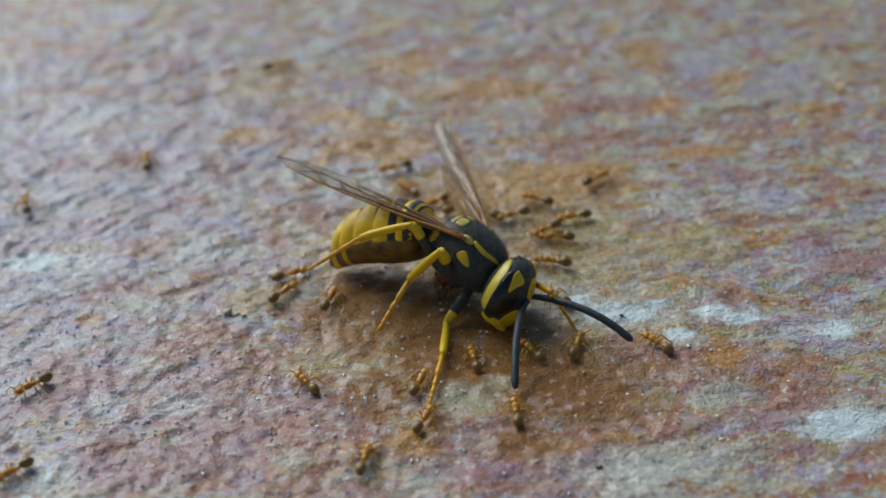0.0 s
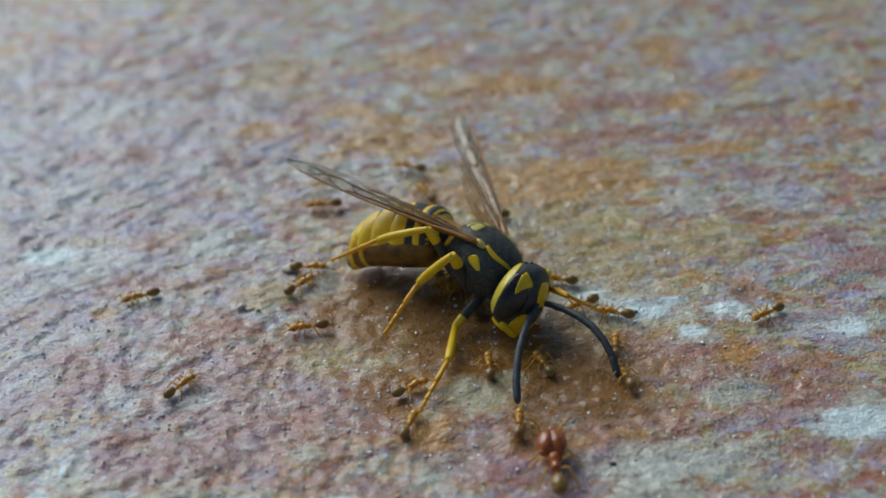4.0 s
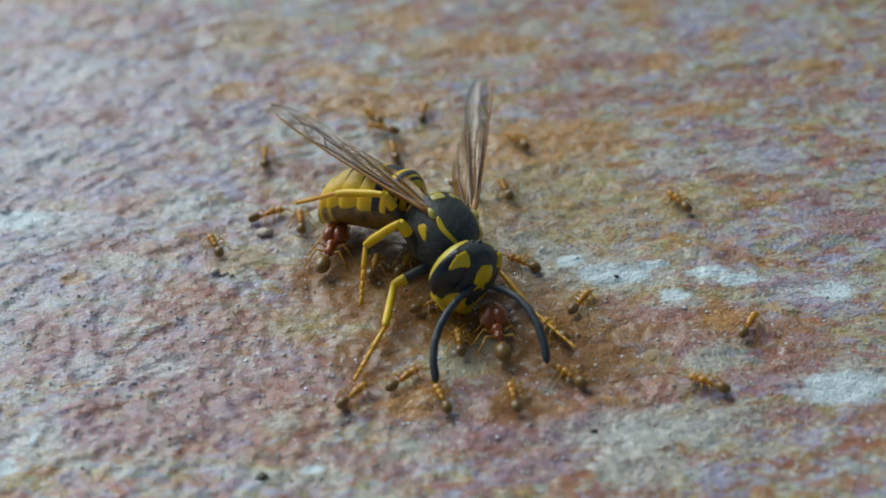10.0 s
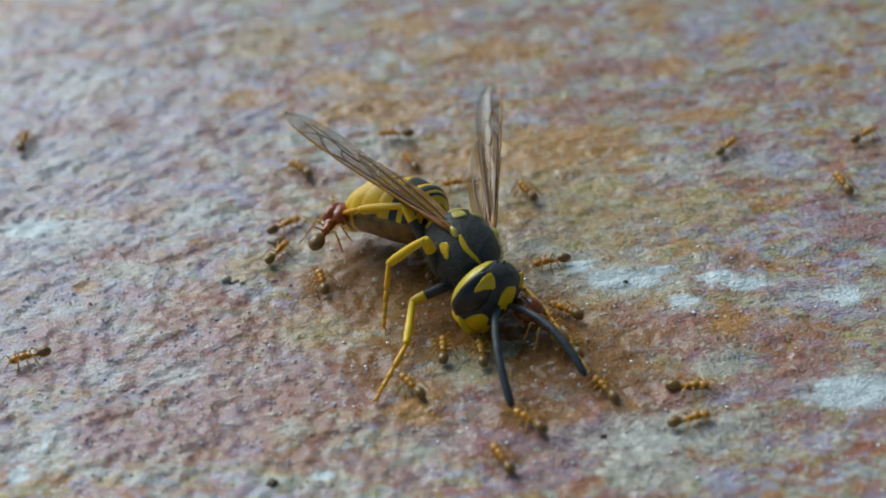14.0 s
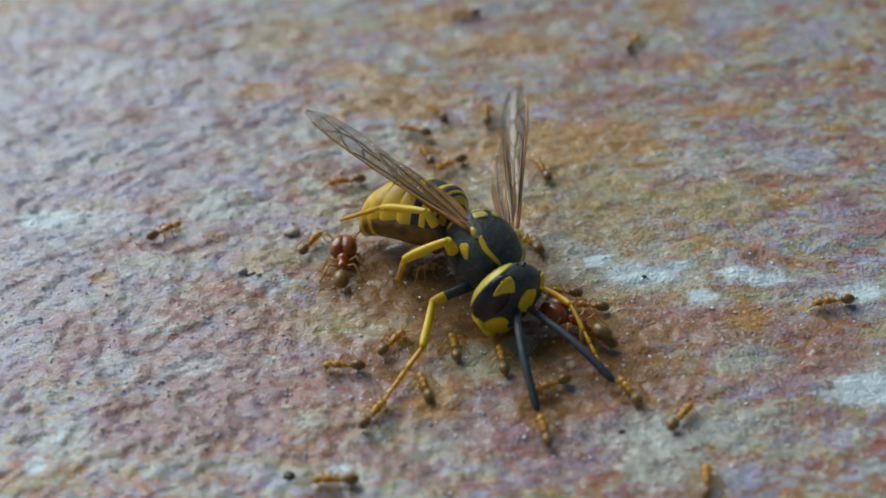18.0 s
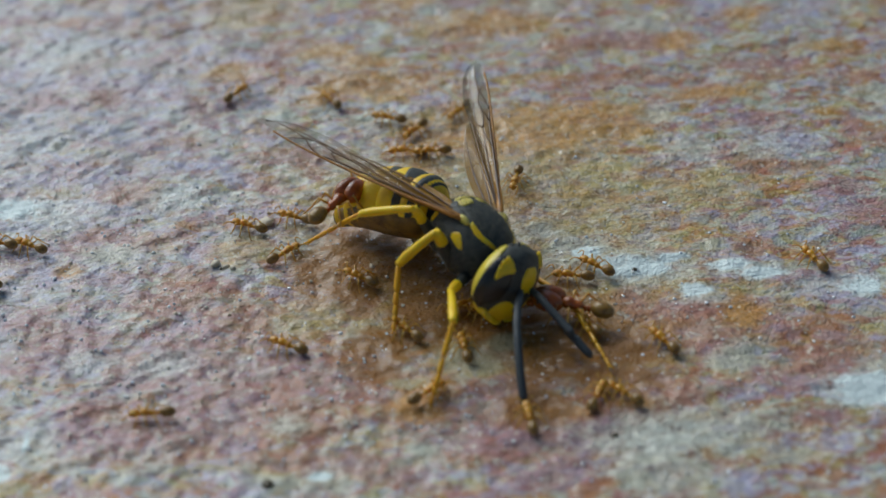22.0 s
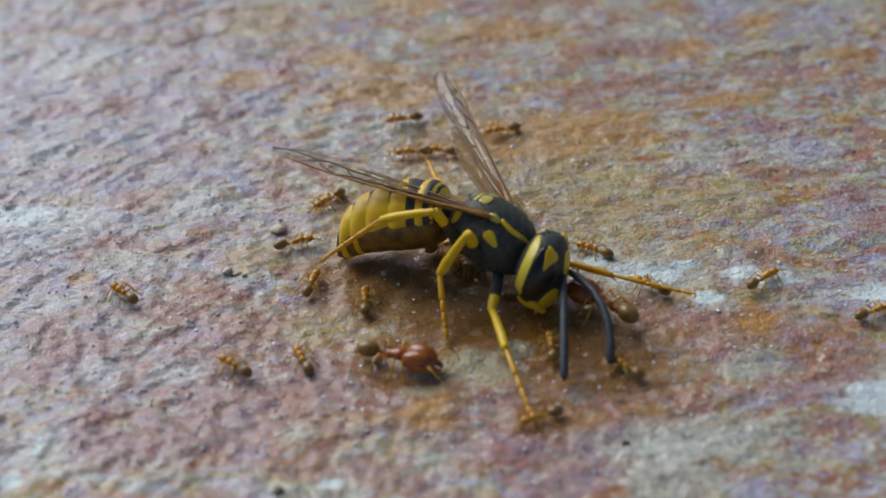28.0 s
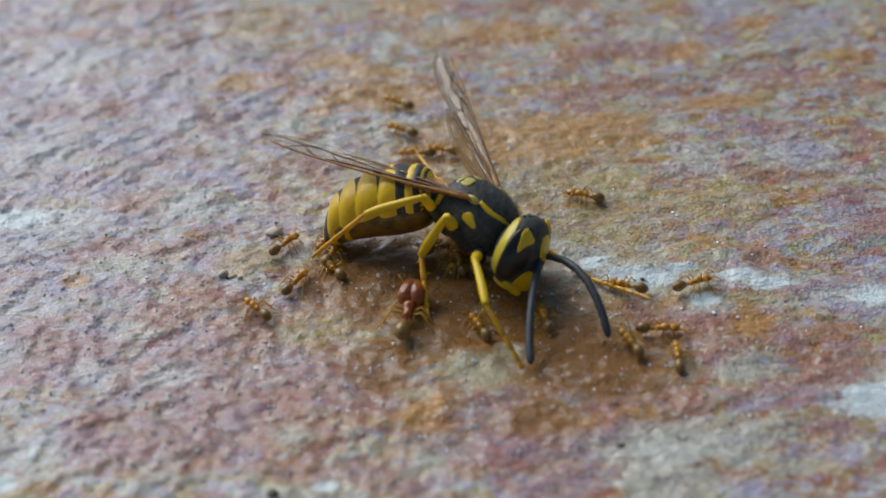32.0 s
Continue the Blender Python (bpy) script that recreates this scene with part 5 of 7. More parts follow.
    bend_antenna(-1, [
        (0, (2.85, -6.93, 1.81), (2.56, -9.79, 0.55)),
        (1, (2.59, -7.37, 1.97), (2.40, -9.89, 0.55)),
        (2, (3.17, -7.92, 2.15), (2.87, -10.75, 0.55)),
        (5, (1.79, -8.53, 1.63), (1.51, -10.78, 0.55)),
        (6, (0.66, -8.56, 1.95), (0.25, -10.92, 0.55)),
        (7, (-0.56, -8.70, 2.04), (-1.24, -10.95, 0.55)),
        (8, (-1.18, -8.21, 2.21), (-1.32, -10.75, 0.55)),
        (9, (-0.44, -9.00, 2.14), (-0.65, -11.35, 0.55)),
        (10, (-0.69, -9.17, 1.87), (-1.07, -11.28, 0.55)),
        (11, (0.29, -9.90, 2.14), (0.41, -12.43, 0.55)),
        (12, (1.13, -9.63, 2.18), (1.42, -12.36, 0.55)),
        (13, (1.23, -10.14, 1.97), (1.69, -12.68, 0.55)),
        (14, (1.51, -10.29, 1.96), (1.98, -12.97, 0.55))] + [
        (17, (1.60, -10.69, 2.11), (2.30, -13.39, 0.55)),
        (18, (1.80, -10.97, 1.95), (2.32, -13.67, 0.55)),
        (19, (1.63, -10.78, 2.27), (2.14, -13.62, 0.55)),
        (20, (1.46, -11.39, 1.99), (1.79, -14.42, 0.55)),
        (21, (1.73, -10.93, 1.92), (1.85, -13.31, 0.55)),
        (22, (2.24, -10.16, 2.20), (2.30, -12.77, 0.55)),
        (23, (1.93, -10.23, 2.00), (1.80, -12.66, 0.55)),
        (24, (1.89, -10.08, 2.23), (1.43, -13.10, 0.55)),
        (25, (2.72, -9.90, 1.72), (2.25, -12.81, 0.55)),
        (28, (3.99, -8.91, 1.85), (3.75, -11.78, 0.55)),
        (29, (4.13, -6.67, 1.95), (3.97, -9.57, 0.55)),
        (30, (3.58, -6.36, 1.97), (3.64, -9.07, 0.55)),
        (31, (3.47, -7.62, 1.60), (3.47, -10.26, 0.55))] + [
        (32, (2.70, -7.83, 1.51), (2.57, -10.37, 0.55))], still)
    bend_antenna(1, [
        (0, (6.64, -5.11, 1.65), (9.01, -6.75, 0.55)),
        (1, (6.09, -6.13, 1.71), (8.95, -7.93, 0.55)),
        (2, (6.50, -6.41, 1.87), (9.49, -8.22, 0.55)),
        (5, (5.74, -7.39, 1.86), (5.69, -9.49, 0.55)),
        (6, (4.61, -7.72, 2.29), (5.62, -10.49, 0.55)),
        (7, (3.78, -8.30, 2.14), (4.93, -11.03, 0.55)),
        (8, (3.00, -8.15, 2.06), (2.37, -11.04, 0.55)),
        (9, (3.20, -8.36, 2.45), (3.33, -11.25, 0.55)),
        (10, (3.64, -8.55, 2.17), (4.40, -11.17, 0.55)),
        (11, (4.01, -9.37, 1.83), (5.19, -11.55, 0.55)),
        (12, (3.66, -8.86, 2.10), (5.28, -11.41, 0.55)),
        (13, (3.90, -9.20, 2.10), (5.46, -11.73, 0.55)),
        (14, (4.23, -9.47, 1.99), (5.90, -12.13, 0.55))] + [
        (17, (4.22, -10.18, 1.53), (5.83, -12.09, 0.55)),
        (18, (4.36, -10.40, 1.51), (6.19, -12.52, 0.55)),
        (19, (4.58, -10.39, 1.80), (6.12, -12.75, 0.55)),
        (20, (4.23, -10.87, 1.75), (5.93, -13.71, 0.55)),
        (21, (4.29, -10.16, 1.74), (6.14, -12.26, 0.55)),
        (22, (4.17, -8.97, 1.76), (5.62, -10.50, 0.55)),
        (23, (4.92, -9.49, 1.85), (6.40, -11.68, 0.55)),
        (24, (5.28, -10.05, 1.66), (5.63, -12.71, 0.55)),
        (25, (5.43, -9.05, 1.51), (6.73, -11.61, 0.55)),
        (28, (5.88, -7.81, 1.86), (6.03, -10.38, 0.55)),
        (29, (5.24, -5.70, 2.16), (5.90, -8.89, 0.55)),
        (30, (5.30, -5.42, 1.83), (5.77, -7.77, 0.55)),
        (31, (5.57, -5.27, 2.20), (7.27, -7.47, 0.55))] + [
        (32, (5.46, -6.02, 2.31), (6.41, -8.83, 0.55))], still)
    step_leg("middle", -1, [
        (0, (-0.60, -2.72, 0.27), (-1.37, -2.45, -2.19), (-4.30, -4.74, 0.77)),
        (1, (-0.38, -2.81, 0.28), (-1.41, -2.71, -2.10), (-4.46, -3.62, 0.27)),
        (2, (-0.63, -2.78, 0.19), (-1.50, -2.43, -2.23), (-3.92, -5.15, 0.60)),
        (5, (-0.36, -2.81, 0.29), (-1.30, -2.90, -2.13), (-4.96, -5.26, 0.76)),
        (6, (-0.19, -2.82, 0.35), (-1.29, -3.12, -1.99), (-5.46, -4.96, 0.60)),
        (7, (-0.29, -2.82, 0.31), (-1.29, -3.13, -2.07), (-5.78, -5.84, 0.30)),
        (8, (-0.22, -2.79, 0.36), (-0.82, -3.39, -2.10), (-5.25, -7.30, 0.30)),
        (9, (-0.24, -2.74, 0.42), (-0.97, -3.25, -2.03), (-5.37, -7.65, 0.30)),
        (10, (-0.31, -2.83, 0.30), (-1.23, -3.26, -2.10), (-4.83, -7.14, 0.30))] + [
        (11, (-0.25, -2.79, 0.36), (-1.03, -3.24, -2.08), (-4.44, -7.05, 0.30)),
        (12, (-0.21, -2.76, 0.40), (-1.04, -3.10, -2.04), (-4.10, -6.20, 0.30)),
        (13, (-0.25, -2.68, 0.47), (-1.08, -3.17, -1.95), (-4.08, -6.21, 0.49)),
        (14, (-0.28, -2.74, 0.40), (-1.06, -3.14, -2.05), (-4.03, -6.37, 0.60)),
        (17, (-0.19, -2.63, 0.53), (-1.17, -3.39, -1.75), (-4.25, -3.35, 0.30)),
        (18, (-0.13, -2.68, 0.50), (-1.07, -3.64, -1.73), (-4.21, -3.55, 0.56)),
        (19, (-0.18, -2.70, 0.47), (-1.17, -3.50, -1.80), (-5.12, -5.43, 0.30)),
        (20, (-0.12, -2.68, 0.51), (-0.92, -3.43, -1.85), (-4.46, -6.86, 0.60)),
        (21, (-0.15, -2.71, 0.46), (-0.87, -3.28, -1.97), (-3.80, -7.31, 0.60))] + [
        (22, (-0.23, -2.76, 0.40), (-0.93, -3.24, -2.06), (-3.47, -7.43, 0.60)),
        (23, (-0.20, -2.73, 0.43), (-0.75, -3.35, -2.03), (-3.00, -7.38, 0.60)),
        (24, (-0.27, -2.76, 0.38), (-0.84, -2.98, -2.14), (-2.84, -7.40, 0.60)),
        (25, (-0.44, -2.74, 0.33), (-0.72, -2.61, -2.25), (-2.36, -6.32, 0.60)),
        (28, (-0.46, -2.80, 0.27), (-0.83, -2.60, -2.30), (-1.58, -7.65, 0.60)),
        (29, (-0.52, -2.81, 0.21), (-1.21, -2.23, -2.22), (-1.69, -5.75, 0.30)),
        (30, (-0.40, -2.90, 0.17), (-0.91, -2.55, -2.36), (-1.61, -4.92, 0.60)),
        (31, (-0.42, -2.71, 0.38), (-0.77, -2.75, -2.20), (-1.64, -6.53, 0.84)),
        (32, (-0.32, -2.86, 0.25), (-0.78, -2.66, -2.30), (-2.21, -5.49, 0.60))], still)
    step_leg("hind", -1, [
        (0, (-2.83, -2.32, 0.34), (-4.56, -2.85, -1.58), (-8.25, 0.06, 1.45)),
        (1, (-2.61, -2.50, 0.41), (-4.57, -2.59, -1.28), (-7.57, 1.80, 1.45)),
        (2, (-2.48, -2.56, 0.48), (-4.32, -3.00, -1.35), (-7.64, 0.41, 1.45)),
        (5, (-2.56, -2.56, 0.40), (-4.37, -2.87, -1.47), (-7.93, 0.38, 1.45)),
        (6, (-2.36, -2.56, 0.58), (-4.23, -3.43, -1.15), (-7.82, 1.67, 1.45)),
        (7, (-2.43, -2.64, 0.45), (-4.35, -3.52, -1.22), (-8.89, 1.45, 1.45)),
        (8, (-1.99, -2.83, 0.57), (-4.01, -3.40, -1.05), (-8.41, 2.71, 1.45)),
        (9, (-1.98, -2.76, 0.65), (-4.00, -3.41, -0.95), (-8.75, 1.50, 1.45)),
        (10, (-2.39, -2.72, 0.40), (-4.34, -3.57, -1.24), (-8.86, 2.40, 1.45))] + [
        (11, (-3.08, -2.27, 0.00), (-5.01, -2.98, -1.71), (-8.20, 1.95, 1.45)),
        (12, (-2.49, -2.71, 0.32), (-4.55, -3.40, -1.24), (-7.62, 3.28, 1.45)),
        (13, (-3.14, -2.14, 0.03), (-5.16, -2.98, -1.54), (-7.46, 3.43, 1.45)),
        (14, (-3.22, -1.99, 0.03), (-5.02, -2.42, -1.84), (-7.35, 1.85, 1.45)),
        (17, (-2.54, -2.65, 0.33), (-4.47, -3.50, -1.34), (-8.48, 0.05, 1.45)),
        (18, (-2.32, -2.73, 0.45), (-4.33, -3.23, -1.18), (-7.78, 0.63, 1.45)),
        (19, (-1.90, -2.82, 0.63), (-3.96, -3.63, -0.90), (-7.65, 0.45, 1.45)),
        (20, (-2.02, -2.79, 0.59), (-3.91, -3.68, -1.11), (-7.27, 0.49, 1.45)),
        (21, (-1.81, -2.93, 0.56), (-3.82, -3.68, -1.04), (-7.49, -0.93, 1.45))] + [
        (22, (-1.91, -2.90, 0.54), (-3.83, -3.59, -1.17), (-7.81, -1.92, 1.45)),
        (23, (-1.96, -2.88, 0.53), (-3.79, -3.86, -1.21), (-7.69, -0.89, 1.45)),
        (24, (-2.25, -2.75, 0.48), (-4.04, -3.48, -1.36), (-6.99, -0.22, 1.45)),
        (25, (-2.79, -2.42, 0.29), (-4.56, -2.99, -1.59), (-7.47, -0.63, 1.45)),
        (28, (-2.44, -2.76, 0.31), (-4.41, -2.66, -1.34), (-7.34, -2.85, 1.70)),
        (29, (-2.10, -2.89, 0.44), (-3.74, -3.76, -1.51), (-7.26, -2.07, 1.45)),
        (30, (-1.73, -2.95, 0.57), (-3.41, -4.16, -1.22), (-7.40, -2.43, 1.66)),
        (31, (-1.88, -3.01, 0.43), (-3.86, -3.51, -1.24), (-7.86, -1.65, 1.45)),
        (32, (-1.81, -2.99, 0.49), (-3.51, -4.25, -1.26), (-7.72, -2.19, 1.54))], still)
    step_leg("fore", -1, [
        (0, (1.39, -1.67, -3.25), (2.80, -4.17, -3.63), (-1.99, -11.65, 0.35)),
        (1, (1.24, -1.70, -3.25), (2.78, -4.02, -4.03), (-2.98, -11.52, 0.35)),
        (2, (1.06, -1.78, -3.20), (2.51, -4.19, -3.94), (-3.29, -12.36, 0.35)),
        (5, (1.38, -1.78, -3.20), (3.11, -4.04, -3.73), (-3.34, -12.29, 0.35)),
        (6, (1.51, -1.96, -3.09), (3.62, -3.92, -3.42), (-3.58, -13.06, 0.35)),
        (7, (1.57, -2.03, -3.04), (3.80, -3.87, -3.28), (-3.98, -13.36, 0.35)),
        (8, (1.32, -2.30, -2.84), (3.66, -3.96, -3.25), (-5.00, -12.90, 0.35)),
        (9, (0.86, -2.31, -2.79), (3.06, -4.02, -3.58), (-5.86, -12.96, 0.35)),
        (10, (1.02, -2.37, -2.76), (3.39, -3.91, -3.41), (-5.55, -12.77, 0.35))] + [
        (11, (0.97, -2.31, -2.82), (3.27, -3.84, -3.71), (-5.50, -13.06, 0.35)),
        (12, (1.16, -2.27, -2.87), (3.43, -3.93, -3.59), (-5.59, -13.10, 0.35)),
        (13, (1.36, -2.64, -2.46), (3.63, -3.97, -3.67), (-5.66, -13.13, 0.35)),
        (14, (0.90, -2.31, -2.81), (3.26, -3.87, -3.43), (-4.80, -13.30, 0.35)),
        (17, (1.06, -2.39, -2.76), (3.41, -3.97, -3.38), (-5.28, -13.71, 0.35)),
        (18, (1.07, -2.53, -2.59), (3.40, -4.07, -3.38), (-5.58, -14.31, 0.35)),
        (19, (1.08, -2.54, -2.58), (3.28, -4.08, -3.67), (-5.75, -14.37, 0.35)),
        (20, (1.31, -2.80, -2.18), (3.36, -4.06, -3.80), (-5.76, -14.36, 0.35)),
        (21, (1.72, -2.90, -1.83), (4.06, -4.57, -2.20), (-4.09, -13.30, 0.35))] + [
        (22, (2.17, -2.86, -1.21), (4.32, -4.80, -1.10), (-1.81, -12.63, 0.35)),
        (23, (1.96, -2.94, -1.15), (4.26, -4.70, -1.35), (-0.63, -12.63, 0.35)),
        (24, (1.95, -2.92, -1.48), (4.14, -4.76, -1.95), (-1.04, -12.99, 0.35)),
        (25, (1.97, -2.87, -1.68), (3.98, -4.91, -2.14), (-0.31, -12.78, 0.35)),
        (28, (2.23, -2.38, -2.44), (4.21, -4.45, -2.90), (2.12, -13.52, 0.35)),
        (29, (2.21, -2.52, -2.27), (4.04, -4.64, -2.98), (2.63, -11.62, 0.35)),
        (30, (2.20, -2.82, -1.45), (4.23, -4.78, -2.14), (2.77, -9.99, 0.35)),
        (31, (2.08, -2.88, -0.94), (4.29, -4.63, -1.66), (2.77, -9.79, 0.35)),
        (32, (1.99, -2.89, -0.74), (4.20, -4.59, -1.57), (1.96, -9.50, 0.35))], still)
    step_leg("fore", 1, [
        (0, (3.29, 1.85, 0.41), (5.12, -0.25, 1.24), (5.85, -4.17, 0.25)),
        (5, (2.93, 2.18, 0.48), (5.04, 0.43, 1.41), (7.14, -3.63, 0.25)),
        (6, (2.56, 2.28, -0.03), (5.12, 1.26, 0.86), (5.90, -7.51, 0.60)),
        (7, (2.45, 2.39, -0.06), (5.10, 1.55, 0.74), (4.71, -8.70, 0.60)),
        (8, (2.33, 2.51, -0.14), (5.08, 1.77, 0.41), (3.65, -8.62, 0.60)),
        (9, (2.33, 2.35, 0.10), (5.21, 2.18, 0.42), (4.86, -8.41, 0.60)),
        (10, (2.55, 2.44, -0.30), (5.45, 2.43, -0.18), (5.40, -9.17, 0.60)),
        (11, (2.61, 2.41, -0.32), (5.48, 2.80, -0.49), (5.49, -11.28, 0.30)),
        (12, (2.75, 2.38, -0.54), (5.60, 2.90, -0.35), (5.74, -11.78, 0.30))] + [
        (13, (2.54, 2.54, 0.12), (6.48, 2.24, 0.42), (6.72, -12.71, 0.25)),
        (17, (2.40, 2.46, -0.14), (4.97, 1.70, 0.96), (5.77, -11.38, 0.30)),
        (18, (2.48, 2.40, -0.12), (5.00, 1.81, 1.19), (5.96, -12.22, 0.30)),
        (19, (2.62, 2.34, -0.22), (5.52, 2.47, -0.04), (5.94, -9.24, 0.60)),
        (20, (2.60, 2.34, -0.18), (5.40, 3.09, -0.17), (6.14, -10.43, 0.60)),
        (21, (3.04, 2.42, -0.25), (6.44, 2.48, 0.28), (6.12, -11.37, 0.25)),
        (23, (3.17, 2.56, 0.05), (6.25, 1.86, -0.06), (7.61, -13.34, 0.25)),
        (24, (2.84, 2.07, -0.14), (5.70, 1.68, 0.15), (6.44, -9.29, 0.60)),
        (28, (3.03, 1.50, 0.09), (5.75, 2.17, 0.84), (9.39, -5.21, 0.60))] + [
        (29, (3.02, 1.47, 0.14), (5.82, 2.07, 0.59), (9.36, -4.01, 0.60)),
        (30, (3.01, 1.68, 0.01), (5.79, 2.50, 0.14), (9.09, -4.14, 0.60)),
        (31, (3.11, 1.61, -0.11), (5.91, 2.34, 0.05), (8.32, -4.56, 0.60)),
        (32, (3.09, 1.77, -0.22), (5.88, 2.55, -0.43), (7.66, -5.13, 0.60))], still)
    step_leg("hind", 1, [
        (0, (-3.54, 0.89, -0.23), (-5.67, 2.78, -1.16), (-5.53, 5.81, 1.00)),
        (5, (-3.34, 0.25, -0.30), (-5.72, 1.77, -1.30), (-5.21, 4.65, 1.00)),
        (9, (-2.80, 0.73, -0.30), (-5.42, 1.69, -1.30), (-5.21, 4.56, 1.00)),
        (13, (-3.33, 0.21, -0.30), (-5.89, 1.08, -1.30), (-4.44, 4.62, 1.00)),
        (19, (-3.84, 0.08, -0.30), (-6.40, 1.01, -1.30), (-4.62, 4.69, 1.00)),
        (21, (-3.44, 0.94, -0.30), (-5.92, 2.09, -1.30), (-4.33, 2.33, 1.00)),
        (23, (-3.31, 0.40, -0.30), (-5.76, 1.65, -1.30), (-3.91, 3.41, 1.00)),
        (28, (-3.39, 0.76, 0.26), (-4.98, 3.22, -0.25), (-2.39, 8.21, 0.50)),
        (29, (-3.48, 0.69, 0.47), (-4.48, 3.28, -0.65), (-2.50, 8.15, 0.50)),
        (30, (-3.55, 1.87, -0.94), (-5.06, 4.42, -1.37), (-2.37, 8.43, 0.50)),
        (32, (-3.37, 2.16, -0.60), (-5.01, 4.53, -1.43), (-2.31, 7.64, 0.50))], still)
    step_leg("middle", 1, [
        (0, (-0.40, 3.30, -0.61), (0.44, 1.24, 0.73), (1.61, 1.13, 0.25)),
        (5, (-1.27, 2.92, -0.98), (-0.02, 1.05, 0.32), (1.48, -0.10, 0.25)),
        (9, (-1.68, 2.47, -0.89), (-0.11, 1.16, 0.72), (0.67, 0.43, 0.25)),
        (13, (-1.48, 2.74, -1.06), (-0.35, 1.18, 0.68), (1.67, -0.58, 0.25)),
        (19, (-1.48, 2.74, -1.08), (-0.01, 1.40, 0.60), (1.87, -1.97, 0.25)),
        (21, (-1.40, 2.83, -1.38), (0.11, 1.37, 0.15), (1.72, -2.79, 0.25)),
        (23, (-1.24, 2.97, -1.33), (0.22, 1.45, 0.19), (2.49, -2.31, 0.25)),
        (28, (-0.07, 3.37, -0.60), (1.06, 1.30, 0.49), (2.99, -1.27, 0.25)),
        (29, (-0.06, 3.30, -0.38), (1.08, 1.17, 0.58), (3.26, 0.95, 0.25)),
        (30, (-0.16, 3.45, -1.50), (1.25, 1.53, -0.44), (2.73, -0.38, 0.25)),
        (32, (-0.55, 3.32, -0.89), (0.96, 1.48, 0.17), (2.56, -0.07, 0.25))], still)
    crowd = iter(ants)
    def next_ant():
        return next(crowd)
    roam(next_ant(), [(0.00, -19.2, 14.7, 100), (1.00, -10.2, 14.7, 153), (2.00, -12.5, 10.9, 135), (4.61, -36.0, 10.9, 180), (6.72, -36.0, 11.7, 120), (8.82, -36.0, 12.6, 60), (10.93, -36.0, 13.4, 0), (13.00, -17.3, 13.4, 9), (13.69, -23.6, 13.4, 66), (14.38, -29.8, 13.4, 123), (15.07, -36.0, 13.4, 180), (15.87, -36.0, 14.7, 120), (16.66, -36.0, 16.0, 60), (17.46, -36.0, 17.3, 0), (18.31, -28.4, 17.3, -57), (19.15, -20.8, 17.3, -113), (20.00, -13.1, 17.3, -170), (21.00, -12.9, 16.0, -237), (22.00, -12.7, 14.8, -304), (23.30, -24.3, 14.8, -242), (24.59, -36.0, 14.8, -180), (25.05, -36.0, 8.8, -240), (25.51, -36.0, 2.8, -300), (25.97, -36.0, -3.2, -360), (26.98, -26.9, -3.2, -293), (28.00, -17.7, -3.2, -226), (29.00, -14.0, 2.9, -240), (30.50, -10.7, 1.9, -182), (32.00, -7.3, 0.8, -124)])
    roam(next_ant(), [(0.00, -11.6, 26.8, 14), (0.10, -11.6, 25.8, 20), (1.00, -11.6, 17.8, 75), (2.00, -9.5, 9.3, 123), (3.50, -8.8, 8.0, 174), (5.00, -8.1, 6.8, 224), (5.50, -8.0, 5.8, 280), (6.00, -7.9, 4.8, 335), (7.00, -5.8, -1.0, 310), (7.62, -1.4, -0.6, 366), (32.00, -1.4, -0.6, 366)])
    roam(next_ant(), [(0.00, 27.5, -3.4, -200), (1.00, 18.5, -3.4, -224), (1.92, 26.8, -3.4, -292), (2.83, 35.0, -3.4, -360), (5.39, 35.0, -1.0, -420), (7.96, 35.0, 1.5, -480), (10.52, 35.0, 4.0, -540), (13.00, 12.7, 4.0, -547), (13.83, 20.1, 4.0, -605), (14.65, 27.6, 4.0, -662), (15.48, 35.0, 4.0, -720), (16.64, 35.0, 3.0, -780), (17.79, 35.0, 2.1, -840), (18.95, 35.0, 1.2, -900), (19.97, 25.8, 1.2, -958), (21.00, 16.5, 1.2, -1016), (22.00, 17.6, -3.6, -968), (23.00, 18.7, -8.3, -919), (23.60, 24.1, -8.3, -973), (24.21, 29.6, -8.3, -1026), (24.81, 35.0, -8.3, -1080), (25.69, 35.0, -3.9, -1140), (26.57, 35.0, 0.6, -1200), (27.45, 35.0, 5.0, -1260), (27.97, 30.4, 5.0, -1202), (28.48, 25.7, 5.0, -1143), (29.00, 21.1, 5.0, -1085), (30.55, 35.0, 5.0, -1080), (32.00, 35.0, 5.0, -1080)])
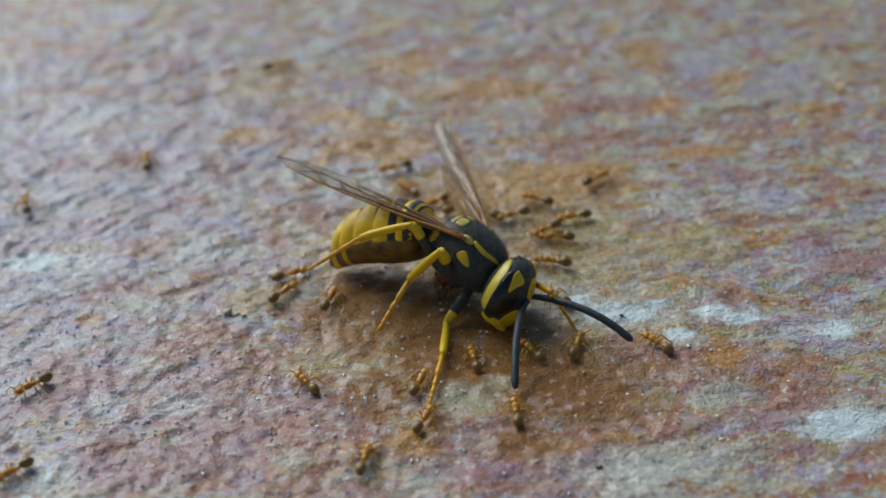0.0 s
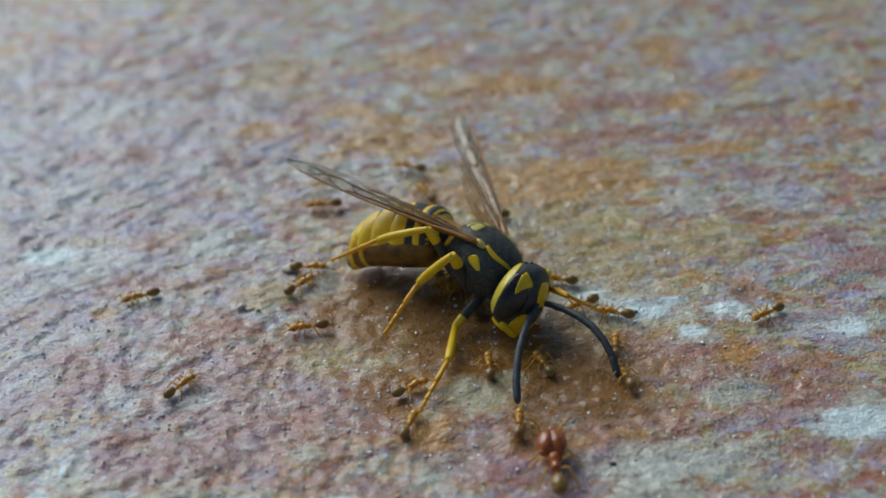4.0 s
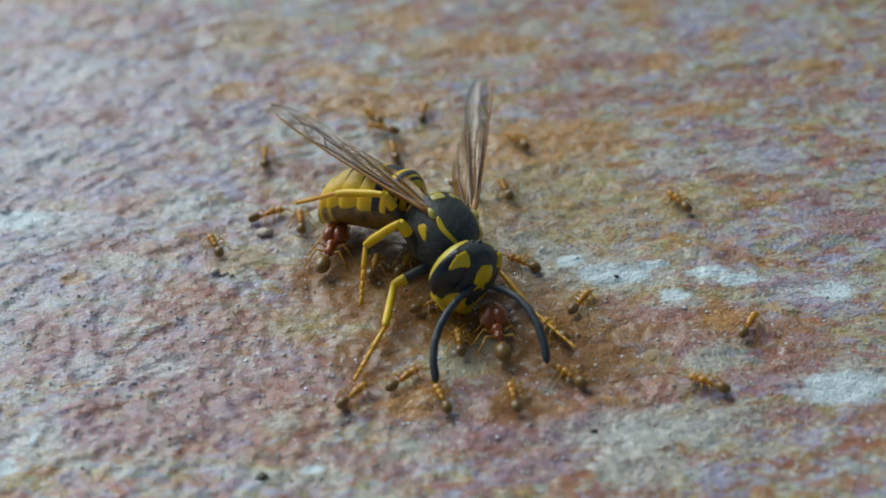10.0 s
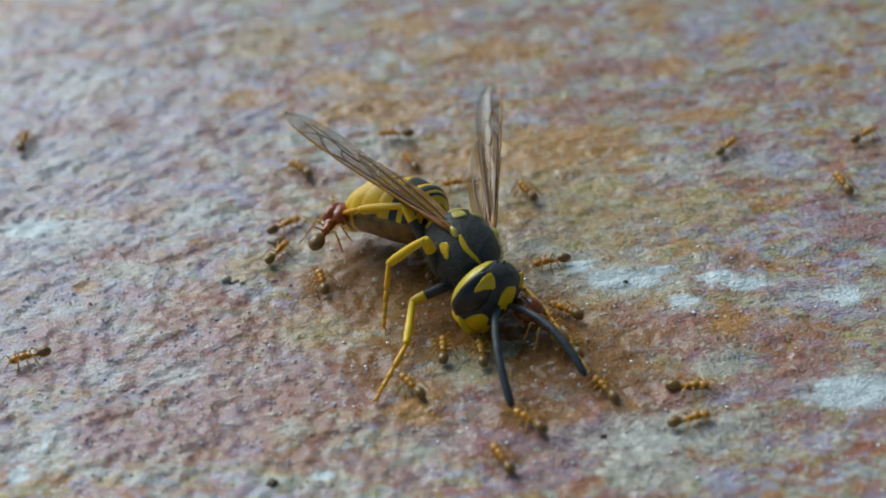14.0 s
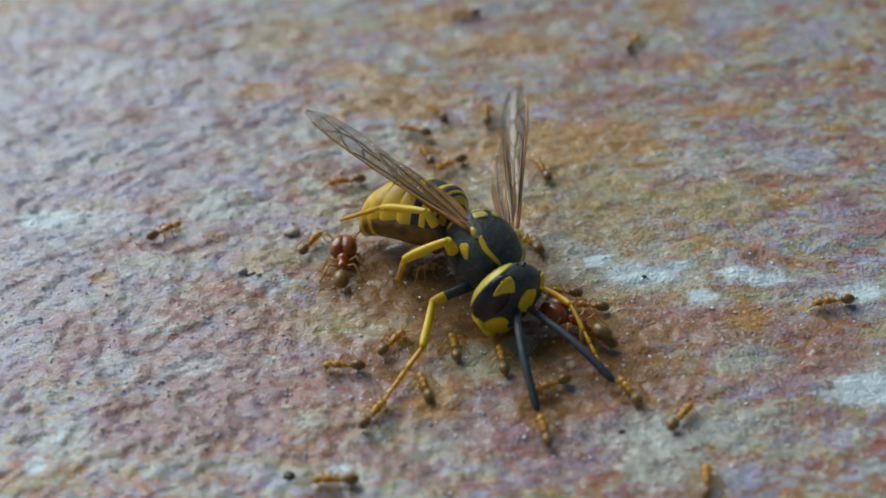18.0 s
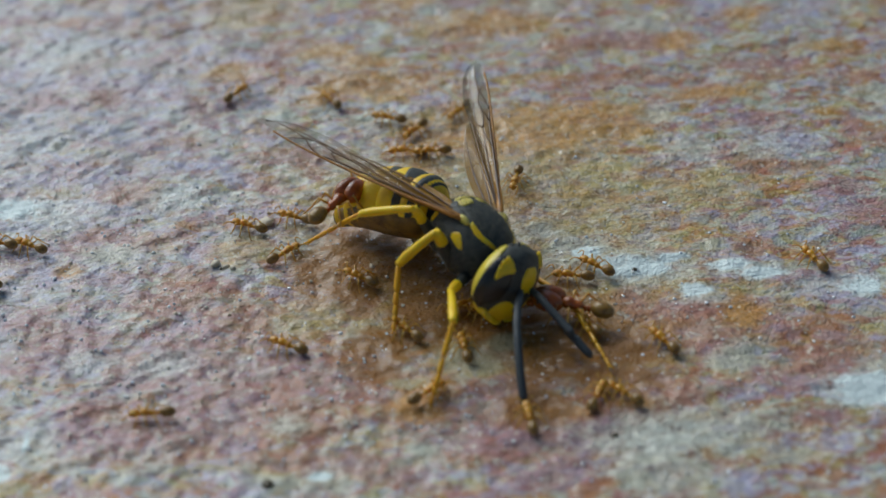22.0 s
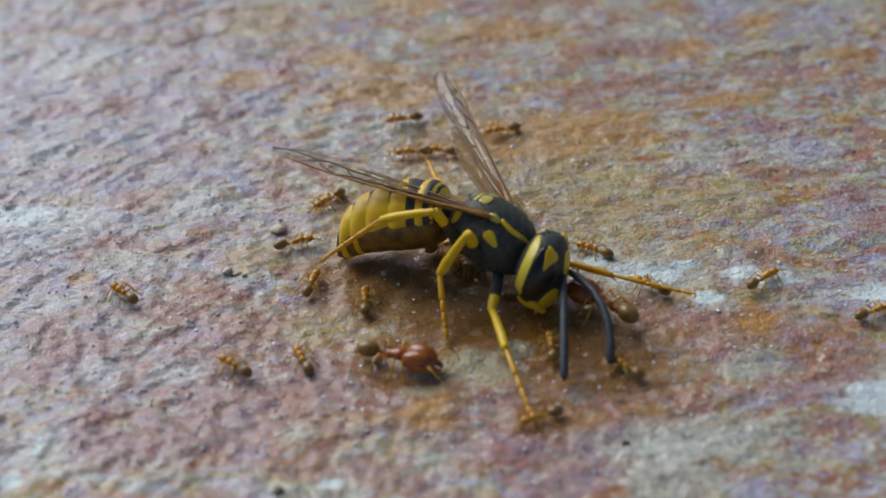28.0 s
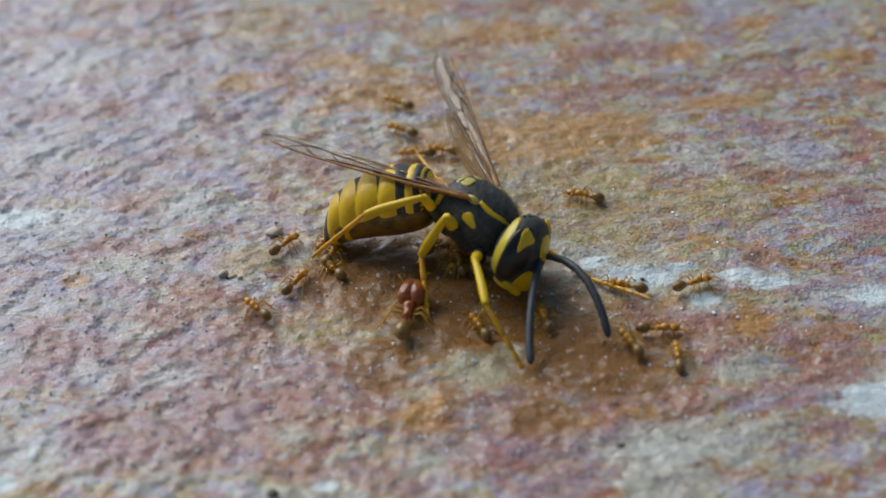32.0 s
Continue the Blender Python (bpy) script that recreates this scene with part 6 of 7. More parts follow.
    roam(next_ant(), [(0.00, -25.9, 10.1, 105), (1.00, -20.3, 6.0, 117), (1.50, -19.7, 3.3, 180), (2.00, -19.1, 0.7, 242), (5.00, -18.3, -1.4, 175), (6.00, -18.3, -7.2, 166), (7.97, -36.0, -7.2, 180), (10.25, -36.0, -2.7, 120), (12.53, -36.0, 1.8, 60), (14.81, -36.0, 6.2, 0), (15.88, -26.4, 6.2, -57), (16.94, -16.9, 6.2, -115), (18.00, -7.3, 6.2, -172), (18.50, -8.5, 6.8, -224), (19.00, -9.6, 7.3, -275), (19.50, -10.9, 6.1, -234), (20.00, -12.1, 4.9, -194), (21.00, -9.1, 3.3, -259), (22.00, -8.7, 1.9, -206), (22.33, -8.6, 2.0, -258), (22.67, -8.4, 2.1, -309), (23.00, -8.2, 2.1, -361), (23.50, -8.1, 2.8, -291), (24.00, -8.1, 3.5, -222), (25.00, -8.2, 2.9, -209), (26.50, -7.9, 3.5, -174), (28.00, -7.6, 4.1, -139), (28.33, -7.9, 3.7, -194), (28.67, -8.2, 3.4, -249), (29.00, -8.5, 3.0, -304), (30.00, -10.7, 2.0, -238), (30.50, -10.8, -1.2, -280), (31.00, -10.9, -4.4, -323), (31.50, -10.7, -4.7, -277), (32.00, -10.6, -4.9, -231)])
    roam(next_ant(), [(0.00, -22.1, -7.3, -140), (0.50, -21.7, -6.3, -183), (1.00, -21.3, -5.3, -227), (2.00, -21.9, -3.1, -246), (3.50, -17.3, -6.7, -296), (5.00, -12.6, -10.2, -347), (6.00, -14.4, -4.8, -405), (6.50, -11.0, -3.2, -349), (7.00, -7.6, -1.6, -293), (8.00, -8.4, 1.6, -266), (9.00, -8.5, 1.5, -267), (10.00, -8.2, 2.5, -264), (11.00, -8.3, 1.7, -282), (12.00, -7.9, 3.0, -281), (13.00, -8.9, 2.4, -276), (14.00, -9.7, 2.9, -325), (17.00, -17.3, 0.2, -323), (19.00, -16.7, 4.2, -314), (19.50, -14.9, 3.0, -255), (20.00, -13.2, 1.8, -195), (21.00, -13.8, 0.5, -231), (23.46, -36.0, 0.5, -180), (25.49, -18.2, 0.4, -247), (27.51, -0.4, 0.3, -314), (28.00, 2.1, 2.8, -261), (28.50, 4.5, 5.3, -209), (29.00, 6.9, 7.8, -156), (31.00, -1.6, 10.7, -132), (32.00, -1.1, 3.7, -102)])
    roam(next_ant(), [(0.00, -21.8, -13.8, -139), (1.13, -21.8, -24.0, -90), (2.03, -17.0, -24.0, -150), (2.94, -12.1, -24.0, -210), (3.84, -7.3, -24.0, -270), (5.00, -7.3, -13.6, -251), (6.00, -9.5, -13.1, -207), (7.00, -8.5, -13.4, -232), (8.00, -5.1, -11.9, -290), (9.00, -1.7, -10.3, -347), (10.00, -2.6, -11.3, -316), (10.50, -2.4, -10.7, -268), (11.00, -2.3, -10.2, -220), (11.50, -2.3, -10.7, -256), (12.00, -2.4, -11.2, -293), (13.00, -7.1, -8.1, -272), (14.00, -7.4, -2.4, -257), (15.50, -9.1, -2.9, -294), (17.00, -10.8, -3.3, -331), (18.47, -0.6, -2.2, -354), (18.81, -0.6, -2.3, -302), (19.15, -0.7, -2.4, -249), (19.49, -0.7, -2.5, -197), (21.00, -10.8, 0.6, -245), (22.00, -11.1, 1.4, -207), (23.00, -11.3, -3.6, -247), (23.50, -9.1, -2.3, -190), (24.00, -6.9, -1.1, -133), (24.50, -8.7, -2.6, -187), (25.00, -10.4, -4.1, -241), (28.00, -5.5, -4.7, -269), (29.00, -6.6, -2.7, -221), (30.00, -1.5, -5.0, -244), (31.00, -1.6, -5.2, -229), (32.00, -7.0, -1.6, -235)])
    roam(next_ant(), [(0.00, -8.0, -8.1, 124), (0.50, -5.8, -7.8, 64), (1.00, -3.5, -7.4, 3), (2.00, -3.4, -8.9, 31), (5.00, -3.1, -9.3, 32), (5.50, -2.9, -9.1, -10), (6.00, -2.8, -8.8, -52), (6.50, -4.5, -7.9, 3), (7.00, -6.2, -7.0, 58), (8.00, -1.6, -5.6, 70), (9.00, -1.5, -6.1, 44), (10.00, -1.2, -5.7, 24), (12.00, 0.4, -8.5, 94), (13.00, 0.5, -9.1, 97), (14.00, 0.8, -9.1, 94), (17.00, 1.1, -9.5, 103), (18.00, 0.9, -10.1, 96), (19.00, 0.7, -9.9, 90), (20.00, 0.9, -9.8, 92), (22.00, 0.9, -6.7, 133), (23.00, 0.5, -7.2, 151), (24.00, 2.8, -9.2, 103), (25.00, 3.4, -9.1, 94), (28.00, 3.4, -8.9, 91), (29.00, 3.5, -6.1, 68), (30.00, 2.9, -5.0, 71), (31.00, 2.9, -4.8, 78), (32.00, 3.5, -6.6, 101)])
    roam(next_ant(), [(0.00, -9.3, 1.5, 22), (1.00, -8.9, 2.0, 36), (2.00, -8.5, 1.9, 20), (5.00, -9.5, 1.6, -5), (6.00, -9.8, 2.3, 7), (7.00, -9.8, 3.4, -30), (8.00, -9.9, 4.5, -54), (9.00, -8.9, 6.3, -16), (9.50, -9.7, 7.6, 39), (10.00, -10.6, 9.0, 94), (11.00, -11.9, 4.9, 79), (14.00, -9.9, 0.3, 61), (17.00, -8.8, 0.9, 63), (18.00, -9.0, 0.4, 62), (19.00, -9.2, -0.7, 56), (20.00, -9.1, -0.4, 51), (21.00, -9.0, -0.4, 59), (22.00, -9.1, -1.0, 41), (23.00, -9.1, -0.7, 44), (24.00, -8.8, -0.1, 38), (25.00, -8.8, -0.6, 51), (28.00, -9.2, 0.3, 17), (29.00, -9.1, 0.3, 33), (30.00, -9.2, 0.4, 49), (31.00, -9.2, 0.3, 48), (32.00, -9.5, 0.4, 50)])
    roam(next_ant(), [(0.00, -9.6, -0.2, 48), (0.50, -9.4, 1.1, 4), (1.00, -9.1, 2.4, -39), (1.50, -9.2, 1.2, 9), (2.00, -9.3, -0.0, 56), (5.00, -9.5, 0.0, 42), (6.00, -9.6, 1.0, 67), (7.00, -10.0, 1.1, 75), (8.00, -10.0, 2.2, 69), (9.00, -10.0, 1.1, 53), (10.00, -10.1, 3.3, 25), (11.00, -9.8, 3.5, 27), (12.00, -9.0, 5.6, -1), (13.00, -8.6, 5.3, 10), (13.50, -8.8, 7.0, 69), (14.00, -9.1, 8.6, 129), (17.00, -2.6, 10.7, 158), (18.00, -3.4, 11.5, 155), (19.00, -3.5, 11.7, 155), (20.00, -3.3, 11.5, 131), (21.00, -3.5, 11.5, 174), (22.00, -3.7, 11.2, 159), (23.00, -3.6, 11.3, 162), (24.00, -3.4, 11.5, 175), (25.00, -3.5, 11.8, 208), (28.00, -3.5, 11.7, 188), (29.00, -3.5, 11.4, 165), (30.00, -3.6, 11.5, 162), (31.00, -3.5, 11.6, 175), (32.00, -3.4, 11.0, 145)])
    roam(next_ant(), [(0.00, -7.0, -1.0, 71), (0.50, -9.8, -1.8, 108), (1.00, -12.7, -2.7, 145), (1.50, -13.7, 0.0, 203), (2.00, -14.6, 2.8, 261), (3.50, -10.6, -2.0, 204), (5.00, -6.5, -6.8, 148), (5.50, -6.1, -7.9, 105), (6.00, -5.6, -9.1, 61), (7.00, -4.1, -9.9, 78), (8.00, -4.9, -9.4, 51), (9.00, -5.5, -9.3, 66), (10.31, -1.8, -0.9, 66), (15.60, -0.6, -2.2, 53), (17.00, 5.3, 5.5, 114), (17.50, 2.0, 6.5, 164), (18.00, -1.3, 7.6, 215), (19.00, -0.8, 7.1, 193), (20.00, -1.4, 6.7, 219), (21.00, -1.8, 6.5, 205), (22.00, -1.3, 7.5, 180), (23.00, -2.0, 7.1, 127), (24.00, -1.3, 7.9, 167), (24.71, -0.8, 3.0, 221), (25.42, -0.3, -2.0, 276), (27.95, -0.4, 0.3, 277), (29.00, 0.6, -7.0, 227), (29.50, 0.6, -6.5, 173), (30.00, 0.6, -6.1, 119), (32.00, 0.3, -6.8, 113)])
    roam(next_ant(), [(0.00, -3.5, 12.2, -164), (1.00, -3.4, 11.5, -210), (2.00, -3.5, 11.6, -212), (5.00, -3.5, 11.7, -199), (6.00, -3.6, 11.4, -205), (6.33, -3.6, 11.5, -259), (6.67, -3.5, 11.7, -312), (7.00, -3.4, 11.8, -366), (7.33, -3.5, 11.7, -311), (7.67, -3.6, 11.6, -255), (8.00, -3.7, 11.6, -200), (8.33, -3.7, 11.7, -252), (8.67, -3.7, 11.9, -303), (9.00, -3.7, 12.1, -355), (9.33, -3.7, 12.0, -306), (9.67, -3.7, 11.8, -256), (10.00, -3.7, 11.7, -207), (11.00, -3.8, 11.8, -203), (12.00, -3.7, 11.6, -191), (13.00, -3.4, 11.4, -216), (14.00, -3.5, 11.8, -186), (17.00, -3.5, 12.2, -153), (17.50, -2.8, 12.8, -197), (18.00, -2.0, 13.5, -241), (19.00, -3.2, 14.3, -211), (19.50, -4.2, 13.6, -252), (20.00, -5.2, 12.9, -294), (20.50, -5.8, 13.0, -240), (21.00, -6.4, 13.1, -186), (22.00, -7.1, 13.6, -238), (23.00, -7.7, 14.1, -290), (26.10, -7.7, 42.0, -270), (32.00, -7.7, 42.0, -270)])
    roam(next_ant(), [(0.00, -2.7, 9.9, 123), (1.00, -3.0, 10.1, 127), (2.00, -2.3, 8.4, 134), (5.00, -2.6, 9.1, 110), (6.00, -2.7, 8.6, 117), (7.00, -3.0, 9.2, 97), (8.00, -3.5, 9.2, 122), (9.00, -3.0, 10.1, 81), (10.00, -3.0, 9.4, 99), (10.50, -3.1, 9.6, 151), (11.00, -3.2, 9.8, 203), (11.50, -3.2, 9.9, 165), (12.00, -3.2, 10.1, 126), (13.00, -2.4, 9.8, 120), (14.00, -2.6, 8.9, 113), (17.00, -3.0, 8.7, 122), (18.00, -2.7, 8.8, 109), (19.00, -3.0, 8.3, 113), (20.00, -2.5, 8.0, 156), (21.00, -3.1, 8.2, 191), (22.00, -2.7, 7.8, 175), (23.00, -2.9, 8.1, 167), (24.00, -2.6, 8.0, 154), (25.00, -2.4, 8.1, 187), (28.00, -3.0, 8.4, 180), (29.00, -2.6, 8.7, 149), (30.00, -2.8, 8.4, 156), (31.00, -2.8, 8.3, 161), (32.00, -2.6, 8.5, 175)])
    roam(next_ant(), [(0.00, -1.1, 8.2, -144), (1.12, -0.8, 0.4, -88), (2.99, -0.9, 0.0, -145), (4.86, -0.9, -0.3, -201), (5.43, -4.6, 1.1, -271), (6.00, -8.4, 2.5, -340), (6.50, -7.9, 1.7, -289), (7.00, -7.4, 1.0, -237), (8.00, -6.6, 1.6, -272), (9.00, -6.3, -1.0, -259), (10.00, -12.8, 0.6, -248), (12.00, -19.6, -6.7, -275), (13.00, -20.8, -7.1, -217), (14.00, -22.0, -7.6, -160), (15.50, -19.5, -9.1, -204), (17.00, -17.0, -10.7, -248), (17.49, -17.0, -15.1, -195), (17.99, -17.0, -19.6, -143), (18.48, -17.0, -24.0, -90), (19.24, -16.2, -24.0, -150), (19.99, -15.4, -24.0, -210), (20.75, -14.6, -24.0, -270), (21.37, -14.6, -18.4, -225), (22.00, -14.6, -12.7, -180), (22.50, -12.7, -13.4, -223), (23.00, -10.8, -14.0, -266), (25.00, -1.7, -17.4, -208), (25.37, -1.7, -20.7, -149), (25.73, -1.7, -24.0, -90), (26.33, -1.5, -24.0, -150), (26.92, -1.4, -24.0, -210), (27.52, -1.2, -24.0, -270), (28.26, -1.2, -17.3, -204), (29.00, -1.2, -10.7, -137), (29.33, -0.9, -10.3, -191), (29.67, -0.6, -10.0, -244), (30.00, -0.3, -9.6, -298), (30.50, -0.1, -10.5, -235), (31.00, 0.1, -11.4, -172), (31.70, 0.1, -17.7, -131), (32.00, 0.1, -20.4, -113)])
    roam(next_ant(), [(0.00, 0.4, 7.2, 15), (0.50, -0.2, 3.8, -42), (1.00, -0.8, 0.4, -100), (3.42, -1.1, -0.1, -47), (5.84, -1.4, -0.6, 6), (6.42, 2.6, -0.1, 51), (7.00, 6.7, 0.3, 96), (8.00, 7.3, 3.9, 97), (10.00, 12.8, 2.6, 116), (11.00, 9.0, 0.5, 69), (12.00, 5.2, -1.6, 21), (12.67, 5.0, -1.7, 79), (13.33, 4.9, -1.7, 136), (14.00, 4.8, -1.8, 194), (17.00, 4.2, -0.5, 144), (18.00, 2.8, -0.5, 127), (20.00, 3.2, -0.8, 112), (20.67, 3.2, 0.9, 160), (21.33, 3.2, 2.6, 207), (22.00, 3.2, 4.3, 255), (23.00, 2.5, 4.8, 199), (23.50, 1.8, 4.7, 150), (24.00, 1.1, 4.7, 102), (25.00, 1.8, 5.6, 110), (25.37, 1.0, 3.1, 158), (25.74, 0.3, 0.6, 205), (26.11, -0.5, -1.8, 253), (27.21, -0.4, -0.7, 217), (28.32, -0.4, 0.3, 181), (28.66, -2.7, 0.3, 137), (29.00, -5.1, 0.3, 93), (30.00, -5.9, -1.3, 83), (31.00, -6.1, 0.2, 74), (32.00, -7.0, -0.4, 69)])
    roam(next_ant(), [(0.00, 1.7, 6.6, 151), (1.00, 1.1, 6.9, 169), (2.00, 1.8, 6.3, 169), (5.00, 1.1, 6.1, 185), (5.33, 1.3, 6.2, 236), (5.67, 1.4, 6.2, 287), (6.00, 1.5, 6.2, 338), (7.00, 0.1, 5.7, 367), (8.00, 0.2, 6.4, 355), (9.00, 0.0, 5.4, 355), (10.00, 1.0, 4.8, 319), (11.00, 0.8, 4.6, 369), (11.33, 0.9, 4.6, 312), (11.67, 1.0, 4.6, 255), (12.00, 1.0, 4.7, 197), (13.00, 0.7, 4.2, 189), (14.00, 0.2, 6.2, 188), (17.00, 0.3, 11.0, 157), (18.00, 1.0, 12.9, 90), (19.00, -1.1, 9.1, 154), (20.00, -1.6, 9.9, 156), (21.00, -1.6, 9.2, 190), (22.00, -2.2, 10.0, 230), (23.00, -1.9, 9.6, 180), (24.00, -1.7, 10.2, 175), (25.00, -1.4, 10.4, 140), (28.00, -1.5, 8.4, 166), (29.00, -1.5, 8.2, 152), (30.00, -1.4, 8.1, 153), (31.00, -1.5, 8.0, 152), (32.00, -1.2, 8.6, 162)])
    roam(next_ant(), [(0.00, 3.4, 6.1, -159), (1.02, -0.8, 0.4, -126), (2.70, -1.0, 0.1, -185), (4.39, -1.2, -0.3, -243), (6.07, -1.4, -0.6, -302), (7.00, 2.0, 5.0, -275), (7.50, 3.1, 5.4, -240), (8.00, 4.2, 5.8, -205), (9.00, 3.0, 7.7, -251), (10.00, 4.3, 9.7, -236), (11.00, 3.8, 8.8, -270), (12.00, 4.8, 9.0, -255), (13.68, 19.9, 9.0, -307), (15.36, 35.0, 9.0, -360), (32.00, 35.0, 9.0, -360)])
    roam(next_ant(), [(0.00, 4.9, 7.7, 152), (0.66, 2.0, 4.0, 192), (1.32, -0.8, 0.4, 232), (15.63, -0.6, -2.2, 217), (16.31, -4.4, -5.2, 158), (17.00, -8.2, -8.1, 99), (17.50, -7.6, -9.1, 138), (18.00, -6.9, -10.1, 176), (21.00, -10.1, -1.1, 135), (22.00, -8.6, -8.4, 150), (24.00, -2.5, -9.0, 134), (25.00, -7.2, -7.3, 132), (28.00, -8.4, -8.9, 113), (29.00, -2.6, -11.9, 102), (30.00, -3.4, -12.0, 101), (30.44, -3.4, -16.0, 157), (30.89, -3.4, -20.0, 214), (31.33, -3.4, -24.0, 270), (32.00, -3.4, -24.0, 270)])
    roam(next_ant(), [(0.00, 5.2, 4.5, -146), (1.00, 4.9, 3.4, -178), (2.00, 5.0, 2.7, -178), (5.00, 4.4, -1.5, -207), (6.00, 4.0, -1.4, -215), (7.00, 3.4, -1.3, -219), (8.00, 3.2, -1.5, -218), (8.50, 3.2, -1.9, -176), (9.00, 3.1, -2.4, -134), (9.50, 3.5, -2.3, -177), (10.00, 3.8, -2.3, -220), (10.50, 4.2, -3.1, -273), (11.00, 4.6, -3.8, -326), (12.00, 4.1, -5.1, -264), (12.50, 4.8, -4.8, -206), (13.00, 5.6, -4.5, -149), (13.50, 5.4, -5.3, -184), (14.00, 5.2, -6.1, -219), (17.00, 5.1, -6.7, -206), (18.00, 5.4, -6.2, -192), (18.33, 6.4, -7.3, -242), (18.67, 7.3, -8.4, -292), (19.00, 8.2, -9.5, -341), (21.00, 8.9, -10.1, -329), (21.50, 9.0, -9.7, -285), (22.00, 9.2, -9.3, -240), (23.00, 7.9, -15.1, -242), (25.00, 9.6, -14.5, -207), (26.50, 11.9, -9.5, -265), (28.00, 14.3, -4.5, -323), (29.00, 13.6, -2.0, -359), (30.00, 12.9, 0.4, -395), (30.33, 12.7, 0.8, -448), (30.67, 12.5, 1.1, -502), (31.00, 12.2, 1.5, -556), (31.33, 11.8, -0.5, -604), (31.67, 11.4, -2.5, -652), (32.00, 11.0, -4.5, -700)])
    roam(next_ant(), [(0.00, 5.7, 3.8, 175), (1.00, 6.4, 3.7, 175), (2.00, 6.2, 3.0, 193), (3.00, 3.2, 0.2, 135), (4.00, 0.3, -2.6, 76), (5.00, -2.7, -5.5, 18), (6.00, -4.9, -4.9, 85), (7.00, -7.2, -4.4, 151), (9.00, -10.3, -5.5, 206), (9.46, -7.5, -3.9, 147), (9.92, -4.6, -2.4, 88), (10.37, -1.8, -0.9, 28), (12.23, -1.4, -1.3, -22), (14.08, -1.0, -1.8, -72), (15.93, -0.6, -2.2, -122), (16.29, -1.9, -4.4, -63), (16.64, -3.3, -6.5, -3), (17.00, -4.6, -8.6, 57), (19.00, -4.0, -7.6, 43), (21.00, -2.7, -4.5, -5), (21.33, -3.5, -4.2, 44), (21.67, -4.3, -3.8, 93), (22.00, -5.2, -3.5, 143), (22.33, -5.7, -4.1, 92), (22.67, -6.3, -4.7, 41), (23.00, -6.8, -5.3, -11), (23.50, -6.9, -4.3, 56), (24.00, -7.0, -3.3, 122), (25.00, -6.8, -2.5, 135), (28.00, -8.2, -3.0, 75), (29.00, -7.5, -2.1, 91), (30.00, -7.6, -2.2, 92), (31.00, -7.9, -2.4, 70), (32.00, -8.8, -2.7, 59)])
    roam(next_ant(), [(0.00, 6.9, 5.8, -168), (1.00, 8.1, 4.7, -161), (2.00, 8.1, 3.3, -190), (3.31, -0.3, -0.4, -156), (9.78, -0.5, -1.3, -94), (16.24, -0.6, -2.2, -32), (16.49, 0.9, -3.2, 24), (16.75, 2.4, -4.1, 80), (17.00, 3.9, -5.1, 136), (18.50, 4.2, -4.6, 174), (20.00, 4.4, -4.1, 212), (21.00, 4.8, -4.4, 178), (22.00, 5.4, -4.1, 167), (23.00, 5.4, -4.9, 129), (24.00, 5.4, -4.2, 169), (25.00, 5.5, -3.1, 168), (28.00, 6.2, -1.3, 145), (29.00, 5.7, 2.0, 137), (30.00, 9.7, 3.1, 186), (32.00, 6.4, 3.6, 158)])
    roam(next_ant(), [(0.00, 8.7, 9.7, 38), (1.00, 10.5, 7.1, 89), (2.36, 22.7, 7.1, 45), (3.73, 35.0, 7.1, 0), (6.23, 35.0, 7.4, -60), (8.74, 35.0, 7.7, -120), (11.24, 35.0, 8.0, -180), (12.12, 27.1, 8.0, -232), (13.00, 19.2, 8.0, -283), (14.00, 16.0, 8.5, -310), (17.00, 12.2, 17.0, -274), (18.00, 10.9, 21.3, -294), (20.30, 10.9, 42.0, -270), (32.00, 10.9, 42.0, -270)])
    roam(next_ant(), [(0.00, 5.3, 1.4, 164), (1.00, 5.5, -0.2, 225), (2.00, 5.6, -2.8, 291), (3.50, 5.7, -3.0, 233), (5.00, 5.8, -3.2, 175), (6.00, 3.8, 1.9, 171), (6.33, 3.8, 1.9, 123), (6.67, 3.8, 1.8, 74), (7.00, 3.8, 1.8, 26), (7.50, 3.4, 2.3, 63), (8.00, 3.0, 2.9, 100), (8.50, 2.8, 2.8, 50), (9.00, 2.6, 2.7, -1), (9.50, 2.9, 3.7, 51), (10.00, 3.3, 4.7, 103), (11.00, 3.9, 5.9, 150), (12.00, 4.1, 4.6, 109), (13.00, 5.0, 4.7, 124), (14.00, 4.0, 5.0, 112), (17.00, 4.0, 5.8, 117), (18.00, 4.0, 6.4, 106), (19.00, 4.0, 6.7, 111), (20.00, 2.9, 10.8, 95), (21.00, 3.7, 14.0, 149), (21.50, 2.1, 12.9, 191), (22.00, 0.4, 11.7, 233), (23.00, 0.7, 5.5, 191), (24.00, 1.1, 5.8, 190), (25.00, 0.8, 7.5, 187), (28.00, 2.1, 10.3, 189), (29.00, 0.5, 7.9, 214), (30.00, -5.9, 13.9, 160), (31.00, -4.0, 14.0, 175), (32.00, -3.6, 13.8, 144)])
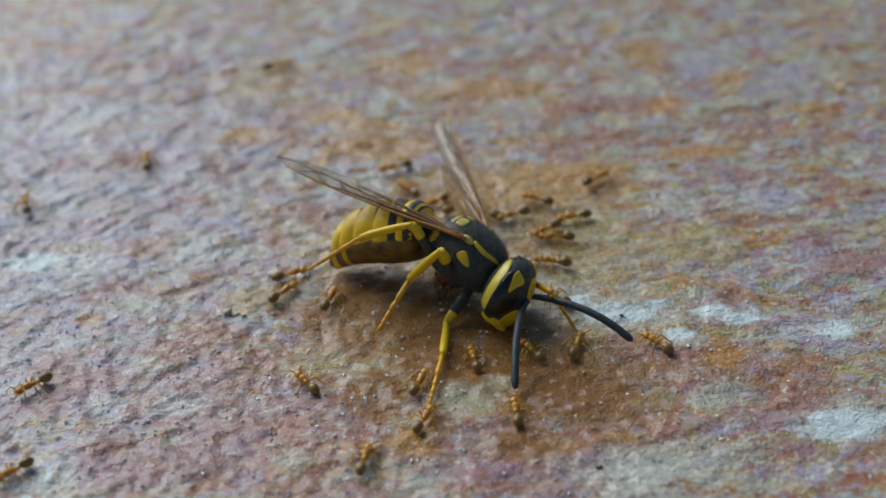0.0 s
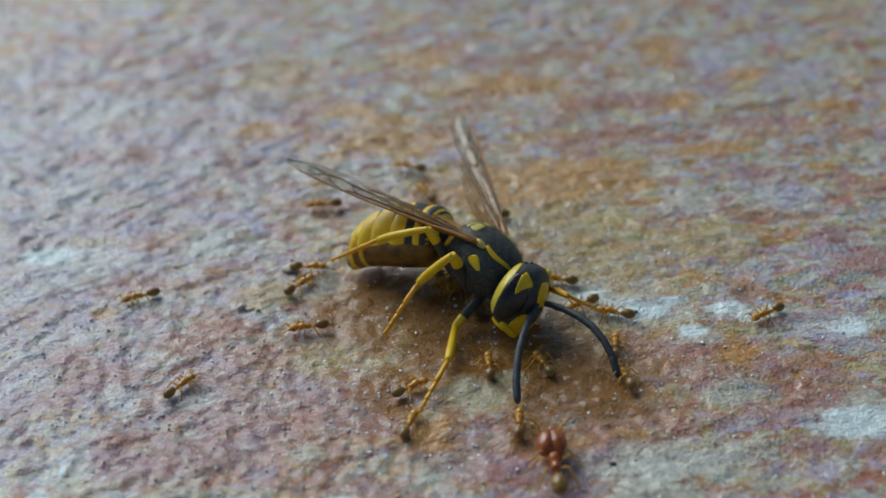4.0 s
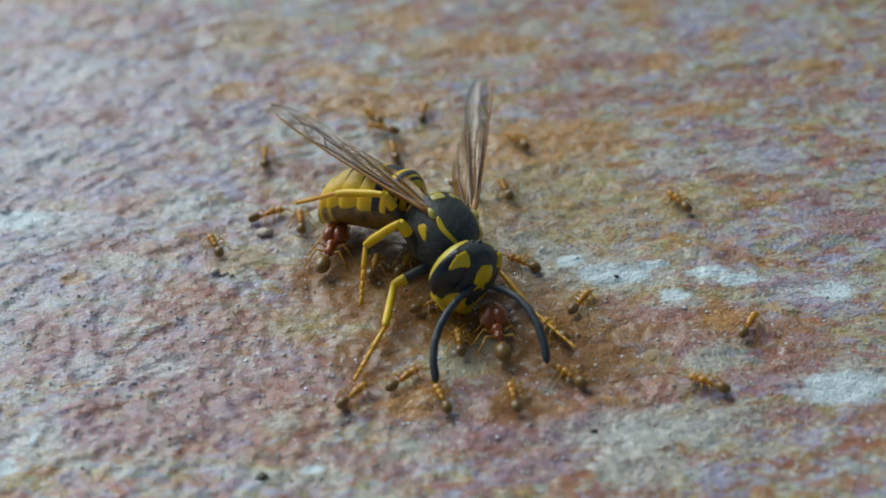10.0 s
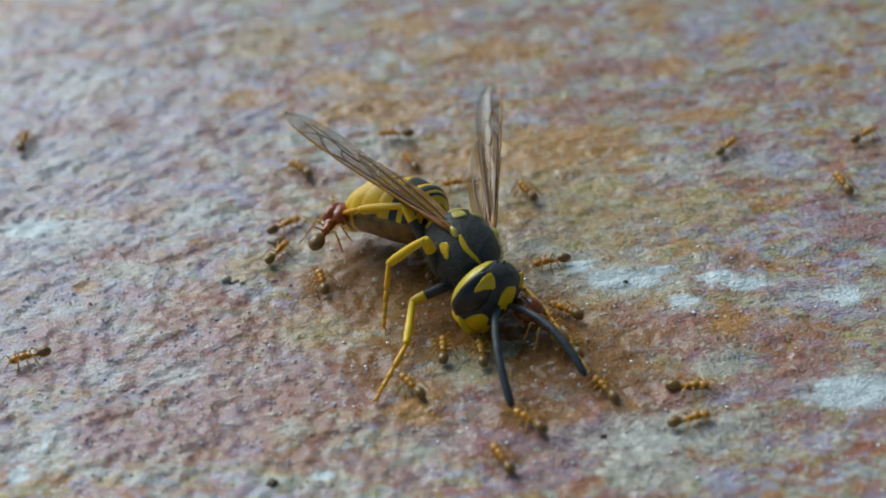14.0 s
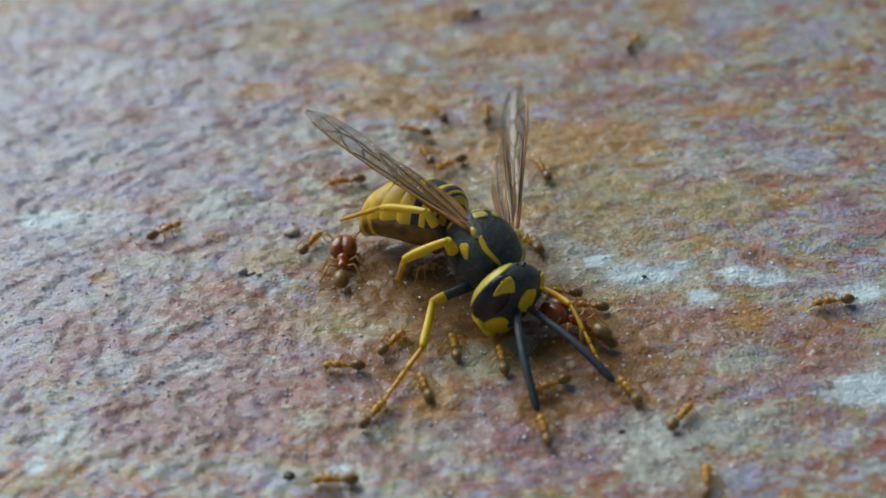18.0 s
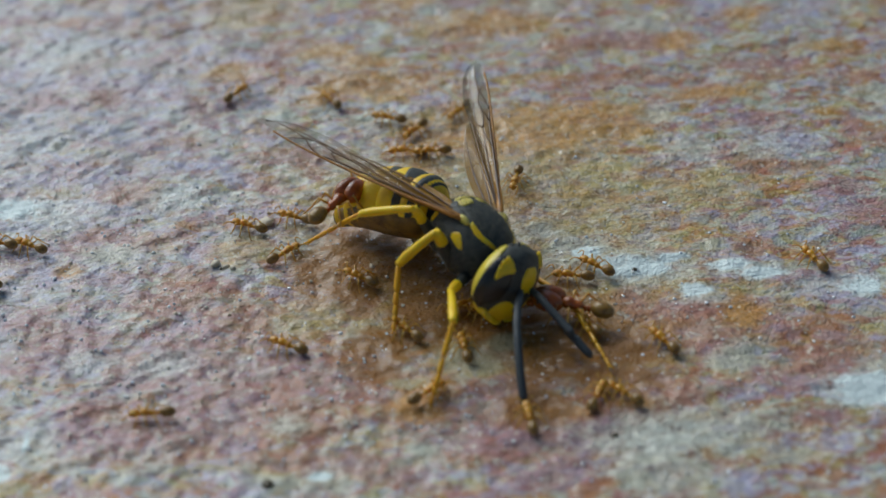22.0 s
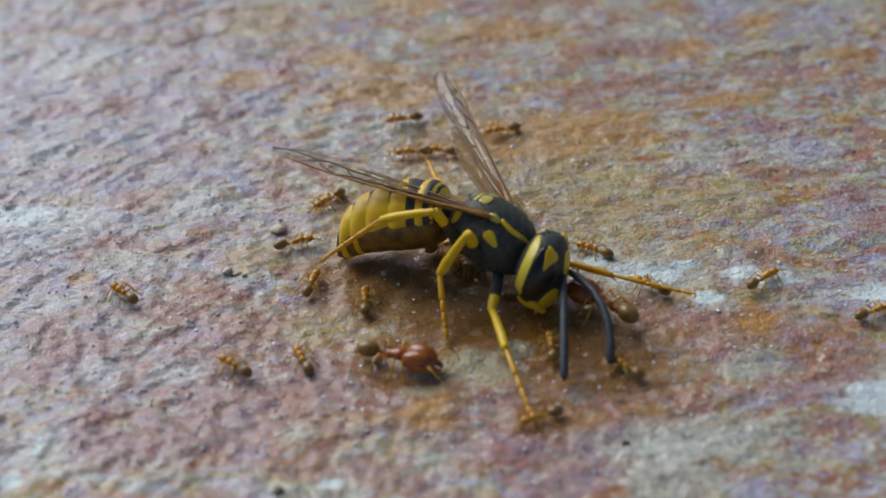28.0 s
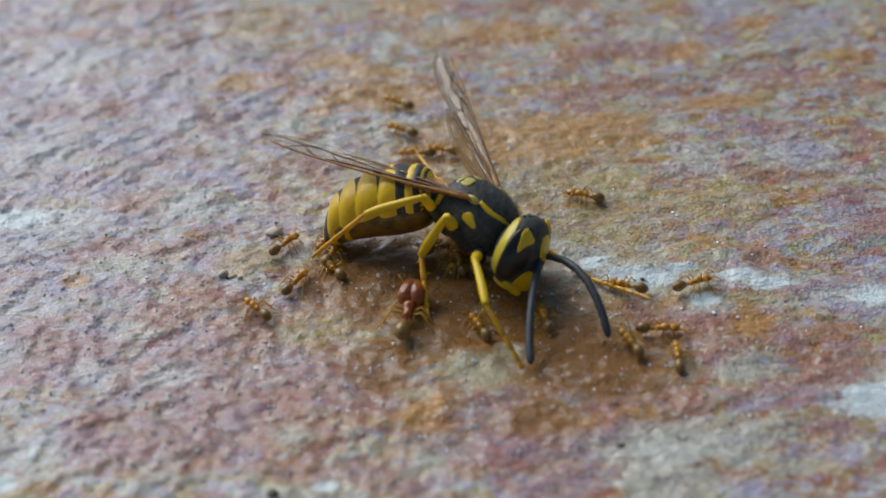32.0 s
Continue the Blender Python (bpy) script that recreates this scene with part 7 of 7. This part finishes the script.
    roam(next_ant(), [(0.00, 5.2, -1.9, 131), (1.00, 7.9, -4.1, 152), (2.00, 7.9, -4.6, 166), (5.00, 6.9, -3.5, 159), (6.00, 6.1, -4.9, 167), (7.00, 4.9, -5.2, 154), (8.00, 4.0, -5.2, 138), (9.00, 4.9, -4.9, 156), (9.50, 5.7, -5.4, 105), (10.00, 6.5, -5.9, 55), (11.00, 9.4, -9.2, 79), (12.00, 9.5, -9.4, 94), (13.00, 7.7, -8.0, 41), (13.75, 3.6, -4.7, 92), (14.50, -0.6, -1.5, 142), (17.98, -0.4, -1.8, 207), (21.47, -0.2, -2.1, 271), (21.98, -0.1, -5.7, 219), (22.49, -0.0, -9.2, 167), (23.00, 0.1, -12.8, 114), (23.50, -0.3, -13.1, 179), (24.00, -0.7, -13.5, 245), (24.50, -0.1, -13.1, 188), (25.00, 0.5, -12.7, 132), (28.00, 2.5, -13.6, 199), (28.50, 1.1, -13.3, 151), (29.00, -0.2, -13.0, 102), (30.50, 4.3, -10.3, 49), (32.00, 8.9, -7.7, -4)])
    roam(next_ant(), [(0.00, 10.1, -6.3, 129), (1.00, 9.9, -7.1, 143), (2.00, 10.6, -7.4, 156), (5.00, 6.3, -10.2, 92), (6.00, 6.6, -10.7, 110), (7.00, 6.1, -10.7, 127), (8.00, 2.9, -11.7, 101), (9.00, 3.9, -11.9, 106), (10.00, 5.4, -11.6, 130), (11.00, 6.2, -12.0, 120), (12.00, 6.1, -11.6, 120), (13.00, 6.3, -12.0, 119), (14.00, 6.6, -12.1, 116), (17.00, 6.6, -12.9, 128), (18.00, 6.8, -12.7, 112), (19.00, 6.9, -13.0, 107), (20.00, 6.9, -13.2, 114), (21.00, 7.0, -12.9, 122), (22.00, 6.9, -12.8, 133), (23.00, 7.1, -13.0, 146), (24.00, 6.2, -12.9, 142), (25.00, 7.5, -11.8, 110), (28.00, 6.7, -10.5, 133), (29.00, 6.2, -8.9, 120), (30.00, 6.8, -7.7, 123), (31.00, 8.0, -7.8, 109), (32.00, 7.4, -8.6, 113)])
    roam(next_ant(), [(0.00, 2.5, -11.2, 93), (1.00, 2.9, -11.2, 106), (2.00, 2.8, -12.4, 88), (5.00, 1.3, -12.4, 85), (6.00, 0.2, -12.4, 88), (7.00, -1.5, -12.1, 91), (8.00, -1.1, -11.6, 103), (9.00, -0.4, -13.0, 96), (10.00, -0.8, -12.8, 107), (10.50, -0.7, -12.7, 70), (11.00, -0.6, -12.7, 33), (12.00, 0.4, -12.8, 45), (13.00, 2.7, -11.3, 108), (14.48, -0.6, -1.5, 109), (32.00, -0.6, -1.5, 109)])
    roam(next_ant(), [(0.00, 3.6, -6.5, 121), (1.00, 3.7, -6.3, 133), (2.00, 3.9, -6.9, 123), (5.00, 2.8, -8.0, 110), (6.00, 2.2, -7.5, 109), (7.00, 1.7, -7.8, 119), (8.00, 0.0, -7.9, 88), (9.00, 0.2, -8.4, 98), (10.00, 0.2, -8.7, 93), (11.00, -1.3, -7.9, 93), (12.00, -1.3, -7.8, 87), (13.00, -1.0, -7.9, 86), (14.00, -1.1, -8.7, 89), (17.00, -1.3, -8.6, 91), (18.00, -1.4, -8.9, 97), (19.00, -1.2, -9.1, 93), (20.00, -1.2, -9.6, 94), (21.00, -1.0, -9.4, 97), (22.00, -0.2, -9.2, 99), (23.00, 0.7, -9.1, 84), (24.00, 0.6, -9.0, 98), (25.00, 0.9, -8.9, 100), (26.03, -0.5, -1.8, 101), (32.00, -0.5, -1.8, 101)])
    roam(next_ant(), [(0.00, 0.6, -6.7, 99), (1.00, 0.7, -7.0, 91), (2.00, 0.8, -7.7, 93), (5.00, 0.6, -7.9, 88), (6.00, 4.5, -10.7, 62), (8.00, 11.6, -10.1, 89), (9.50, 11.8, -12.0, 129), (11.00, 12.0, -13.8, 169), (12.00, 4.0, -14.3, 148), (13.00, 4.6, -14.2, 85), (14.00, 1.4, -16.6, 113), (17.00, 3.8, -12.6, 103), (17.50, 3.5, -12.5, 155), (18.00, 3.1, -12.3, 207), (18.50, 3.7, -13.8, 149), (19.00, 4.4, -15.4, 91), (20.00, 4.5, -13.3, 65), (21.00, 4.6, -13.5, 47), (22.00, 5.7, -12.9, 65), (23.00, 5.5, -13.1, 90), (24.00, 6.9, -9.1, 115), (25.45, -0.3, -2.0, 135), (32.00, -0.3, -2.0, 135)])
    roam(next_ant(), [(0.00, -2.2, -8.6, 68), (1.00, -2.6, -7.5, 5), (2.15, -0.4, 0.3, 75), (32.00, -0.4, 0.3, 75)])
    roam(next_ant(), [(0.00, -2.0, -11.5, 64), (1.00, -2.9, -11.6, 76), (2.00, -3.2, -11.8, 73), (5.00, -3.4, -12.3, 70), (6.00, -3.4, -12.6, 66), (7.00, -3.9, -12.8, 86), (8.00, -4.8, -11.7, 66), (9.00, -5.6, -12.2, 72), (10.00, -5.0, -12.4, 50), (11.00, -5.2, -12.4, 69), (13.00, -5.4, -12.8, 46), (13.50, -4.0, -12.0, 84), (14.00, -2.7, -11.3, 122), (17.00, -2.8, -12.2, 104), (18.00, -2.9, -11.8, 105), (19.00, -2.6, -11.7, 128), (21.00, -1.6, -11.5, 127), (21.50, -1.8, -11.9, 83), (22.00, -2.0, -12.3, 38), (23.00, -3.6, -13.6, 33), (24.00, -4.4, -12.1, 28), (24.50, -3.8, -12.6, 71), (25.00, -3.1, -13.0, 115), (28.00, -11.6, -9.2, 138), (28.82, -11.6, -16.6, 204), (29.65, -11.6, -24.0, 270), (32.00, -11.6, -24.0, 270)])
    roam(next_ant(), [(0.00, -4.9, -14.2, 78), (0.36, -4.9, -17.5, 22), (0.72, -4.9, -20.7, -34), (1.09, -4.9, -24.0, -90), (2.01, -7.3, -24.0, -150), (2.94, -9.7, -24.0, -210), (3.87, -12.0, -24.0, -270), (6.00, -12.0, -4.8, -243), (6.50, -10.2, -4.3, -279), (7.00, -8.3, -3.8, -315), (8.08, -1.4, -0.6, -335), (32.00, -1.4, -0.6, -335)])
    roam(next_ant(), [(0.00, 6.0, -6.2, 70), (1.00, 7.3, -7.2, 91), (2.00, 7.9, -7.7, 32), (3.50, 7.4, -7.1, 68), (5.00, 6.8, -6.5, 105), (6.00, 6.1, -6.8, 113), (7.00, 4.7, -7.3, 111), (8.00, 3.8, -7.2, 95), (9.00, 4.7, -7.1, 117), (10.00, 5.0, -8.1, 118), (11.00, 5.6, -8.9, 99), (12.00, 5.6, -8.7, 105), (13.00, 5.4, -9.2, 117), (14.00, 5.3, -8.9, 108), (17.00, 5.9, -9.1, 134), (18.00, 5.7, -8.7, 141), (19.00, 5.7, -8.8, 134), (20.00, 5.9, -9.5, 111), (21.00, 5.7, -8.6, 124), (22.00, 5.8, -7.8, 117), (23.00, 6.0, -8.4, 132), (24.00, 5.9, -7.9, 166), (25.23, -0.3, -2.0, 136), (32.00, -0.3, -2.0, 136)])
    roam(next_ant(), [(0.00, -36.0, -0.6, -0), (0.38, -36.0, -0.6, -0), (2.00, -21.4, -0.6, 16), (2.54, -26.3, -0.6, 71), (3.08, -31.1, -0.6, 125), (3.62, -36.0, -0.6, 180), (4.05, -36.0, 2.9, 120), (4.48, -36.0, 6.5, 60), (4.91, -36.0, 10.1, 0), (8.00, -8.2, 10.1, -25), (9.00, -4.6, 9.5, -57), (9.33, -3.5, 10.9, -10), (9.67, -2.3, 12.2, 38), (10.00, -1.2, 13.6, 85), (10.33, -1.3, 13.9, 35), (10.67, -1.4, 14.1, -15), (11.00, -1.5, 14.3, -65), (11.33, -1.6, 13.9, -119), (11.67, -1.8, 13.5, -174), (12.00, -1.9, 13.0, -228), (15.22, -1.9, 42.0, -270), (15.62, -1.2, 42.0, -330), (16.01, -0.6, 42.0, -390), (16.41, 0.0, 42.0, -450), (17.70, 0.0, 30.3, -519), (19.00, 0.0, 18.7, -588), (21.59, 0.0, 42.0, -630), (32.00, 0.0, 42.0, -630)])
    roam(next_ant(), [(0.00, -0.3, -0.4, -19), (0.60, -0.3, -0.4, -19), (1.30, 4.3, -2.0, -80), (2.00, 8.9, -3.6, -141), (5.00, 16.3, -5.6, -157), (6.00, 16.4, -10.7, -193), (6.50, 15.8, -10.3, -232), (7.00, 15.1, -9.9, -270), (7.50, 14.7, -9.4, -334), (8.00, 14.3, -9.0, -397), (9.50, 14.5, -8.5, -330), (11.00, 14.8, -8.1, -263), (12.00, 13.6, -1.9, -297), (13.00, 10.6, -3.3, -295), (13.77, 10.6, -10.2, -346), (14.53, 10.6, -17.1, -398), (15.30, 10.6, -24.0, -450), (15.97, 4.7, -24.0, -510), (16.65, -1.2, -24.0, -570), (17.32, -7.0, -24.0, -630), (17.66, -7.0, -20.9, -587), (18.00, -7.0, -17.9, -543), (18.34, -7.0, -20.9, -497), (18.68, -7.0, -24.0, -450), (19.83, -3.0, -24.0, -510), (20.97, 1.1, -24.0, -570), (22.12, 5.1, -24.0, -630), (23.00, 5.1, -16.1, -679), (23.33, 4.6, -15.9, -632), (23.67, 4.1, -15.8, -584), (24.00, 3.6, -15.7, -537), (24.50, 3.9, -15.4, -574), (25.00, 4.2, -15.2, -610), (25.33, 4.2, -18.1, -557), (25.65, 4.2, -21.1, -503), (25.98, 4.2, -24.0, -450), (26.56, 4.8, -24.0, -510), (27.14, 5.3, -24.0, -570), (27.72, 5.8, -24.0, -630), (29.00, 5.8, -12.5, -601), (30.00, 5.0, -14.2, -640), (31.00, 4.2, -16.0, -678), (31.45, 4.2, -20.0, -744), (31.89, 4.2, -24.0, -810), (32.00, 4.2, -24.0, -810)])
    roam(next_ant(), [(0.00, -36.0, 3.4, -0), (3.35, -36.0, 3.4, -0), (4.68, -24.1, 3.4, 40), (6.00, -12.2, 3.4, 79), (7.00, -13.9, 3.7, 113), (8.00, -19.2, 4.0, 90), (8.93, -27.6, 4.0, 135), (9.87, -36.0, 4.0, 180), (12.83, -36.0, 2.9, 120), (15.79, -36.0, 1.9, 60), (18.75, -36.0, 0.8, 0), (19.88, -25.9, 0.8, 60), (21.00, -15.8, 0.8, 120), (23.25, -36.0, 0.8, 180), (32.00, -36.0, 0.8, 180)])
    roam(next_ant(), [(0.00, -4.7, -24.0, 90), (3.88, -4.7, -24.0, 90), (5.00, -4.7, -13.9, 136), (6.00, -4.4, -15.7, 176), (6.46, -4.4, -19.8, 223), (6.93, -4.4, -24.0, 270), (7.83, 2.8, -24.0, 210), (8.73, 10.0, -24.0, 150), (9.64, 17.1, -24.0, 90), (11.00, 17.1, -11.7, 115), (11.45, 17.1, -15.8, 167), (11.91, 17.1, -19.9, 218), (12.36, 17.1, -24.0, 270), (13.54, 9.7, -24.0, 210), (14.71, 2.2, -24.0, 150), (15.88, -5.3, -24.0, 90), (17.00, -5.3, -13.9, 58), (18.00, -5.3, -13.7, 58), (19.00, -5.3, -13.9, 48), (20.00, -5.4, -14.0, 36), (21.00, -4.2, -12.8, 44), (21.50, -3.6, -10.3, 86), (22.00, -2.9, -7.7, 129), (23.00, -2.1, -7.0, 193), (24.00, -1.9, -7.2, 165), (25.00, 0.4, -6.6, 223), (25.35, -0.0, -4.2, 162), (25.69, -0.5, -1.8, 100), (32.00, -0.5, -1.8, 100)])
    roam(next_ant(), [(0.00, -12.4, -24.0, 90), (3.96, -12.4, -24.0, 90), (4.48, -12.4, -19.3, 39), (5.00, -12.4, -14.6, -11), (5.52, -12.4, -19.3, -51), (6.04, -12.4, -24.0, -90), (7.37, -5.2, -24.0, -150), (8.71, 1.9, -24.0, -210), (10.04, 9.1, -24.0, -270), (11.00, 9.1, -15.3, -327), (12.00, 6.7, -17.8, -336), (14.00, 10.3, -14.6, -344), (15.50, 8.4, -14.9, -289), (17.00, 6.4, -15.1, -233), (17.50, 7.7, -14.9, -270), (18.00, 9.0, -14.7, -307), (19.00, 5.3, -15.7, -291), (19.31, 5.3, -18.5, -344), (19.62, 5.3, -21.2, -397), (19.92, 5.3, -24.0, -450), (21.41, 7.5, -24.0, -510), (22.90, 9.7, -24.0, -570), (24.39, 11.9, -24.0, -630), (25.00, 11.9, -18.5, -688), (28.00, 19.1, -7.4, -697), (29.50, 17.5, -9.5, -643), (31.00, 16.0, -11.5, -590), (32.00, 9.5, -9.7, -632)])
    roam(next_ant(), [(0.00, 7.7, -24.0, 90), (4.12, 7.7, -24.0, 90), (5.00, 7.7, -16.1, 133), (7.00, 4.4, -16.0, 192), (8.50, 3.5, -14.5, 144), (10.00, 2.6, -13.0, 96), (11.00, 1.2, -13.3, 113), (12.00, 1.8, -14.1, 109), (13.00, 2.3, -13.7, 107), (14.00, 2.8, -14.3, 132), (17.00, 2.8, -14.7, 106), (18.00, 2.6, -15.2, 98), (19.00, 2.3, -15.1, 99), (20.00, 2.1, -14.9, 93), (21.00, 2.1, -14.6, 98), (22.00, 2.5, -14.1, 96), (23.00, 2.3, -14.2, 107), (24.00, 3.4, -12.9, 45), (25.00, 1.6, -9.9, 104), (28.00, 8.7, -4.5, 140), (29.00, 8.6, -3.1, 140), (30.00, 8.4, -3.1, 143), (31.00, 8.4, -3.5, 162), (32.00, 7.7, -4.3, 158)])
    roam(next_ant(), [(0.00, 18.3, -24.0, 90), (4.79, 18.3, -24.0, 90), (6.00, 18.3, -13.1, 94), (6.40, 18.3, -16.8, 153), (6.80, 18.3, -20.4, 211), (7.21, 18.3, -24.0, 270), (8.78, 8.3, -24.0, 210), (10.35, -1.8, -24.0, 150), (11.92, -11.9, -24.0, 90), (12.46, -11.9, -19.1, 29), (13.00, -11.9, -14.3, -32), (14.08, -11.9, -24.0, -90), (15.20, -4.7, -24.0, -150), (16.32, 2.4, -24.0, -210), (17.44, 9.5, -24.0, -270), (18.00, 9.5, -19.0, -279), (19.00, 12.8, -14.4, -324), (19.54, 12.8, -19.2, -387), (20.07, 12.8, -24.0, -450), (32.00, 12.8, -24.0, -450)])
    roam(next_ant(), [(0.00, -7.3, 42.0, -90), (6.16, -7.3, 42.0, -90), (7.58, -7.3, 29.2, -20), (9.00, -7.3, 16.4, 50), (9.67, -5.3, 14.3, 98), (10.33, -3.2, 12.1, 146), (11.00, -1.2, 10.0, 193), (12.78, -1.2, 26.0, 142), (14.56, -1.2, 42.0, 90), (15.55, -4.3, 42.0, 30), (16.55, -7.4, 42.0, -30), (17.54, -10.5, 42.0, -90), (18.77, -10.5, 30.9, -154), (20.00, -10.5, 19.9, -219), (22.46, -10.5, 42.0, -270), (32.00, -10.5, 42.0, -270)])
    roam(next_ant(), [(0.00, 35.0, -6.8, -180), (16.07, 35.0, -6.8, -180), (18.00, 17.7, -6.8, -174), (18.33, 15.8, -8.1, -125), (18.67, 13.9, -9.4, -76), (19.00, 12.1, -10.7, -27), (20.00, 11.5, -11.0, -21), (20.33, 10.3, -10.0, 34), (20.67, 9.2, -9.0, 88), (21.00, 8.0, -8.0, 142), (23.00, 3.6, -0.8, 131), (23.56, -0.2, -2.1, 199), (32.00, -0.2, -2.1, 199)])
    roam(next_ant(), [(0.00, -36.0, -2.7, -0), (18.77, -36.0, -2.7, -0), (19.51, -29.3, -2.7, 58), (20.26, -22.6, -2.7, 117), (21.00, -15.9, -2.7, 175), (23.23, -36.0, -2.7, 180), (32.00, -36.0, -2.7, 180)])
    roam(next_ant(), [(0.00, -36.0, -2.2, -0), (18.85, -36.0, -2.2, -0), (19.57, -29.6, -2.2, 53), (20.28, -23.1, -2.2, 106), (21.00, -16.7, -2.2, 158), (23.15, -36.0, -2.2, 180), (32.00, -36.0, -2.2, 180)])
    roam(soldiers[0], [(0.00, 3.0, -24.0, 85), (2.60, 3.1, -21.5, 90), (5.00, 3.6, -13.3, 108), (6.00, 2.2, -14.6, 146), (7.00, -1.6, -15.5, 122), (8.00, 0.6, -14.5, 116), (9.00, 1.6, -13.0, 105), (10.00, 2.1, -8.6, 97), (11.00, 3.4, -8.8, 94), (12.00, 3.0, -8.2, 101), (13.00, 4.3, -7.2, 114), (14.00, 3.9, -7.7, 123), (17.00, 3.5, -8.9, 122)]
         + [(18.00, 4.7, -8.1, 142), (19.00, 3.5, -9.9, 120), (20.00, 3.7, -9.0, 133), (21.00, 4.7, -7.3, 173), (22.00, 5.1, -7.2, 160), (23.00, 4.6, -8.1, 120), (24.00, 4.7, -7.3, 111), (25.00, 5.9, -6.7, 158), (28.00, 6.1, -6.4, 139), (29.00, 6.2, -4.9, 133), (30.00, 5.9, -4.2, 123), (30.40, 4.6, -3.2, 158), (30.90, 2.0, -1.7, 164), (32.00, 1.5, -1.4, 170)], 1, ((0, 0), (4, 0), (5, 0.05), (8, 0.05), (9, 0.05), (11, 0.05), (12, 0.05), (13, 0.15), (14, 0.15), (17, 0.05), (18, 0.15), (19, 0.05), (20, 0.15), (21, 0.25), (22, 0.25), (23, 0.15), (24, 0.15), (25, 0.25), (28, 0.25), (29, 0.25), (30, 0.25), (30.4, 0), (32, 0)))
    roam(soldiers[1], [(0.00, -0.4, 1.2, -96), (7.00, -0.4, 1.2, -96), (8.00, -4.7, 0.6, -96), (9.00, -5.8, -1.6, -114), (9.33, -6.0, -1.4, -170), (9.67, -6.3, -1.2, -226), (10.00, -6.4, -0.7, -285), (11.00, -5.85, -1.0, -290), (12.00, -6.1, -0.4, -284), (13.00, -6.4, -0.1, -290), (14.00, -6.95, -0.3, -292), (17.00, -7.2, -2.9, -328)]
         + [(18.00, -7.2, -1.7, -271), (19.00, -7.6, -2.0, -256), (20.00, -7.4, -1.5, -271), (21.00, -7.6, 0.2, -306), (22.00, -6.15, -1.6, -308), (23.00, -5.8, -1.0, -302), (23.50, -6.0, -1.3, -360), (24.00, -5.9, -1.5, -415), (25.00, -3.9, -5.5, -405), (28.00, -3.9, -9.3, -383), (29.00, -3.7, -8.9, -315), (30.00, -3.5, -9.1, -330), (31.00, -3.3, -9.1, -307), (32.00, -3.1, -5.9, -281)], 1, ((0, 0), (9, 0), (10, 0.05), (11, 0.05, 4), (12, 1.1, 13), (13, 1.6, 0), (14, 1.65, -3), (17, 0), (18, 0.05), (19, 0.1, 4), (20, 0.85, 26), (21, 1.45, 10), (22, 2.95, -4), (23, 2.9, 0), (23.5, 1.6, -6), (24, 0.5, -9), (25, 0), (28, 0), (29, 0), (30, 0), (31, 0), (32, 0)))


motions()
